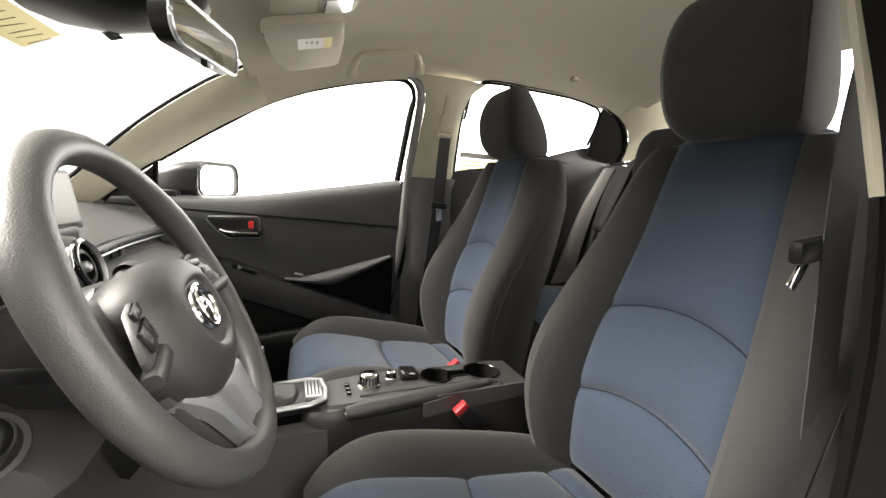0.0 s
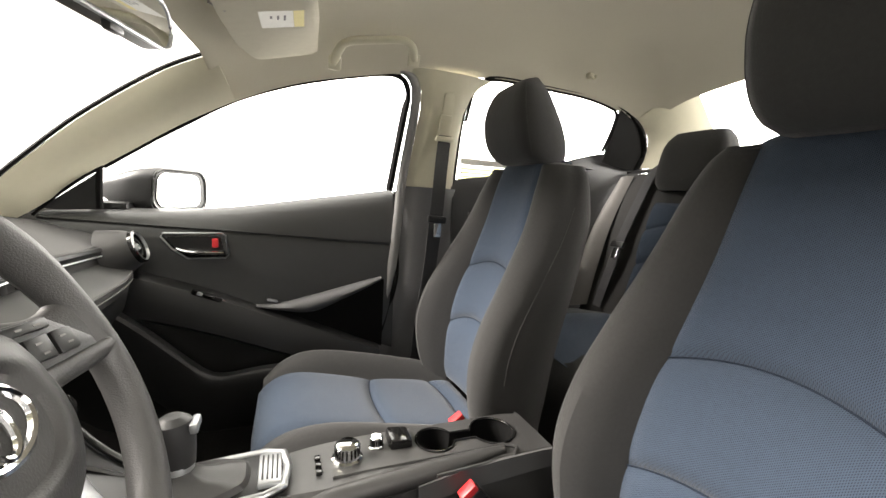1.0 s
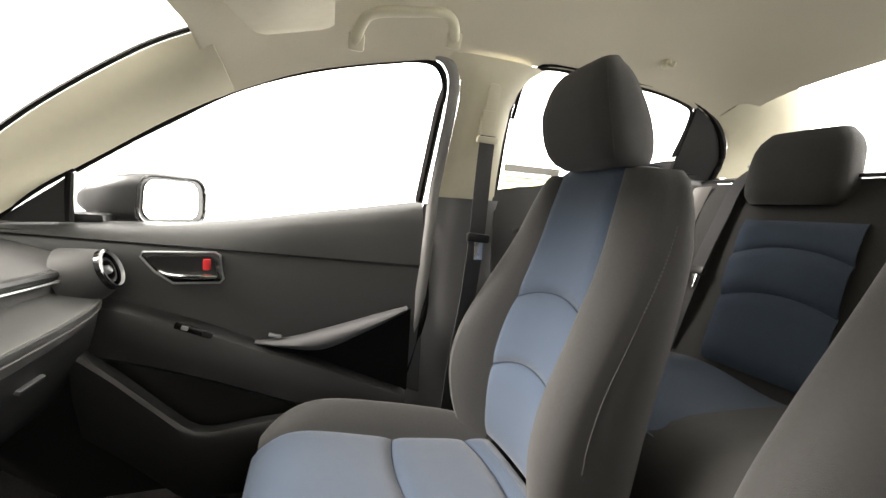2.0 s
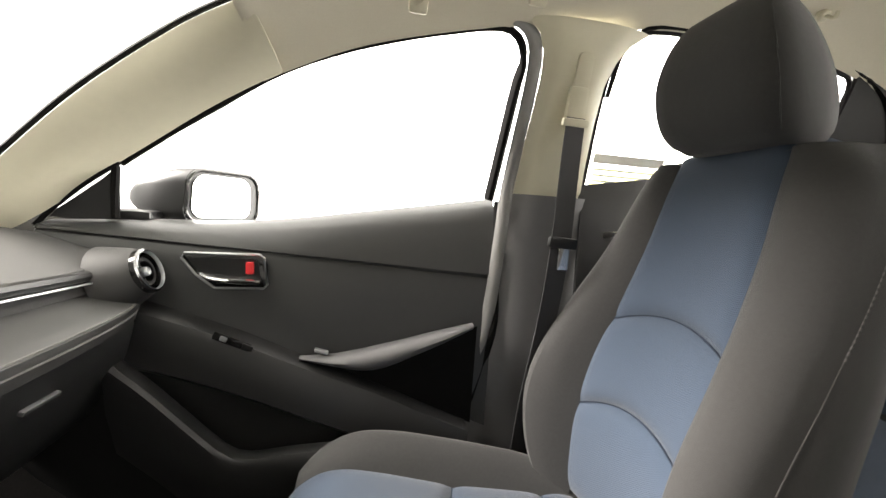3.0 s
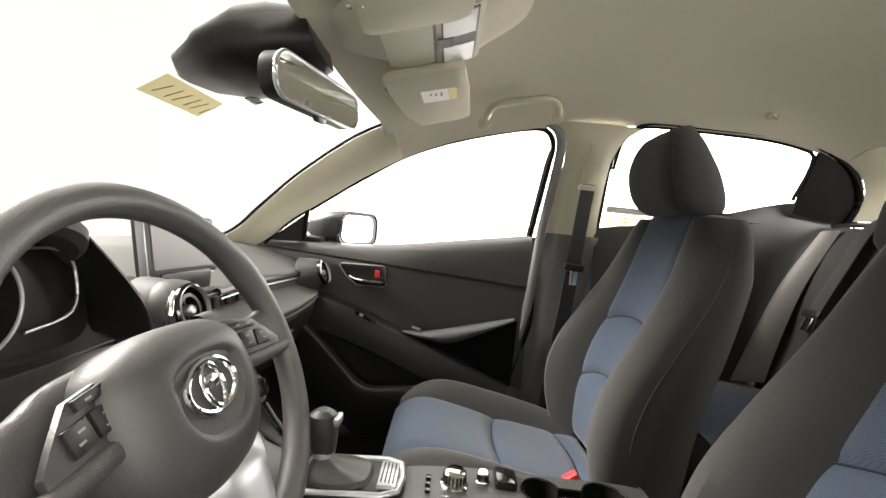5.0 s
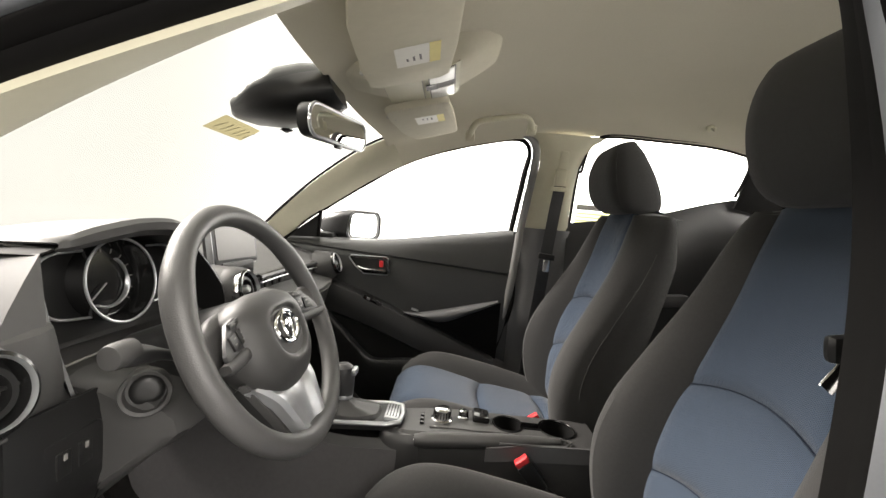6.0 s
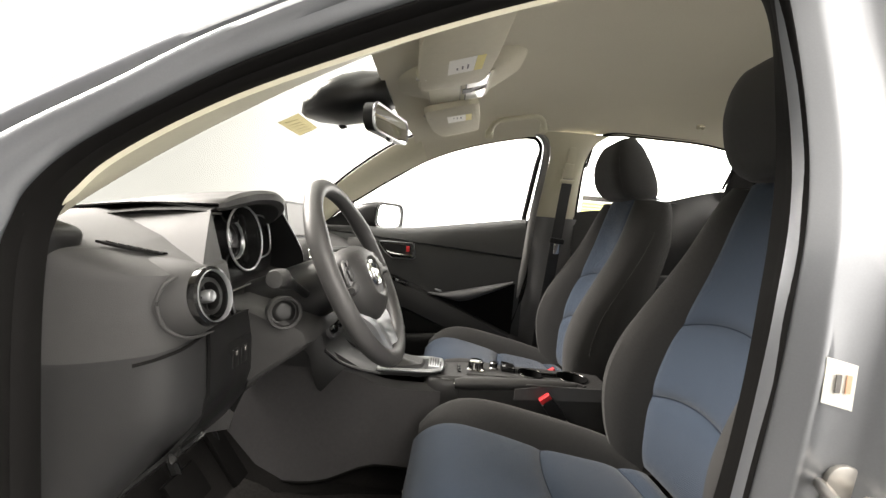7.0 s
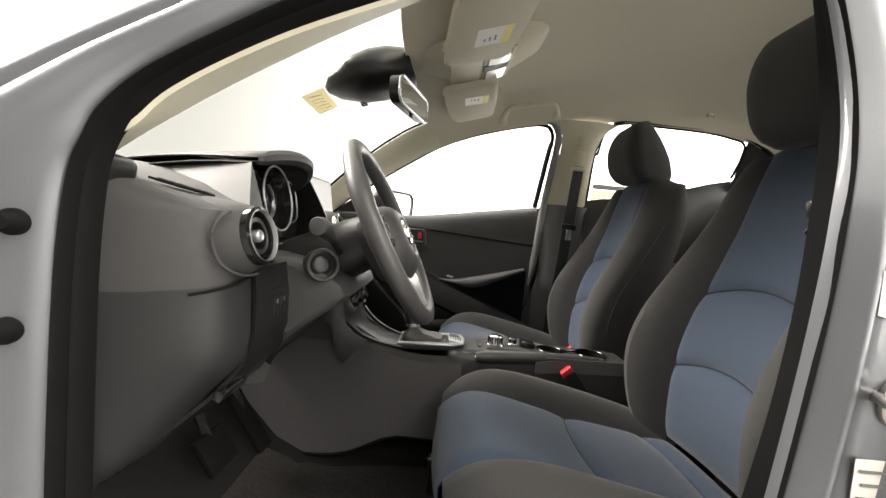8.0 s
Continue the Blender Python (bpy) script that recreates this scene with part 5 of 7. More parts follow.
# ---- steering wheel and column ----
def steering():
    root = thing("steering_wheel", "dark grey three-spoke steering wheel with airbag hub", "steering wheel")
    ax = V(0.8855, -0.02, 0.4646).normalized()
    c = V(-0.5165, -0.360, 0.7875)
    m = axes(c, ax, (0, 1, 0))
    R = 0.1800
    circle = [m @ V(R * math.cos(a), R * math.sin(a), 0) for a in [2 * math.pi * k / 72 for k in range(72)]]
    radii = []
    for k in range(72):
        a = 360 * k / 72
        thumb = max(0, 1 - abs(a - 28) / 18) + max(0, 1 - abs(a - 152) / 18)
        radii.append(0.0165 + 0.0022 * thumb)
    part("rim", tube(circle, radii, 14, closed=True, up=tuple(ax)), LEATHER, root, "grained dark grey rim")
    # hub: a deep domed pad with a dished middle
    hx, hy = -0.010, -0.014
    rings = []
    for z, k in ((-0.050, 0.80), (-0.030, 0.97), (-0.012, 1.0), (0.004, 0.975), (0.015, 0.89), (0.024, 0.74), (0.0285, 0.62), (0.0300, 0.545), (0.0290, 0.50), (0.0255, 0.455), (0.0250, 0.20)):
        ring = []
        for j in range(56):
            a = 2 * math.pi * j / 56
            h = 0.070 if math.sin(a) > 0 else 0.086
            flat = 0.52 if math.sin(a) > 0 else 0.95
            ring.append(m @ V(hx + abs(math.cos(a)) ** 0.86 * math.copysign(0.094, math.cos(a)) * k, hy + abs(math.sin(a)) ** flat * math.copysign(h, math.sin(a)) * k, z))
        rings.append(ring)
    hub = part("hub_pad", loft(rings), HUB_SKIN, root, "domed dark grey airbag cover")
    ex, ey = -0.012, -0.011
    ring = [m @ V(0.033 * math.cos(a) + ex, 0.0235 * math.sin(a) + ey, 0.0265) for a in [2 * math.pi * k / 44 for k in range(44)]]
    em = part("emblem", tube(ring, 0.0034, 8, closed=True, up=tuple(ax)), CHROME, hub, "chrome oval emblem shape")
    inner = [m @ V(0.0125 * math.cos(a) + ex, 0.0200 * math.sin(a) + ey, 0.0275) for a in [2 * math.pi * k / 36 for k in range(36)]]
    part("emblem_loop", tube(inner, 0.0026, 8, closed=True, up=tuple(ax)), CHROME, em)
    part("emblem_boss", lathe([(0.0085, 0.0), (0.008, 0.003), (0.004, 0.0045), (0.0, 0.005)], 24, m @ pose(ex, ey + 0.004, 0.0245) @ Matrix.Diagonal((1.6, 0.8, 1, 1))), CHROME, em)
    # side spokes: an arm to the rim, a dark switch pod beside the hub
    for s in (1, -1):
        rings = []
        for k in range(11):
            t = k / 10
            x = s * (0.060 + 0.118 * t)
            yc = 0.004 + 0.004 * t
            h = f1([(0.0, 0.044), (0.35, 0.038), (0.65, 0.025), (0.88, 0.028), (1.0, 0.042)], t)
            z, d = -0.030 + 0.030 * t ** 1.4, f1([(0.0, 0.014), (0.7, 0.010), (1.0, 0.014)], t)
            rings.append([m @ V(x, yc + h * math.copysign(abs(math.cos(a)) ** 0.6, math.cos(a)), z + d * math.copysign(abs(math.sin(a)) ** 0.7, math.sin(a))) for a in [2 * math.pi * j / 20 for j in range(20)]])
        sp = part("side_spoke", loft(rings), LEATHER, root)
        out = [(0.074, 0.036), (0.118, 0.029), (0.140, 0.006), (0.150, -0.006), (0.150, -0.020), (0.078, -0.024)]
        edge = [(s * px, py) for px, py in out]
        pm = m @ pose(s * 0.002, 0, -0.0135, 0, -s * 9, 0)
        pod = part("button_pod", plate(edge if s < 0 else edge[::-1], 0.005, pm, 0.002), SOFT_BLACK, sp)
        for bx, by, w, h in ((0.096, 0.0265, 0.040, 0.0085), (0.0955, 0.008, 0.022, 0.020), (0.1195, 0.0045, 0.021, 0.020)):
            part("button", block((w, h, 0.004), 0.0016, m @ pose(s * bx, by, -0.0072 + 0.156 * bx, 0, -s * 9, -s * 8)), HARD_BLACK, pod)
        for bx, by in ((0.088, 0.0276), (0.104, 0.0254), (0.095, 0.012), (0.096, 0.003), (0.118, 0.0085), (0.121, 0.001)):
            part("button_mark", block((0.0060, 0.0017, 0.0006), 0, m @ pose(s * bx, by, -0.0050 + 0.156 * bx, 0, -s * 9, -s * 8)), GREY_VINYL, pod)
        rings = []
        for px, y1, y0 in ((0.076, -0.0050, -0.0250), (0.095, -0.0075, -0.0262), (0.125, -0.0105, -0.0285), (0.148, -0.0125, -0.0290), (0.160, -0.0140, -0.0250)):
            yc, h, z = (y1 + y0) / 2, (y1 - y0) / 2, -0.012 + 0.156 * px
            rings.append([m @ V(s * px, yc + h * math.copysign(abs(math.cos(q)) ** 0.6, math.cos(q)), z + 0.0085 * math.sin(q)) for q in [2 * math.pi * j / 16 for j in range(16)]])
        part("pod_pad", loft(rings), HUB_SKIN, sp)
    # lower spoke: one broad silver plate, its edges raised into two legs
    rows = []
    for t in [k / 8 for k in range(9)]:
        y = -0.066 - 0.102 * t
        x0, x1 = -0.092 + 0.050 * t ** 0.8, 0.074 - 0.040 * t ** 0.8
        prof = ((0.0, -0.012), (0.02, 0.000), (0.07, 0.004), (0.20, 0.003), (0.30, -0.003), (0.5, -0.006), (0.70, -0.003), (0.80, 0.003), (0.93, 0.004), (0.98, 0.0), (1.0, -0.012))
        dip = 0.012 * max(0.0, 1 - t * 3)
        rows.append([m @ V(x0 + (x1 - x0) * u, y - 0.010 * math.sin(math.pi * u) * (1 - t), z - dip) for u, z in prof])
    part("lower_spoke", sheet(rows, 0.003), SATIN, root, "satin silver lower spoke")
    part("spoke_web", plate([(-0.098, -0.055), (-0.045, -0.172), (0.035, -0.172), (0.080, -0.055)], 0.012, m @ pose(0, 0, -0.026), 0.003), LEATHER, root)
    # column shroud and stalks
    col = thing("steering_column", "black steering column shroud with control stalks", "steering column")
    rings = []
    for t, r, h in ((0.0, 0.052, 0.052), (0.3, 0.058, 0.058), (0.7, 0.060, 0.062), (1.0, 0.060, 0.066)):
        cc = c - ax * (0.045 + 0.17 * t) + V(0, 0, 0.004)
        rings.append([cc + V(0, 1, 0) * (r * math.cos(a)) + V(-0.491, 0, 0.871) * (h * math.sin(a)) for a in [2 * math.pi * j / 24 for j in range(24)]])
    part("shroud", loft(rings), SOFT_BLACK, col)
    for s in (1, -1):
        base = c - ax * 0.10 + V(0, s * 0.05, 0.0)
        tip = V(-0.610, -0.360 + s * 0.180, 0.789)
        stalk = part("stalk", tube(spline([base, base.lerp(tip, 0.5) + V(0, 0, 0.004), tip], 12), [0.007] * 6 + [0.0085, 0.0105, 0.0125, 0.0138, 0.0138, 0.011], 12), SOFT_BLACK, col)
        # cap coloured lighter than its stalk for the light that hits its end
        part("stalk_cap", lathe([(0.0142, -0.022), (0.0148, -0.016), (0.0152, 0.004), (0.0135, 0.009), (0.0, 0.012)], 20, axes(tip, (0, s, 0), (1, 0, 0))), DASH_PAD, stalk)
    part("ignition_collar", lathe([(0.027, -0.03), (0.029, 0.0), (0.0275, 0.003), (0.0235, 0.001), (0.022, -0.014), (0.0, -0.014)], 30, axes((-0.614, -0.488, 0.723), (0.55, -0.83, 0.12))), DASH_PAD, col, "grey key-switch collar")
    part("key_switch", lathe([(0.021, -0.014), (0.017, -0.010), (0.010, -0.009), (0.0, -0.009)], 20, axes((-0.614, -0.486, 0.723), (0.55, -0.83, 0.12))), HARD_BLACK, col)


steering()


# ---- centre console ----
def console():
    root = thing("centre_console", "black centre console with cup holders and dials", "console")
    prof = [(-0.37, 0.475, 0.055), (-0.30, 0.480, 0.070), (-0.20, 0.484, 0.074), (-0.10, 0.482, 0.076), (0.02, 0.480, 0.078), (0.10, 0.479, 0.078), (0.145, 0.476, 0.074)]
    rows = []
    for x, z, w in prof:
        y0, y1 = -0.015 - w, -0.015 + w
        rows.append([V(x, y0, 0.24), V(x, y0 - 0.006, 0.36), V(x, y0, 0.45), V(x, y0 + 0.006, z - 0.006), V(x, y0 + 0.014, z), V(x, -0.015, z), V(x, y1 - 0.014, z), V(x, y1 - 0.006, z - 0.006), V(x, y1, 0.45), V(x, y1 + 0.006, 0.36), V(x, y1, 0.24)])
    body = [spline([r[k] for r in rows], 30) for k in range(11)]
    part("body", sheet(body[:5]), CONSOLE, root)
    part("body", sheet(body[6:]), CONSOLE, root)
    # top with a keyhole of two cup wells cut through it
    key = []
    for cx, r, a0, a1 in ((-0.068, 0.037, 0.36, 2 * math.pi - 0.36), (0.053, 0.044, math.pi + 0.30, 3 * math.pi - 0.30)):
        key += [(cx + r * math.cos(a0 + (a1 - a0) * k / 30), -0.003 + r * math.sin(a0 + (a1 - a0) * k / 30)) for k in range(31)]
    top = bmesh.new()
    left, right = body[4], body[6]
    outer = [top.verts.new(p) for p in left] + [top.verts.new(p) for p in reversed(right)]
    inner = [top.verts.new((x, y, f1([(q[0], q[1]) for q in prof], x))) for x, y in key]
    for loop in (outer, inner):
        for k in range(len(loop)):
            top.edges.new((loop[k], loop[(k + 1) % len(loop)]))
    bmesh.ops.triangle_fill(top, use_beauty=True, use_dissolve=False, edges=top.edges[:])
    part("console_top", top, CONSOLE, root)
    well = [[V(x, y, f1([(q[0], q[1]) for q in prof], x) + dz) for x, y in key + key[:1]] for dz in (0.0015, -0.004, -0.065)]
    cup = part("cup_well", sheet(well), HARD_BLACK, root, "twin cup recess joined by a slot")
    bottom = bmesh.new()
    bottom.faces.new([bottom.verts.new(p + V(0, 0, 0.0005)) for p in well[2][:-1]])
    part("well_floor", bottom, RUBBER, cup)
    part("well_rim", tube(well[0][:-1], 0.0022, 6, closed=True), GLOSS_BLACK, cup)
    part("rear_face", sheet([[V(0.145, -0.09, 0.24), V(0.145, 0.06, 0.24)], [V(0.148, -0.09, 0.40), V(0.148, 0.06, 0.40)], [V(0.145, -0.085, 0.474), V(0.145, 0.057, 0.474)]], 0.004), SOFT_BLACK, root)
    # rounded nose where the console meets the tunnel
    rings = []
    for z, k in ((0.20, 1.0), (0.30, 1.02), (0.38, 1.0), (0.43, 0.98), (0.455, 0.93), (0.468, 0.84), (0.474, 0.70)):
        rings.append([V(-0.325 + 0.058 * k * math.copysign(abs(math.cos(a)) ** 0.8, math.cos(a)) + 0.10 * (0.47 - z), -0.050 + 0.048 * k * math.copysign(abs(math.sin(a)) ** 0.7, math.sin(a)), z) for a in [2 * math.pi * j / 28 for j in range(28)]])
    part("nose", loft(rings), CONSOLE, root, "rounded glossy console nose")
    # raised side wing beside the brake lever
    wing = [[V(x, -0.099 - 0.003 * k, z) for x, z in ((-0.13, 0.470 - 0.030 * k), (-0.06, 0.481 - 0.034 * k), (0.02, 0.487 - 0.036 * k), (0.10, 0.489 - 0.034 * k), (0.15, 0.488 - 0.030 * k))] for k in (0, 0.35, 1)]
    part("side_wing", sheet(wing, 0.005), GREY_TRIM, root, "mid grey moulded side wing")
    # rotary dials
    def dial(x, y, r, h, label):
        d = part("dial", lathe([(r * 1.25, 0.0), (r * 1.25, 0.005), (r * 1.05, 0.007), (r * 1.0, h * 0.45), (r * 0.96, h * 0.92), (r * 0.8, h), (0.0, h)], 32, pose(x, y, 0.482)), CHROME, root, label)
        for k in range(18):
            a = 2 * math.pi * k / 18
            part("grip", block((0.0015, 0.003, h * 0.5), 0, pose(x + r * 1.01 * math.cos(a), y + r * 1.01 * math.sin(a), 0.482 + h * 0.62, 0, 0, math.degrees(a))), GLOSS_BLACK, d)
    dial(-0.232, -0.012, 0.021, 0.030, "chrome rotary selector dial")
    dial(-0.178, 0.006, 0.011, 0.022, "small chrome volume knob")
    part("wrist_pad", block((0.042, 0.05, 0.022), 0.008, pose(-0.135, 0.012, 0.488, 0, 6, 0)), GLOSS_BLACK, root)
    for k in range(3):
        part("key", block((0.010, 0.012, 0.006), 0.002, pose(-0.280, -0.035 + 0.018 * k, 0.484)), GLOSS_BLACK, root)
    # parking brake lever
    br = thing("parking_brake", "black parking brake lever with a chrome button", "brake lever")
    pts = [(-0.292, -0.080, 0.463), (-0.26, -0.080, 0.466), (-0.18, -0.078, 0.471), (-0.07, -0.074, 0.477), (0.045, -0.066, 0.482)]
    part("lever", tube(spline(pts, 20), [0.015, 0.018] + [0.0195] * 10 + [0.018, 0.017, 0.016, 0.015, 0.014, 0.012, 0.010, 0.008], 16, flat=0.9), CONSOLE, br)
    part("button", lathe([(0.007, -0.004), (0.007, 0.010), (0.005, 0.013), (0.0, 0.013)], 16, axes((-0.294, -0.080, 0.463), (-1, 0, -0.1))), CHROME, br)
    rim = [V(x, y, 0.484) for x, y in ((-0.10, -0.100), (0.05, -0.092), (0.07, -0.07), (0.05, -0.055), (-0.10, -0.054), (-0.26, -0.054))]
    part("slot_rim", tube(rim, 0.003, 6), CONSOLE, br)

    # gear selector
    sh = thing("gear_selector", "automatic gear selector in a bright metal surround", "gear lever")
    m = pose(-0.43, -0.015, 0.468, 0, -3, 0)
    out = [(-0.078, -0.054), (0.070, -0.054), (0.098, -0.042), (0.104, 0.0), (0.098, 0.042), (0.070, 0.054), (-0.078, 0.054)]
    part("gate", plate(out, 0.016, m, 0.004), HARD_BLACK, sh)
    part("surround", tube([m @ V(x, y, 0.016) for x, y in out], 0.0065, 10, closed=True, flat=0.8), SATIN, sh, "bright metal gate surround")
    part("gate_end", block((0.034, 0.078, 0.012), 0.004, m @ pose(0.078, 0, 0.018, 0, 6, 0)), SATIN, sh, "ribbed metal gate end")
    for k in range(4):
        part("rib", block((0.003, 0.06, 0.003), 0.001, m @ pose(0.068 + 0.007 * k, 0, 0.0245 - 0.0007 * k)), HARD_BLACK, sh)
    folds = []
    for z, w, d, dx in ((0.016, 0.046, 0.062, -0.012), (0.026, 0.044, 0.058, -0.014), (0.032, 0.036, 0.046, -0.022), (0.036, 0.026, 0.030, -0.032), (0.046, 0.017, 0.019, -0.040), (0.056, 0.013, 0.014, -0.043)):
        folds.append([m @ V(dx + d * math.copysign(abs(math.cos(a)) ** 0.7, math.cos(a)), w * math.copysign(abs(math.sin(a)) ** 0.7, math.sin(a)), z + 0.0015 * math.sin(5 * a)) for a in [2 * math.pi * j / 30 for j in range(30)]])
    part("boot", loft(folds), LEATHER, sh, "folded dark gear boot")
    rings = []
    for z, r, dx in ((0.03, 0.010, 0), (0.055, 0.011, -0.002), (0.06, 0.020, -0.003), (0.085, 0.023, -0.004), (0.11, 0.025, -0.005), (0.128, 0.022, -0.006), (0.136, 0.012, -0.006)):
        rings.append([m @ V(-0.04 + dx + r * 1.1 * math.cos(a), r * math.sin(a), z) for a in [2 * math.pi * j / 18 for j in range(18)]])
    knob = part("knob", loft(rings), SOFT_BLACK, sh)
    part("knob_trim", block((0.012, 0.034, 0.016), 0.005, m @ pose(-0.018, 0, 0.118)), SATIN, knob)
    part("knob_collar", lathe([(0.020, 0.0), (0.0205, 0.01), (0.018, 0.014)], 20, m @ pose(-0.043, 0, 0.052)), SATIN, knob)
    # rising side rails of the stack
    for s in (1, -1):
        rail = [(-0.50, s * 0.058 - 0.012, 0.470), (-0.56, s * 0.080 - 0.006, 0.482), (-0.61, s * 0.102, 0.504), (-0.645, s * 0.116, 0.535)]
        part("side_rail", tube(spline(rail, 16), 0.006, 8, flat=0.8), HARD_BLACK, sh)
    face = [(-0.50, 0.470), (-0.555, 0.480), (-0.605, 0.500), (-0.640, 0.530), (-0.655, 0.570), (-0.661, 0.605), (-0.668, 0.624), (-0.685, 0.636), (-0.71, 0.642)]
    rows = []
    for k, (x, z) in enumerate(face):
        w = f1([(-0.71, 0.122), (-0.655, 0.118), (-0.60, 0.100), (-0.50, 0.062)], x)
        drop = 0.020 if k > 3 else 0.008
        rows.append([V(x - 0.020, u * w, z - 0.10) if abs(u) > 1.005 else V(x - 0.012 * (abs(u) > 0.97), u * w, z - drop * u ** 4) for u in (-1.02, -1.0, -0.92, -0.6, -0.2, 0.2, 0.6, 0.92, 1.0, 1.02)])
    part("stack_panel", sheet(rows, 0.004), HARD_BLACK, sh, "black climate control panel")
    part("stack_edge", tube([r[-2] + V(0.003, 0.001, 0.002) for r in rows[:7]], 0.0025, 6), GREY_TRIM, sh)
    # slot below the dashboard lip
    sl = part("stack_slot", block((0.03, 0.215, 0.036), 0.006, pose(-0.662, -0.002, 0.670, 0, -8, 0)), HARD_BLACK, sh)
    part("slot_door", block((0.003, 0.085, 0.020), 0.001, pose(-0.6465, 0.010, 0.671, 0, -8, 0)), SOFT_BLACK, sl)
    part("slot_edge", tube([(-0.6455, -0.10, 0.6545), (-0.6445, 0.0, 0.6540), (-0.6465, 0.095, 0.6550), (-0.650, 0.104, 0.664)], 0.0016, 6), GREY_TRIM, sl)
    # climate knobs on the stack
    for y in (-0.050, 0.020, 0.090):
        km = axes((-0.656, y, 0.578), (0.90, 0, 0.42))
        cn = part("climate_knob", lathe([(0.030, -0.006), (0.0305, 0.003), (0.0290, 0.006), (0.0215, 0.007), (0.0205, 0.004), (0.0, 0.004)], 32, km), GREY_TRIM, sh, "grey ring of a climate knob")
        part("climate_grip", lathe([(0.0195, 0.002), (0.0185, 0.016), (0.0165, 0.019), (0.0, 0.019)], 28, km), GLOSS_BLACK, cn)
        part("climate_bar", block((0.006, 0.032, 0.006), 0.002, km @ pose(0, 0, 0.020, 0, 0, -25)), GLOSS_BLACK, cn)
        part("climate_chrome", tube([km @ V(0.0195 * math.cos(q), 0.0195 * math.sin(q), 0.008) for q in [radians(200 + 10 * j) for j in range(15)]], 0.0013, 6), CHROME, cn)
        for q in (25, 60, 120, 155):
            part("climate_mark", block((0.0035, 0.0016, 0.0006), 0, km @ pose(0.0255 * math.cos(radians(q)), 0.0255 * math.sin(radians(q)), 0.0070, 0, 0, q)), GREY_VINYL, cn)
    # tunnel side trims
    for s in (1, -1):
        rows = []
        for k in range(17):
            x = -0.95 + 0.62 * k / 16
            zt = f1([(-0.95, 0.60), (-0.75, 0.575), (-0.65, 0.53), (-0.50, 0.462), (-0.33, 0.458)], x)
            zm = min(zt - 0.015, 0.478)
            zb = f1([(-0.95, 0.20), (-0.67, 0.200), (-0.60, 0.215), (-0.55, 0.240), (-0.50, 0.262), (-0.43, 0.264), (-0.33, 0.258)], x) if s < 0 else 0.18
            rows.append([V(x, -0.015 + s * (0.062 + 0.085 * t ** 0.7), zt + (zm - zt) * min(t / 0.12, 1) + (zb - zm) * max(0, (t - 0.12) / 0.88)) for t in (0, 0.06, 0.12, 0.3, 0.5, 0.7, 0.85, 1.0)])
        part("tunnel_trim", sheet([r[:3] for r in rows], 0.005), SOFT_BLACK, sh)
        part("tunnel_side", sheet([[p + V(0, -s * 0.001, 0) for p in r[2:]] for r in rows], 0.005), TUNNEL, sh, "grey felt tunnel side")
        if s < 0:
            part("edging", tube([r[-1] + V(0, -0.004, 0) for r in rows], 0.003, 6), RUBBER, sh)


console()
# ---- front seats ----
# profiles of the backrest: height, front of the panel, bolster's reach, half width, depth
BACK_X = [(0.36, 0.150), (0.42, 0.146), (0.54, 0.150), (0.64, 0.170), (0.73, 0.198), (0.87, 0.240), (0.96, 0.262), (1.02, 0.280), (1.06, 0.295)]
BOLSTER = [(0.36, 0.05), (0.45, 0.075), (0.56, 0.088), (0.65, 0.082), (0.75, 0.060), (0.85, 0.034), (0.95, 0.016), (1.05, 0.010)]
HALF = [(0.36, 0.215), (0.45, 0.235), (0.56, 0.245), (0.68, 0.243), (0.80, 0.232), (0.92, 0.215), (0.98, 0.200), (1.02, 0.180), (1.045, 0.150)]
PANEL = 0.148
PANEL_HALF = [(0.36, 0.152), (0.55, 0.150), (0.68, 0.142), (0.78, 0.127), (0.88, 0.115), (0.98, 0.106), (1.06, 0.101)]


def back_front(u, z):
    """x of the backrest's front at a distance u from its middle."""
    a, h = abs(u), f1(HALF, z)
    w = f1(PANEL_HALF, z)
    x = f1(BACK_X, z) + 0.012 * (1 - (a / w) ** 2) * (a < w)
    if a > w:
        t = min((a - w) / max(h - w, 0.02), 1.0)
        x -= f1(BOLSTER, z) * math.sin(math.pi * min(t * 0.95, 0.5)) ** 0.8
        q = max(0.0, (t - 0.45) / 0.55)
        x += 0.060 * (1 - math.sqrt(max(0.0, 1 - q * q)))
    return x


def seam_z(base, arch, v):
    """Height of an arched seam at v, -1 to 1 across the panel."""
    return base + arch * (1 - v * v)


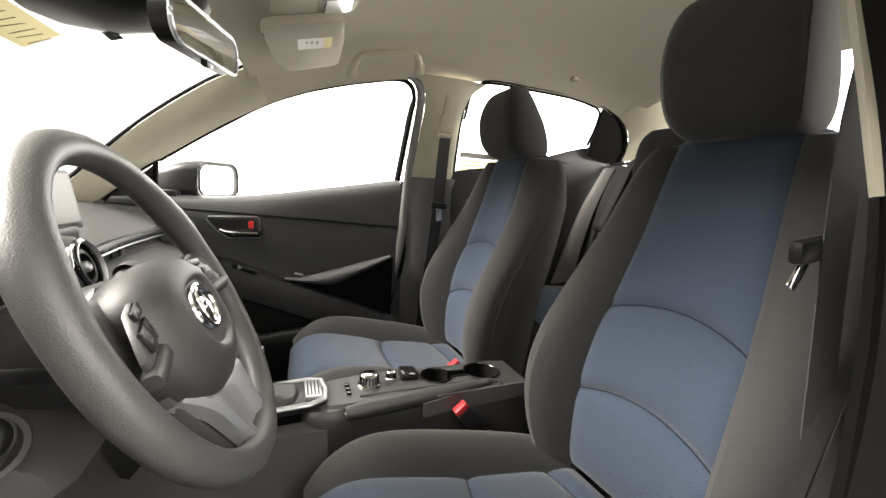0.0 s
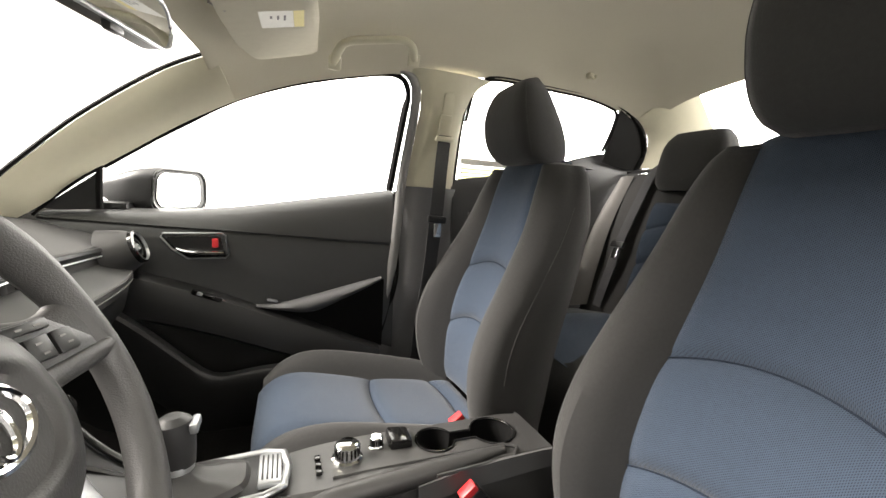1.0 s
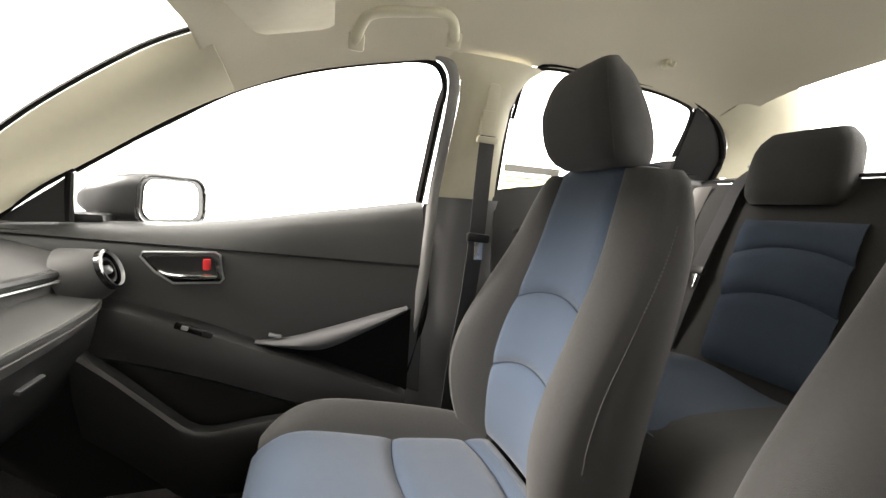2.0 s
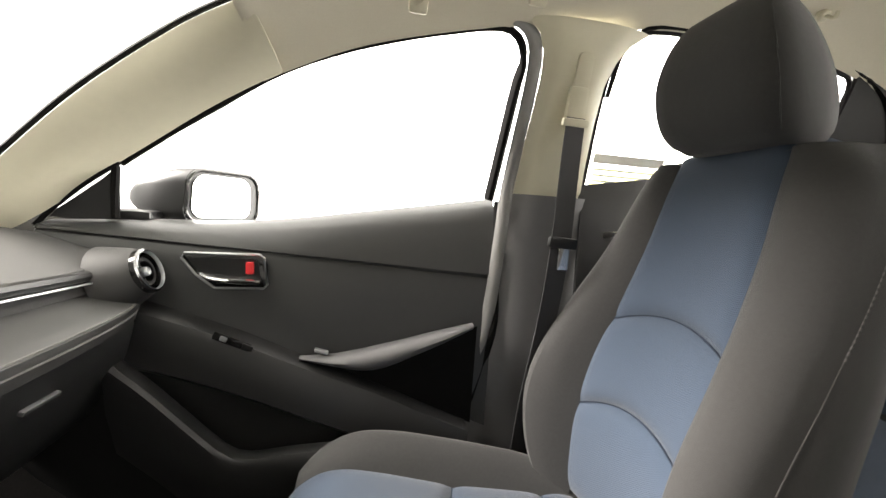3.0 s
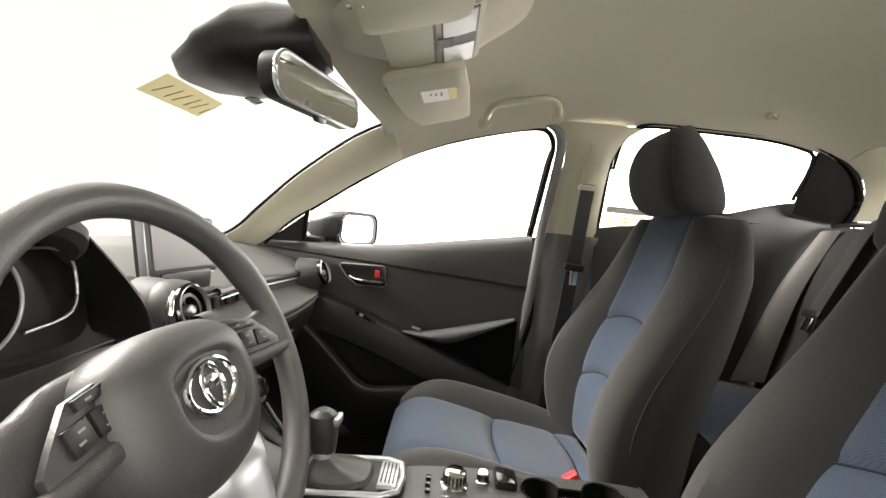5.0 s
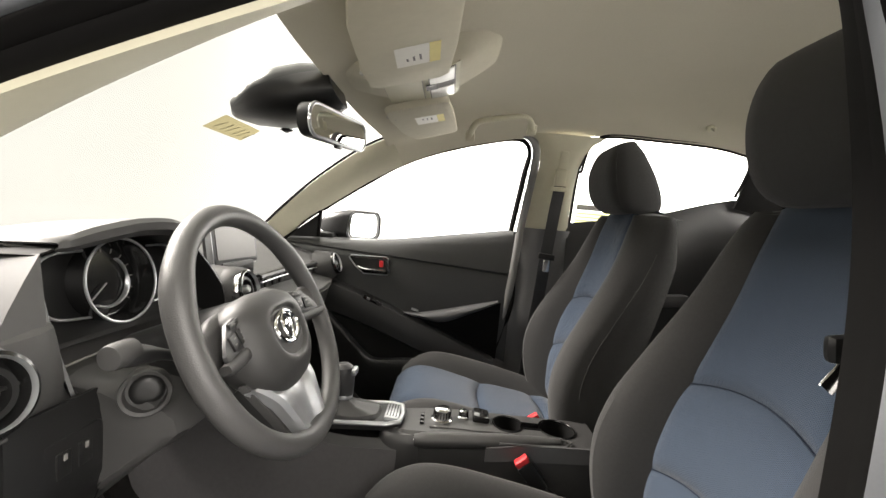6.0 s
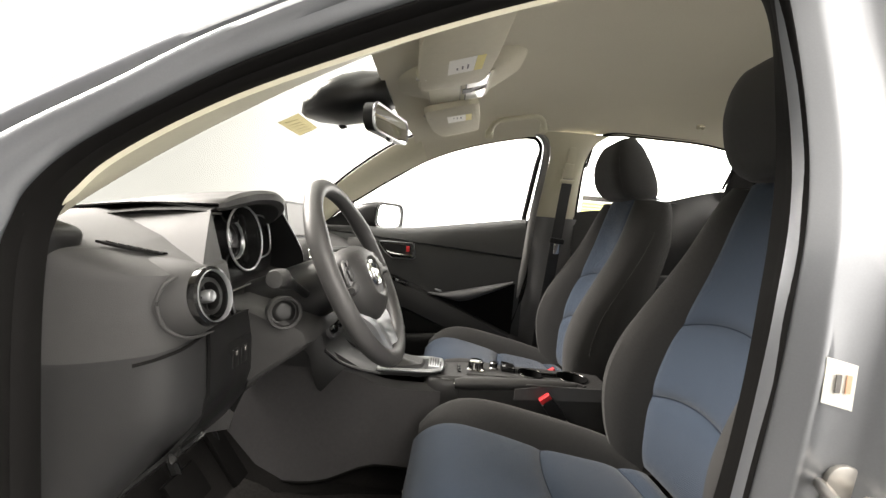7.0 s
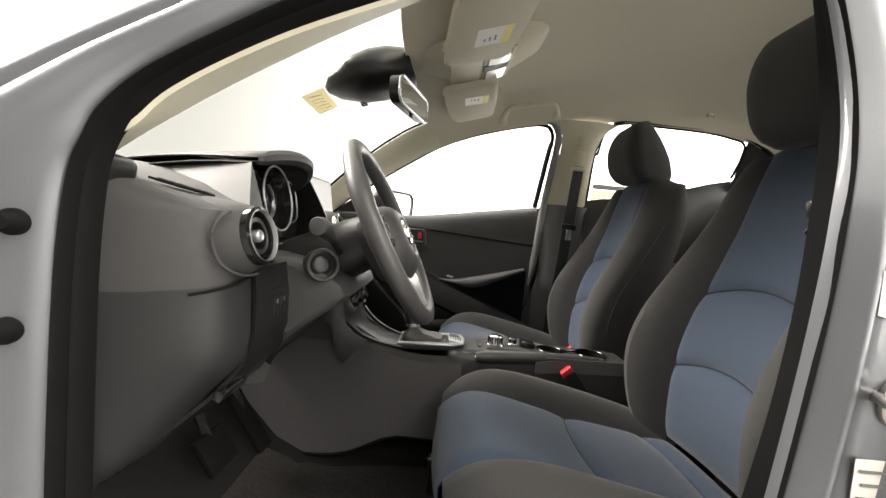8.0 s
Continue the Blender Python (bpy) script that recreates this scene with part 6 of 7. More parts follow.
def seat(name, label, cx, cy, arcs):
    root = thing(name, label, "car seat", group="front seats", at=(cx, cy, 0.0))
    # backrest: bolsters and side walls wrap to the rear shell
    for s in (1, -1):
        rows = []
        for i in range(41):
            z = 0.345 + (1.035 - 0.345) * i / 40
            h, xf = f1(HALF, z), f1(BACK_X, z)
            row = []
            for k in range(11):
                w = f1(PANEL_HALF, z) - 0.004
                u = w + (h - w) * math.sin(k / 10 * math.pi / 2)
                dip = 0.010 * (1 - min(k / 1.5, 1)) ** 2
                row.append(V(back_front(u, z) + dip, s * u, z))
            xr = xf + 0.125 - 0.03 * max(0, (z - 0.9) / 0.15)
            x0 = row[-1].x
            for k in range(1, 7):
                t = k / 6
                row.append(V(x0 + (xr - x0) * t, s * (h + 0.012 * math.sin(math.pi * t * 0.9) - 0.02 * t * t), z))
            row.append(V(xr + 0.012, s * h * 0.75, z))
            row.append(V(xr + 0.016, 0.0, z))
            rows.append(row)
        part("bolster", sheet(rows), CLOTH_BLACK, root)
        # stitch line along the bolster
        line = [V(back_front(f1(HALF, z), z) + 0.012, s * (f1(HALF, z) + 0.0035), z) for z in [0.52 + 0.042 * k for k in range(12)]]
        part("bolster_seam", tube(spline(line, 40), 0.0010, 5), CLOTH_BLACK, root)
        fine = spline(line, 200)
        bm = bmesh.new()
        for q in range(112, 176, 3):
            tube([fine[q], fine[q + 1], fine[q + 2].lerp(fine[q + 1], 0.4)], 0.0012, 5, bm=bm)
        part("stitching", bm, THREAD, root, "short row of pale stitches")
    # shoulder cap
    rows = []
    for j in range(9):
        t = j / 8
        row = []
        for k in range(25):
            u = -1 + k / 12
            h = f1(HALF, 1.03)
            z = 1.03 + 0.022 * math.sin(math.pi * t) * (1 - abs(u) ** 3) - 0.0 * t
            x = back_front(u * h, 1.03) + (f1(BACK_X, 1.03) + 0.115 - back_front(u * h, 1.03)) * t
            row.append(V(x, u * h, z))
        rows.append(row)
    part("shoulder", sheet(rows), CLOTH_BLACK, root)
    # blue panels between the arched seams
    cuts = [(0.36, 0.0), arcs[0], arcs[1], (1.040, 0.0)]
    for z0, a0 in cuts[1:3]:
        line = []
        for v in [-1 + k / 10 for k in range(21)]:
            z = seam_z(z0, a0, v)
            u = v * f1(PANEL_HALF, z)
            line.append(V(back_front(u, z) + 0.0085, u, z))
        part("panel_seam", tube(line, 0.0012, 6), SEAM_BLUE, root)
    for (z0, a0), (z1, a1) in zip(cuts, cuts[1:]):
        rows = []
        for i in range(25):
            t = i / 24
            row = []
            for k in range(23):
                v = -1 + k / 11
                z = seam_z(z0, a0, v) * (1 - t) + seam_z(z1, a1, v) * t
                u = v * f1(PANEL_HALF, z)
                edge = min(t, 1 - t if z1 < 1.0 else 1) * (seam_z(z1, a1, v) - seam_z(z0, a0, v))
                side = f1(PANEL_HALF, z) - abs(u)
                puff = 0.019 * (1 - math.exp(-edge / 0.016)) * (1 - 0.75 * math.exp(-side / 0.012))
                row.append(V(back_front(u, z) + 0.012 - puff, u, z))
            rows.append(row)
        if z1 > 1.0:
            for dx, z in ((0.010, 1.049), (0.030, 1.056), (0.060, 1.058), (0.085, 1.054)):
                rows.append([V(p.x + dx, p.y, z - 0.004 * (p.y / 0.1) ** 2) for p in rows[24]])
        part("back_panel", sheet(rows, 0.004), CLOTH_BLUE, root, "blue woven backrest panel")
    # headrest: a front pad and two gussets that meet in a ridge
    hy = -0.022 if cy < 0 else -0.03
    rings = []
    for i in range(21):
        t = i / 20
        z = 1.040 + (0.243 if cy < 0 else 0.218) * t
        w = f1([(0, 0.082), (0.06, 0.096), (0.2, 0.107), (0.42, 0.109), (0.62, 0.101), (0.8, 0.085), (0.92, 0.065), (1.0, 0.042)] if cy > 0 else [(0, 0.084), (0.06, 0.097), (0.2, 0.107), (0.45, 0.110), (0.7, 0.106), (0.84, 0.098), (0.94, 0.084), (1.0, 0.056)], t)
        xf = f1([(0, 0.232), (0.06, 0.208), (0.2, 0.186), (0.42, 0.173), (0.58, 0.171), (0.80, 0.182), (0.93, 0.203), (1.0, 0.245)], t)
        xb = f1([(0, 0.345), (0.06, 0.370), (0.2, 0.374), (0.45, 0.356), (0.7, 0.325), (0.9, 0.296), (1.0, 0.270)], t)
        d = (xb - xf) * (1.0 if cy < 0 else 0.95)
        half = [(0.0, 0.0), (0.0, 0.30), (0.004, 0.60), (0.02, 0.85), (0.09, 1.0), (0.30, 1.0), (0.55, 0.93), (0.78, 0.78), (0.93, 0.52), (1.0, 0.20)]
        ring = [V(xf + 0.018 + d * p, hy + w * q, z) for p, q in half] + [V(xf + 0.018 + d * p, hy - w * q, z) for p, q in reversed(half[1:])]
        rings.append(ring)
    bm = loft(rings)
    hr = part("headrest", bm, CLOTH_BLACK, root, "padded black cloth headrest", sharp=70)
    for s in (1, -1):
        k = 4 if s > 0 else 19 - 4
        line = [r[k] for r in rings[1:20]]
        part("headrest_seam", tube(line, 0.0009, 5), CLOTH_BLACK, hr)
        part("headrest_post", tube([(0.303, hy + s * 0.052, 1.02), (0.308, hy + s * 0.052, 1.06)], 0.006, 10), CHROME, root)
    # cushion
    def top(u, x):
        a = abs(u)
        z = f1([(-0.40, 0.375), (-0.375, 0.405), (-0.33, 0.428), (-0.27, 0.428), (-0.10, 0.392), (0.10, 0.362), (0.17, 0.355)], x)
        if a > PANEL:
            t = (a - PANEL) / (0.255 - PANEL)
            z += f1([(-0.40, 0.0), (-0.35, 0.012), (-0.25, 0.040), (-0.12, 0.050), (0.05, 0.040), (0.17, 0.02)], x) * math.sin(math.pi * min(t * 0.85, 0.62))
            z -= 0.05 * max(0, t - 0.62) ** 1.5 * 3
        else:
            z += 0.006 * (1 - (a / PANEL) ** 2)
        return z

    cuts = [(-0.395, 0.0), (-0.090, -0.022), (0.095, 0.015), (0.17, 0.0)]
    for (x0, b0), (x1, b1) in zip(cuts, cuts[1:]):
        rows = []
        for i in range(23):
            t = i / 22
            row = []
            for k in range(21):
                u = -PANEL + 2 * PANEL * k / 20
                xa, xb = x0 + b0 * (1 - (u / PANEL) ** 2), x1 + b1 * (1 - (u / PANEL) ** 2)
                x = xa + (xb - xa) * t
                edge = min(t if x0 > -0.3 else 1, 1 - t) * (xb - xa)
                puff = 0.016 * (1 - math.exp(-edge / 0.016)) * (1 - 0.6 * math.exp(-(PANEL - abs(u)) / 0.012))
                row.append(V(x, u, top(u, x) - 0.012 + puff))
            rows.append(row)
        if x0 < -0.3:
            front = []
            for dx, z in ((-0.012, 0.20), (-0.004, 0.26), (-0.006, 0.31), (-0.008, 0.345)):
                front.append([V(x0 + dx + 0.03 * (0.345 - z) / 0.145 + 0.01 * (u / PANEL) ** 2, u, z) for u in [-PANEL + 2 * PANEL * k / 20 for k in range(21)]])
            rows = front + rows
        part("cushion_panel", sheet(rows, 0.004), CLOTH_BLUE, root, "blue woven cushion panel")
        if x1 < 0.15:
            part("panel_seam", tube([p + V(0, 0, 0.001) for p in rows[-1]], 0.0010, 6), SEAM_BLUE, root)
    for s in (1, -1):
        rows = []
        for i in range(31):
            x = -0.385 + 0.575 * i / 30
            hw = f1([(-0.40, 0.205), (-0.34, 0.238), (-0.20, 0.255), (0.10, 0.255), (0.19, 0.235)], x)
            row = [V(x, s * (PANEL - 0.004 + (hw - PANEL + 0.004) * k / 10), top(PANEL - 0.004 + (0.255 - PANEL + 0.004) * k / 10, x) - 0.012 * (1 - min(k / 2, 1)) ** 2) for k in range(11)]
            last = row[-1]
            row += [V(x, s * (hw + 0.006), last.z - 0.03), V(x, s * (hw + 0.006), last.z - 0.08), V(x, s * (hw - 0.008), 0.245)]
            rows.append(row)
        first = rows[0]
        rows.insert(0, [V(-0.372, p.y * 0.97, min(p.z, 0.36) * 0.5 + 0.10) for p in first])
        part("cushion_bolster", sheet(rows), CLOTH_BLACK, root)
        line = [V(x, s * 0.247, top(0.249, x) - 0.003) for x in [-0.33 + 0.045 * k for k in range(11)]]
        part("stitch_line", tube(spline(line, 36), 0.0010, 5), THREAD, root)
        # seat rail and hinge cover
        part("seat_rail", block((0.42, 0.035, 0.04), 0.006, pose(-0.06, s * 0.20, 0.205)), STEEL, root)
        part("rail_foot", block((0.05, 0.06, 0.07), 0.008, pose(-0.30, s * 0.205, 0.19)), HARD_BLACK, root)
        part("hinge_cover", plate(rounded(0.12, 0.10, 0.035), 0.016, axes((0.175, s * 0.246, 0.325), (0, s, 0), (1, 0, 0)), 0.005), HARD_BLACK, root)
    part("underside", block((0.50, 0.46, 0.03), 0.008, pose(-0.10, 0, 0.235)), HARD_BLACK, root)
    return root


seat("car_seat", "black cloth front seat with blue woven panels, behind the wheel", 0.008, -0.376, ((0.535, 0.032), (0.712, 0.029)))
seat("car_seat", "black cloth front seat with blue woven panels, beside the door", 0.0, 0.338, ((0.548, 0.046), (0.728, 0.034)))


# ---- rear bench ----
def rear_bench():
    root = thing("rear_bench", "rear bench in black cloth with blue woven panels", "rear seat")
    bx = [(0.50, 0.830), (0.60, 0.850), (0.70, 0.880), (0.83, 0.905), (0.97, 0.950), (1.04, 0.985), (1.08, 1.02)]
    def front(y, z):
        u = abs(abs(y) - 0.36)
        x = f1(bx, z)
        return x - (0.03 * min(max((u - 0.13) / 0.10, 0), 1) ** 1.5 if abs(y) > 0.36 else 0.0)
    rows = [[V(front(-0.63 + 1.26 * k / 40, z), -0.63 + 1.26 * k / 40, z) for k in range(41)] for z in [0.50 + 0.58 * i / 20 for i in range(21)]]
    rows.append([V(1.10, p.y, 1.07) for p in rows[-1]])
    part("back", sheet(rows, 0.02), CLOTH_BLACK, root)
    for s in (1, -1):
        for z0, z1 in ((0.55, 0.735), (0.735, 0.86), (0.86, 0.965)):
            rr = []
            for i in range(11):
                t = i / 10
                row = []
                for k in range(13):
                    u = -0.14 + 0.28 * k / 12
                    a = 0.03 * (1 - (u / 0.14) ** 2)
                    z = (z0 + a * (z0 > 0.6)) * (1 - t) + (z1 + a * (z1 < 0.95)) * t
                    e = min(t, 1 - t) * (z1 - z0)
                    row.append(V(front(s * 0.30, z) - 0.004 - 0.012 * (1 - math.exp(-e / 0.012)), s * 0.30 + u, z))
                rr.append(row)
            part("back_panel", sheet(rr, 0.004), CLOTH_BLUE, root, "blue woven backrest panel")
        a = curve([(0.72, s * 0.632, 0.53), (0.78, s * 0.636, 0.70), (0.85, s * 0.638, 0.88), (0.95, s * 0.63, 1.06)], 6)
        b = curve([(0.795, s * 0.580, 0.55), (0.828, s * 0.580, 0.70), (0.882, s * 0.582, 0.88), (0.968, s * 0.580, 1.07)], 6)
        rows = [[p.lerp(q, j / 6) + V(-0.022 * 4 * j / 6 * (1 - j / 6), 0, 0) for p, q in zip(a, b)] for j in range(7)]
        part("side_bolster", sheet(rows, 0.006), GREY_VINYL, root, "light grey outer side bolster")
        rings = []
        for i in range(9):
            t = i / 8
            z = 1.01 + 0.205 * t
            w = f1([(0, 0.105), (0.15, 0.125), (0.8, 0.118), (1.0, 0.09)], t)
            d = f1([(0, 0.035), (0.2, 0.05), (0.8, 0.055), (1.0, 0.03)], t)
            rings.append([V(0.975 + 0.035 * t + d * math.copysign(abs(math.cos(a)) ** 0.6, math.cos(a)), s * 0.345 + w * math.copysign(abs(math.sin(a)) ** 0.5, math.sin(a)), z) for a in [2 * math.pi * j / 28 for j in range(28)]])
        part("headrest", loft(rings), CLOTH_BLACK, root, "low black cloth rear headrest")
        # cushion
        rr = []
        for i in range(13):
            x = 0.36 + 0.52 * i / 12
            z = f1([(0.36, 0.42), (0.40, 0.50), (0.46, 0.53), (0.60, 0.535), (0.80, 0.525), (0.88, 0.515)], x)
            rr.append([V(x, s * (0.66 * k / 16), z + 0.012 * math.cos(k / 16 * 9)) for k in range(17)])
        rr.insert(0, [V(0.38, p.y, 0.20) for p in rr[0]])
        part("cushion", sheet(rr, 0.01), CLOTH_BLACK, root)
        rr = []
        for i in range(11):
            x = 0.40 + 0.42 * i / 10
            z = f1([(0.36, 0.42), (0.40, 0.50), (0.46, 0.53), (0.60, 0.535), (0.80, 0.525), (0.88, 0.515)], x)
            rr.append([V(x, s * (0.20 + 0.30 * k / 10), z + 0.012 * math.cos((0.20 + 0.30 * k / 10) / 0.66 * 9) + 0.008 * math.sin(math.pi * k / 10)) for k in range(11)])
        part("cushion_panel", sheet(rr, 0.004), CLOTH_BLUE, root, "blue woven cushion panel")
    return root


rear_bench()
# ---- overhead ----
def visor(s, name):
    """A folded sun visor with a paper warning label; s: the car's side."""
    root = thing(name, "folded beige sun visor with a white and yellow label", "sun visor", group="sun visors")
    shift = 0.0 if s > 0 else -0.012
    def at(x, y, h=0.0):
        return V(x, s * (y + shift), 1.246 + 0.27 * (x + 0.441)) + V(0.26, 0, -0.965) * h
    out = [(-0.455, 0.112), (-0.452, 0.20), (-0.438, 0.36), (-0.418, 0.44), (-0.408, 0.475), (-0.392, 0.487), (-0.275, 0.483), (-0.260, 0.468), (-0.272, 0.25), (-0.288, 0.112), (-0.305, 0.098), (-0.44, 0.098)]
    ring = [V(x, y, 0) for x, y in out]
    dense = even(ring + [ring[0]], 61)[:-1]
    cx, cy = -0.36, 0.29
    rings = []
    for h, k in ((0.011, 0.93), (0.0085, 0.985), (0.0, 1.0), (-0.0085, 0.985), (-0.011, 0.93)):
        rings.append([at(cx + (p.x - cx) * k, cy + (p.y - cy) * (1 - (1 - k) * 0.4), h) for p in dense])
    part("flap", loft(rings), BEIGE_DARK, root)
    lab = [at(x, y, 0.0118) for x, y in ((-0.386, 0.192), (-0.326, 0.196), (-0.322, 0.278), (-0.382, 0.274))]
    bm = bmesh.new()
    bm.faces.new([bm.verts.new(p) for p in lab])
    lb = part("label", bm, PAPER, root, "white paper warning label")
    bm = bmesh.new()
    bm.faces.new([bm.verts.new(at(x, y, 0.0119)) for x, y in ((-0.3255, 0.196), (-0.306, 0.197), (-0.302, 0.279), (-0.3215, 0.278))])
    part("label_stripe", bm, YELLOW, lb, "yellow warning stripe")
    for k in range(3):
        bm = bmesh.new()
        x = -0.342 - 0.012 * k
        bm.faces.new([bm.verts.new(at(x + dx, y, 0.0122)) for dx, y in ((0, 0.215), (0.004, 0.215), (0.004, 0.240 - 0.006 * (k % 3)), (0, 0.240 - 0.006 * (k % 3)))])
        part("print_bar", bm, GREY_VINYL, lb)
    part("clip", block((0.022, 0.030, 0.022), 0.006, pose(-0.447, s * (0.175 + shift), 1.252, 0, -15, 0)), BEIGE, root)
    part("clip_hook", tube([(-0.457, s * (0.170 + shift), 1.243), (-0.434, s * (0.186 + shift), 1.240)], 0.005, 8), STEEL, root)


visor(1, "sun_visor")
visor(-1, "sun_visor")


def overhead_console():
    root = thing("overhead_console", "beige overhead console with map lamps and a storage lid", "overhead console")
    rows = []
    for x, w, h in ((-0.525, 0.080, 0.006), (-0.49, 0.10, 0.022), (-0.43, 0.115, 0.048), (-0.34, 0.122, 0.058), (-0.27, 0.122, 0.052), (-0.22, 0.115, 0.028), (-0.18, 0.10, 0.006), (-0.16, 0.08, -0.006)):
        z = f1(CROWN, x)
        rows.append([V(x, 0.015 + w * u * (1 + 0.25 * abs(u) ** 5), z - h * (1 - abs(u) ** 6) - 0.004 + 0.014 * abs(u) ** 6) for u in [-1 + k / 8 for k in range(17)]])
    part("shell", sheet(rows, 0.004), BEIGE_DARK, root)

    def under(x):
        return f1(CROWN, x) - f1([(-0.525, 0.006), (-0.49, 0.022), (-0.43, 0.048), (-0.34, 0.058), (-0.27, 0.052), (-0.22, 0.028), (-0.18, 0.006)], x) - 0.005

    def patch(name, x0, x1, y0, y1, material, d=0.003, label=""):
        rr = [[V(x0 + (x1 - x0) * i / 4, y0 + (y1 - y0) * j / 4, under(x0 + (x1 - x0) * i / 4) - d) for j in range(5)] for i in range(5)]
        return part(name, sheet(rr, 0.003), material, root, label)

    patch("lid_gap", -0.4385, -0.3485, -0.0585, 0.0925, GREY_VINYL, 0.0022)
    patch("storage_lid", -0.4375, -0.3495, -0.0575, 0.0915, BEIGE)
    patch("lens", -0.332, -0.278, -0.078, -0.006, LENS, 0.004, "frosted map lamp lens")
    patch("lens", -0.332, -0.278, 0.032, 0.104, LENS, 0.004, "frosted map lamp lens")
    patch("lens_gap", -0.335, -0.275, -0.082, 0.108, GREY_VINYL, 0.0022)
    patch("switch_row", -0.342, -0.315, -0.004, 0.030, GREY_TRIM, 0.005)
    patch("lamp_bezel", -0.345, -0.266, -0.088, 0.114, BEIGE, 0.001)


overhead_console()


def grab_handle():
    root = thing("grab_handle", "folded beige grab handle above the passenger door", "grab handle")
    pts = [(-0.215, 0.505, 1.275), (-0.205, 0.478, 1.305), (-0.18, 0.462, 1.325), (-0.10, 0.452, 1.340), (-0.04, 0.452, 1.350), (-0.01, 0.466, 1.342), (0.004, 0.492, 1.318)]
    part("bar", tube(spline(pts, 36), 0.0125, 12, flat=0.8), BEIGE, root)
    part("foot", block((0.034, 0.02, 0.036), 0.007, pose(-0.212, 0.505, 1.278, 25, 0, 0)), BEIGE, root)
    part("foot", block((0.034, 0.02, 0.036), 0.007, pose(0.004, 0.495, 1.318, 25, 0, 0)), BEIGE, root)


grab_handle()


def coat_hook():
    root = thing("coat_hook", "small beige coat hook at the roof edge", "coat hook")
    part("base", lathe([(0.014, -0.004), (0.014, 0.004), (0.010, 0.008), (0.0, 0.009)], 18, axes((0.64, 0.508, 1.383), (0, -0.8, -0.6))), BEIGE, root)
    part("hook", tube(spline([(0.64, 0.500, 1.378), (0.64, 0.482, 1.366), (0.64, 0.478, 1.378)], 10), 0.004, 8), BEIGE, root)


coat_hook()

dot = thing("roof_clip", "small round clip in the headliner", "clip")
part("button", lathe([(0.008, 0.0), (0.007, 0.003), (0.0, 0.004)], 14, axes((0.118, 0.004, f1(CROWN, 0.118) + 0.001), (0, 0, -1))), BEIGE, dot)


def sensor_and_mirror():
    root = thing("sensor_housing", "black plastic sensor housing behind the windshield", "sensor housing")
    rings = []
    for t, w, h in ((0.0, 0.022, 0.006), (0.10, 0.072, 0.022), (0.35, 0.112, 0.046), (0.6, 0.115, 0.056), (0.8, 0.098, 0.056), (1.0, 0.066, 0.046)):
        c = V(-0.785 + 0.235 * t, 0.0, 1.172 + 0.088 * t)
        rings.append([c + V(0.42 * h * math.sin(a) * -1, w * math.copysign(abs(math.cos(a)) ** 0.7, math.cos(a)), h * math.copysign(abs(math.sin(a)) ** 0.8, math.sin(a)) * 0.9) for a in [2 * math.pi * j / 24 for j in range(24)]])
    part("shell", loft(rings), HARD_BLACK, root)
    for k in range(5):
        part("louvre", block((0.020, 0.003, 0.002), 0.0, pose(-0.690, 0.045 + 0.009 * k, 1.1615, 0, -20, 0)), GLOSS_BLACK, root)
    mr = thing("rear_view_mirror", "black framed rear-view mirror tilted to the driver", "rear-view mirror")
    part("stem", tube(spline([(-0.585, 0.0, 1.25), (-0.575, -0.006, 1.21), (-0.56, -0.012, 1.172)], 10), [0.016] * 4 + [0.013] * 3 + [0.011] * 3, 12), HARD_BLACK, mr)
    m = axes((-0.532, -0.014, 1.160), (0.975, -0.215, 0.02), (0.215, 0.975, 0.045))
    oval = rounded(0.270, 0.070, 0.030, 7)
    part("case", plate(oval, 0.028, m @ pose(0, 0, -0.026), 0.006), HARD_BLACK, mr)
    part("rim", tube([m @ V(x * 0.985, y * 0.97, 0.002) for x, y in oval], 0.004, 8, closed=True), SATIN, mr)
    part("glass", plate([(x * 0.955, y * 0.90) for x, y in oval], 0.003, m), MIRROR, mr, "silvered mirror glass")
    part("dip_tab", block((0.028, 0.016, 0.012), 0.004, m @ pose(0.0, -0.038, -0.004)), HARD_BLACK, mr)


sensor_and_mirror()


def stickers():
    """Film stickers on the panes; the marks are plain bars."""
    def shield(x, y):
        return V(x, y, 1.166 + 0.47 * (x + 0.78) + 0.0)
    st = thing("windshield_sticker", "tan film sticker with dark marks on the windshield", "sticker")
    q = [shield(-0.845, -0.035), shield(-0.785, -0.045), shield(-0.785, 0.122), shield(-0.845, 0.135)]
    bm = bmesh.new()
    bm.faces.new([bm.verts.new(p) for p in q])
    part("film", bm, TAN_STICKER, st)
    for k in range(6):
        y = -0.02 + 0.026 * k
        bm = bmesh.new()
        bm.faces.new([bm.verts.new(shield(x, yy) + V(0.001, 0, -0.002)) for x, yy in ((-0.832, y + 0.006 * (k % 2)), (-0.800, y + 0.010), (-0.800, y + 0.0135), (-0.832, y + 0.0035 + 0.006 * (k % 2)))])
        part("mark_bar", bm, STICKER_INK, st)
    st = thing("side_window_sticker", "olive film sticker with pale bars on the rear side window", "sticker")
    for z0, z1, material, nm in ((1.005, 1.06, OLIVE_STICKER, "film"), (1.062, 1.085, PAPER, "film")):
        rr = [[V(x, side_y(z) + 0.016, z) for x in (0.255, 0.35, 0.45)] for z in (z0, (z0 + z1) / 2, z1)]
        part(nm, sheet(rr), material, st)
    for k in range(3):
        z = 1.018 + 0.014 * k
        part("mark_bar", sheet([[V(x, side_y(zz) + 0.0145, zz) for x in (0.262, 0.44)] for zz in (z, z + 0.004)]), PAPER, st)


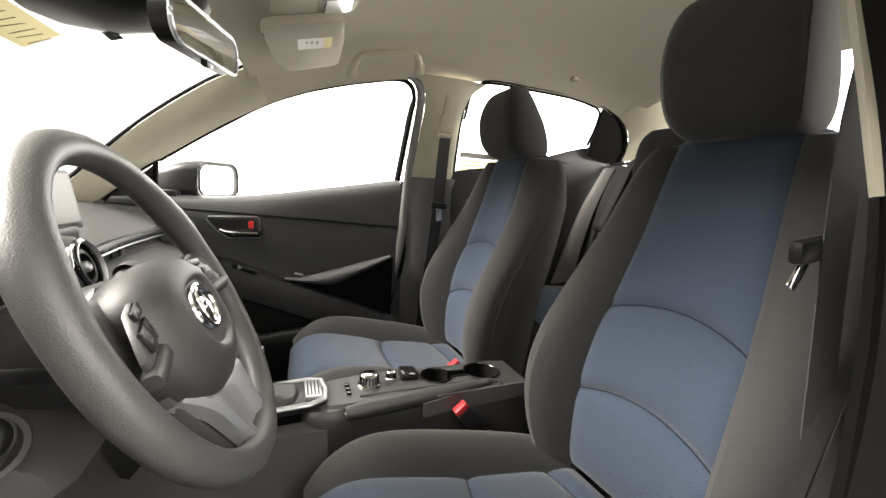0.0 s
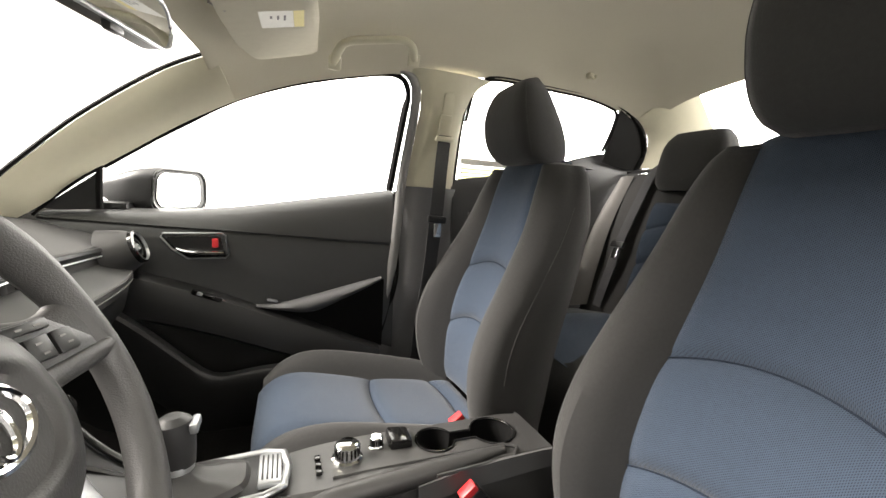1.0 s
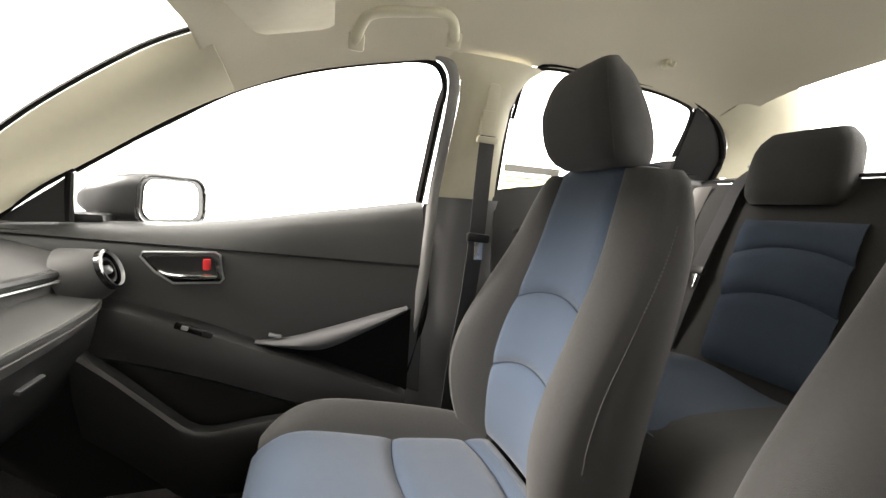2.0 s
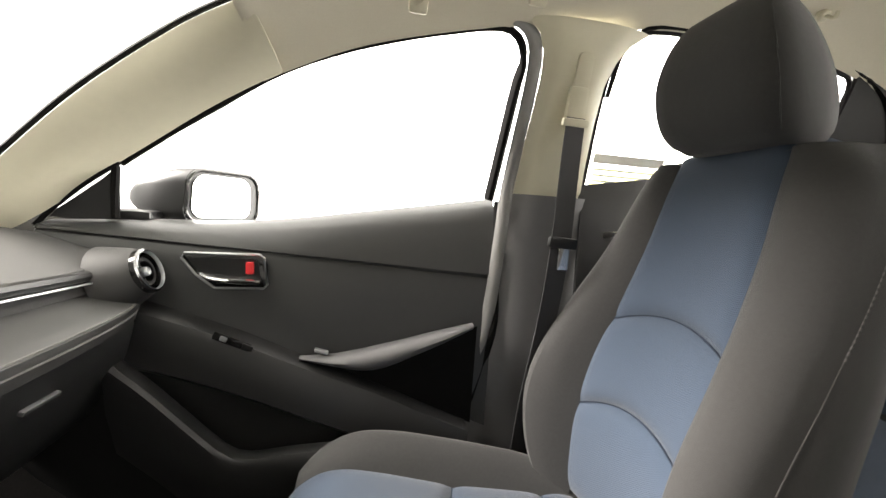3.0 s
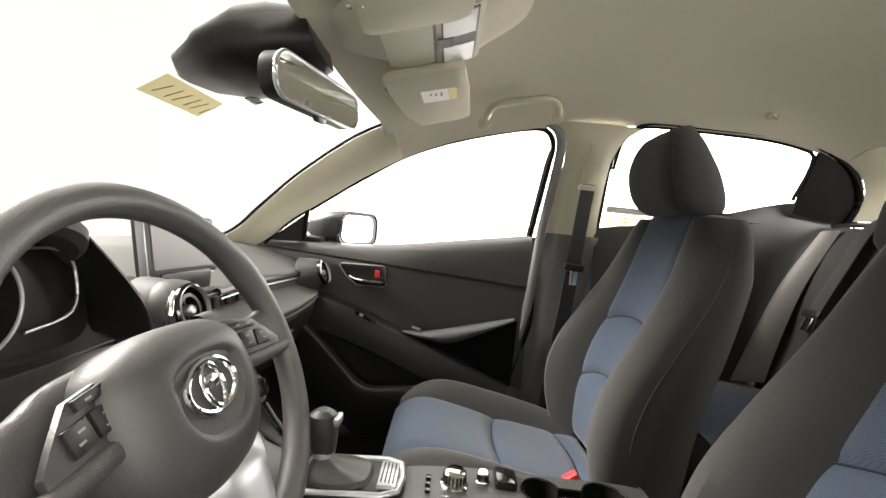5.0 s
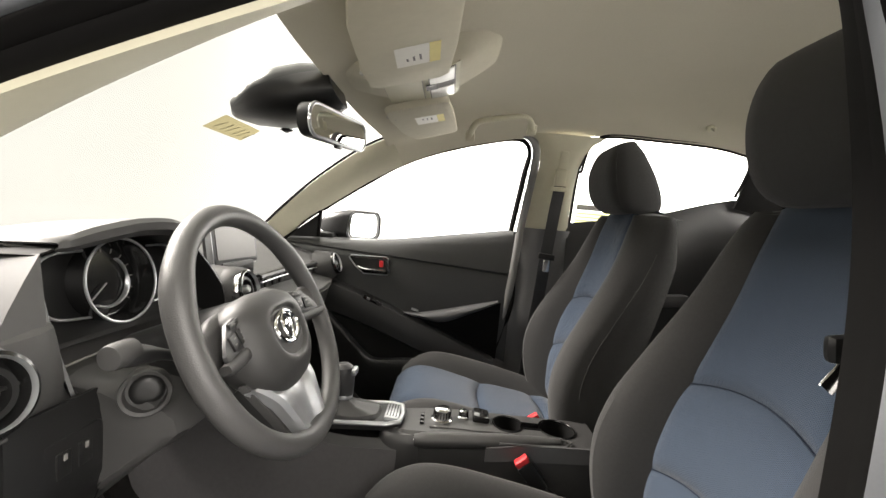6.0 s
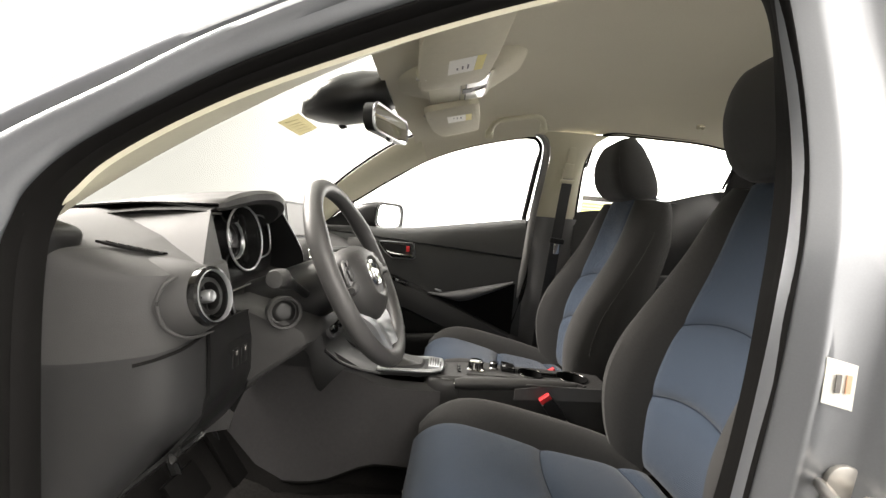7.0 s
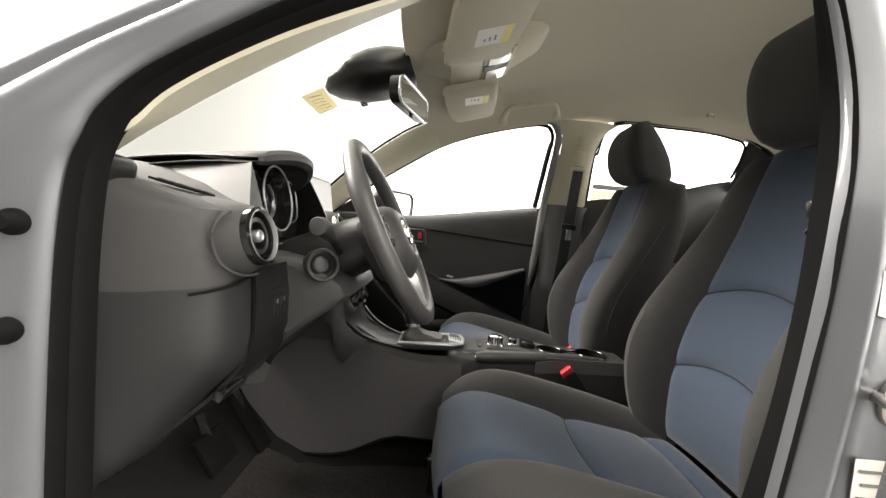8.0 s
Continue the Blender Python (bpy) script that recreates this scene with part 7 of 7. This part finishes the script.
stickers()


# ---- seat belts ----
def strap(pts, w, across, n=40, t=0.0016):
    """A flat webbing strap along points; across gives the direction of its width at each point."""
    p = spline(pts, n)
    a = spline(across, n)
    rows = []
    for k in range(5):
        u = -1 + k / 2
        rows.append([q + d.normalized() * (w / 2 * u) for q, d in zip(p, a)])
    return sheet(rows, t)


def belts():
    root = thing("passenger_belt", "dark grey seat belt hanging on the middle pillar", "seat belt")
    part("webbing", strap([(0.155, 0.605, 1.14), (0.14, 0.582, 1.05), (0.125, 0.556, 0.95), (0.112, 0.535, 0.86), (0.105, 0.55, 0.70), (0.10, 0.60, 0.50), (0.10, 0.63, 0.34)], 0.046, [(1, 0.1, 0)] * 3 + [(1, 0.2, 0)] * 4), WEBBING, root)
    part("guide", block((0.045, 0.022, 0.085), 0.009, pose(0.155, 0.612, 1.165, 12, 0, 0)), BEIGE, root, "beige shoulder guide")
    part("guide_slot", block((0.062, 0.014, 0.018), 0.006, pose(0.152, 0.600, 1.128, 12, 0, 0)), BEIGE, root)
    part("guide_rail", plate(rounded(0.036, 0.14, 0.012), 0.006, axes((0.158, 0.606, 1.205), (0, -0.97, -0.25), (1, 0, 0)), 0.002), BEIGE, root)
    tg = part("tongue_grip", block((0.062, 0.016, 0.024), 0.007, pose(0.113, 0.528, 0.868, 0, 4, 0)), HARD_BLACK, root)
    part("tongue", block((0.024, 0.004, 0.050), 0.002, pose(0.115, 0.524, 0.838)), CHROME, tg, "steel belt tongue")
    root = thing("driver_belt", "black seat belt hanging beside the driver seat", "seat belt")
    part("webbing", strap([(0.165, -0.60, 1.14), (0.165, -0.595, 1.02), (0.165, -0.60, 0.90), (0.165, -0.61, 0.75), (0.16, -0.625, 0.55), (0.15, -0.64, 0.32)], 0.046, [(1, -0.1, 0)] * 6), WEBBING, root)
    part("guide", block((0.045, 0.022, 0.085), 0.009, pose(0.165, -0.605, 1.165, -12, 0, 0)), BEIGE, root)
    tg = part("tongue_grip", block((0.085, 0.016, 0.028), 0.008, pose(0.150, -0.590, 0.888, 0, -8, 0)), HARD_BLACK, root)
    part("tongue", block((0.016, 0.003, 0.036), 0.0012, pose(0.122, -0.590, 0.858, 0, 35, 0)), CHROME, tg, "steel belt tongue")
    # rear belt at the passenger side
    root = thing("rear_belt", "black rear seat belt running down the bench side", "seat belt")
    part("webbing", strap([(1.05, 0.495, 1.135), (0.97, 0.497, 1.075), (0.915, 0.50, 0.96), (0.865, 0.51, 0.83), (0.835, 0.53, 0.68), (0.815, 0.55, 0.55)], 0.046, [(0.1, 1, 0)] * 6), WEBBING, root)
    part("guide", tube(spline([(1.05, 0.465, 1.138), (1.07, 0.495, 1.15), (1.05, 0.525, 1.138), (1.03, 0.495, 1.132), (1.05, 0.465, 1.138)], 24), 0.006, 8), SATIN, root)
    part("tongue_grip", block((0.016, 0.060, 0.026), 0.007, pose(0.853, 0.512, 0.80, 0, 20, 0)), HARD_BLACK, root)
    part("tongue", block((0.004, 0.024, 0.05), 0.002, pose(0.842, 0.512, 0.77, 0, 20, 0)), CHROME, root)
    for nm, x, y, z, ry in (("driver_buckle", -0.045, -0.118, 0.452, -40), ("passenger_buckle", 0.02, 0.082, 0.455, -35)):
        bk = thing(nm, "black belt buckle with a red release button", "belt buckle")
        m = pose(x, y, z, 0, ry, 0)
        part("body", block((0.036, 0.024, 0.070), 0.006, m @ pose(0, 0, -0.03)), HARD_BLACK, bk)
        part("button", block((0.032, 0.020, 0.014), 0.004, m @ pose(0, 0, 0.010)), RED, bk, "red release button")
        part("stalk", tube([m @ V(0, 0, -0.06), m @ V(0.02, 0, -0.14), m @ V(0.06, 0, -0.21)], 0.010, 10), HARD_BLACK, bk)


belts()


# ---- footwell ----
def footwell():
    fm = thing("floor_mat", "dark pile floor mat in the driver's footwell", "floor mat")
    rows = []
    for x in (-0.80, -0.72, -0.62, -0.50, -0.40, -0.30, -0.18):
        w1 = f1([(-0.80, -0.22), (-0.62, -0.20), (-0.45, -0.17), (-0.18, -0.17)], x)
        z = f1([(-0.80, 0.235), (-0.72, 0.196), (-0.60, 0.188), (-0.18, 0.188)], x)
        rows.append([V(x, -0.60 + (w1 + 0.60) * k / 10, z) for k in range(11)])
    part("mat_cloth", sheet(rows, 0.008), MAT_CLOTH, fm)
    edge = [rows[0][-1], rows[1][-1], rows[2][-1], rows[3][-1], rows[4][-1], rows[5][-1]]
    part("edging", tube(spline([p + V(0, 0, 0.006) for p in edge], 24), 0.005, 6), RUBBER, fm)
    for nm, y, w in (("accelerator_pedal", -0.27, 0.05), ("brake_pedal", -0.40, 0.09)):
        pd = thing(nm, "black rubber-faced foot pedal under the dashboard", "pedal")
        m = pose(-0.82, y, 0.33, 0, 55, 0)
        part("pad", block((0.075 if w > 0.06 else 0.16, w, 0.014), 0.005, m), RUBBER, pd)
        part("arm", tube([m @ V(0, 0, -0.008), V(-0.87, y, 0.42), V(-0.88, y, 0.52)], 0.010, 8), HARD_BLACK, pd)
    bk = thing("seat_height_bracket", "black seat adjuster bracket with a steel edge", "bracket")
    part("box", block((0.045, 0.030, 0.085), 0.005, pose(-0.375, -0.262, 0.235)), HARD_BLACK, bk)
    part("edge", block((0.050, 0.004, 0.006), 0.0015, pose(-0.376, -0.278, 0.279)), STEEL, bk, "bare steel edge")
    part("leg", block((0.006, 0.032, 0.088), 0.0015, pose(-0.350, -0.262, 0.233)), STEEL, bk)
    # labels and striker on the driver's middle post
    lb = thing("post_label", "small white paper label on the silver door post", "label")
    rows = [[V(0.022 + 0.030 * i / 3, -0.7775 - 0.001 * i / 3, 0.803 - 0.002 * i - 0.045 * j / 2) for i in range(4)] for j in range(3)]
    part("paper", sheet(rows, 0.0006), PAPER, lb)
    for k in range(2):
        part("print_bar", block((0.005, 0.001, 0.018), 0, pose(0.034 + 0.010 * k, -0.7795, 0.778)), PEACH if k else GREY_VINYL, lb)
    lb = thing("tyre_label", "printed white tyre label on the silver door post", "label")
    part("paper", sheet([[V(0.020 + 0.045 * i, -0.7775, 0.612 - 0.09 * j) for i in (0, 1)] for j in (0, 1)], 0.0006), PAPER, lb)
    for k in range(5):
        part("print_bar", block((0.036 - 0.006 * (k % 2), 0.001, 0.003), 0, pose(0.042, -0.7795, 0.60 - 0.014 * k)), GREY_VINYL, lb)
    st = thing("door_striker", "steel door striker bolted to the silver post", "striker")
    part("base", plate(rounded(0.038, 0.052, 0.018), 0.005, axes((0.055, -0.776, 0.672), (0, -1, 0), (1, 0, 0)), 0.002), STEEL, st)
    part("loop", tube(spline([(0.035, -0.775, 0.676), (0.022, -0.812, 0.675), (0.030, -0.824, 0.673), (0.062, -0.822, 0.671), (0.074, -0.808, 0.671), (0.072, -0.775, 0.670)], 18), 0.006, 10), STEEL, st)
    for z in (0.688, 0.656):
        part("bolt", lathe([(0.009, 0.0), (0.009, 0.005), (0.005, 0.007), (0.0, 0.005)], 14, axes((0.055, -0.782, z), (0, -1, 0))), STEEL, st)


footwell()
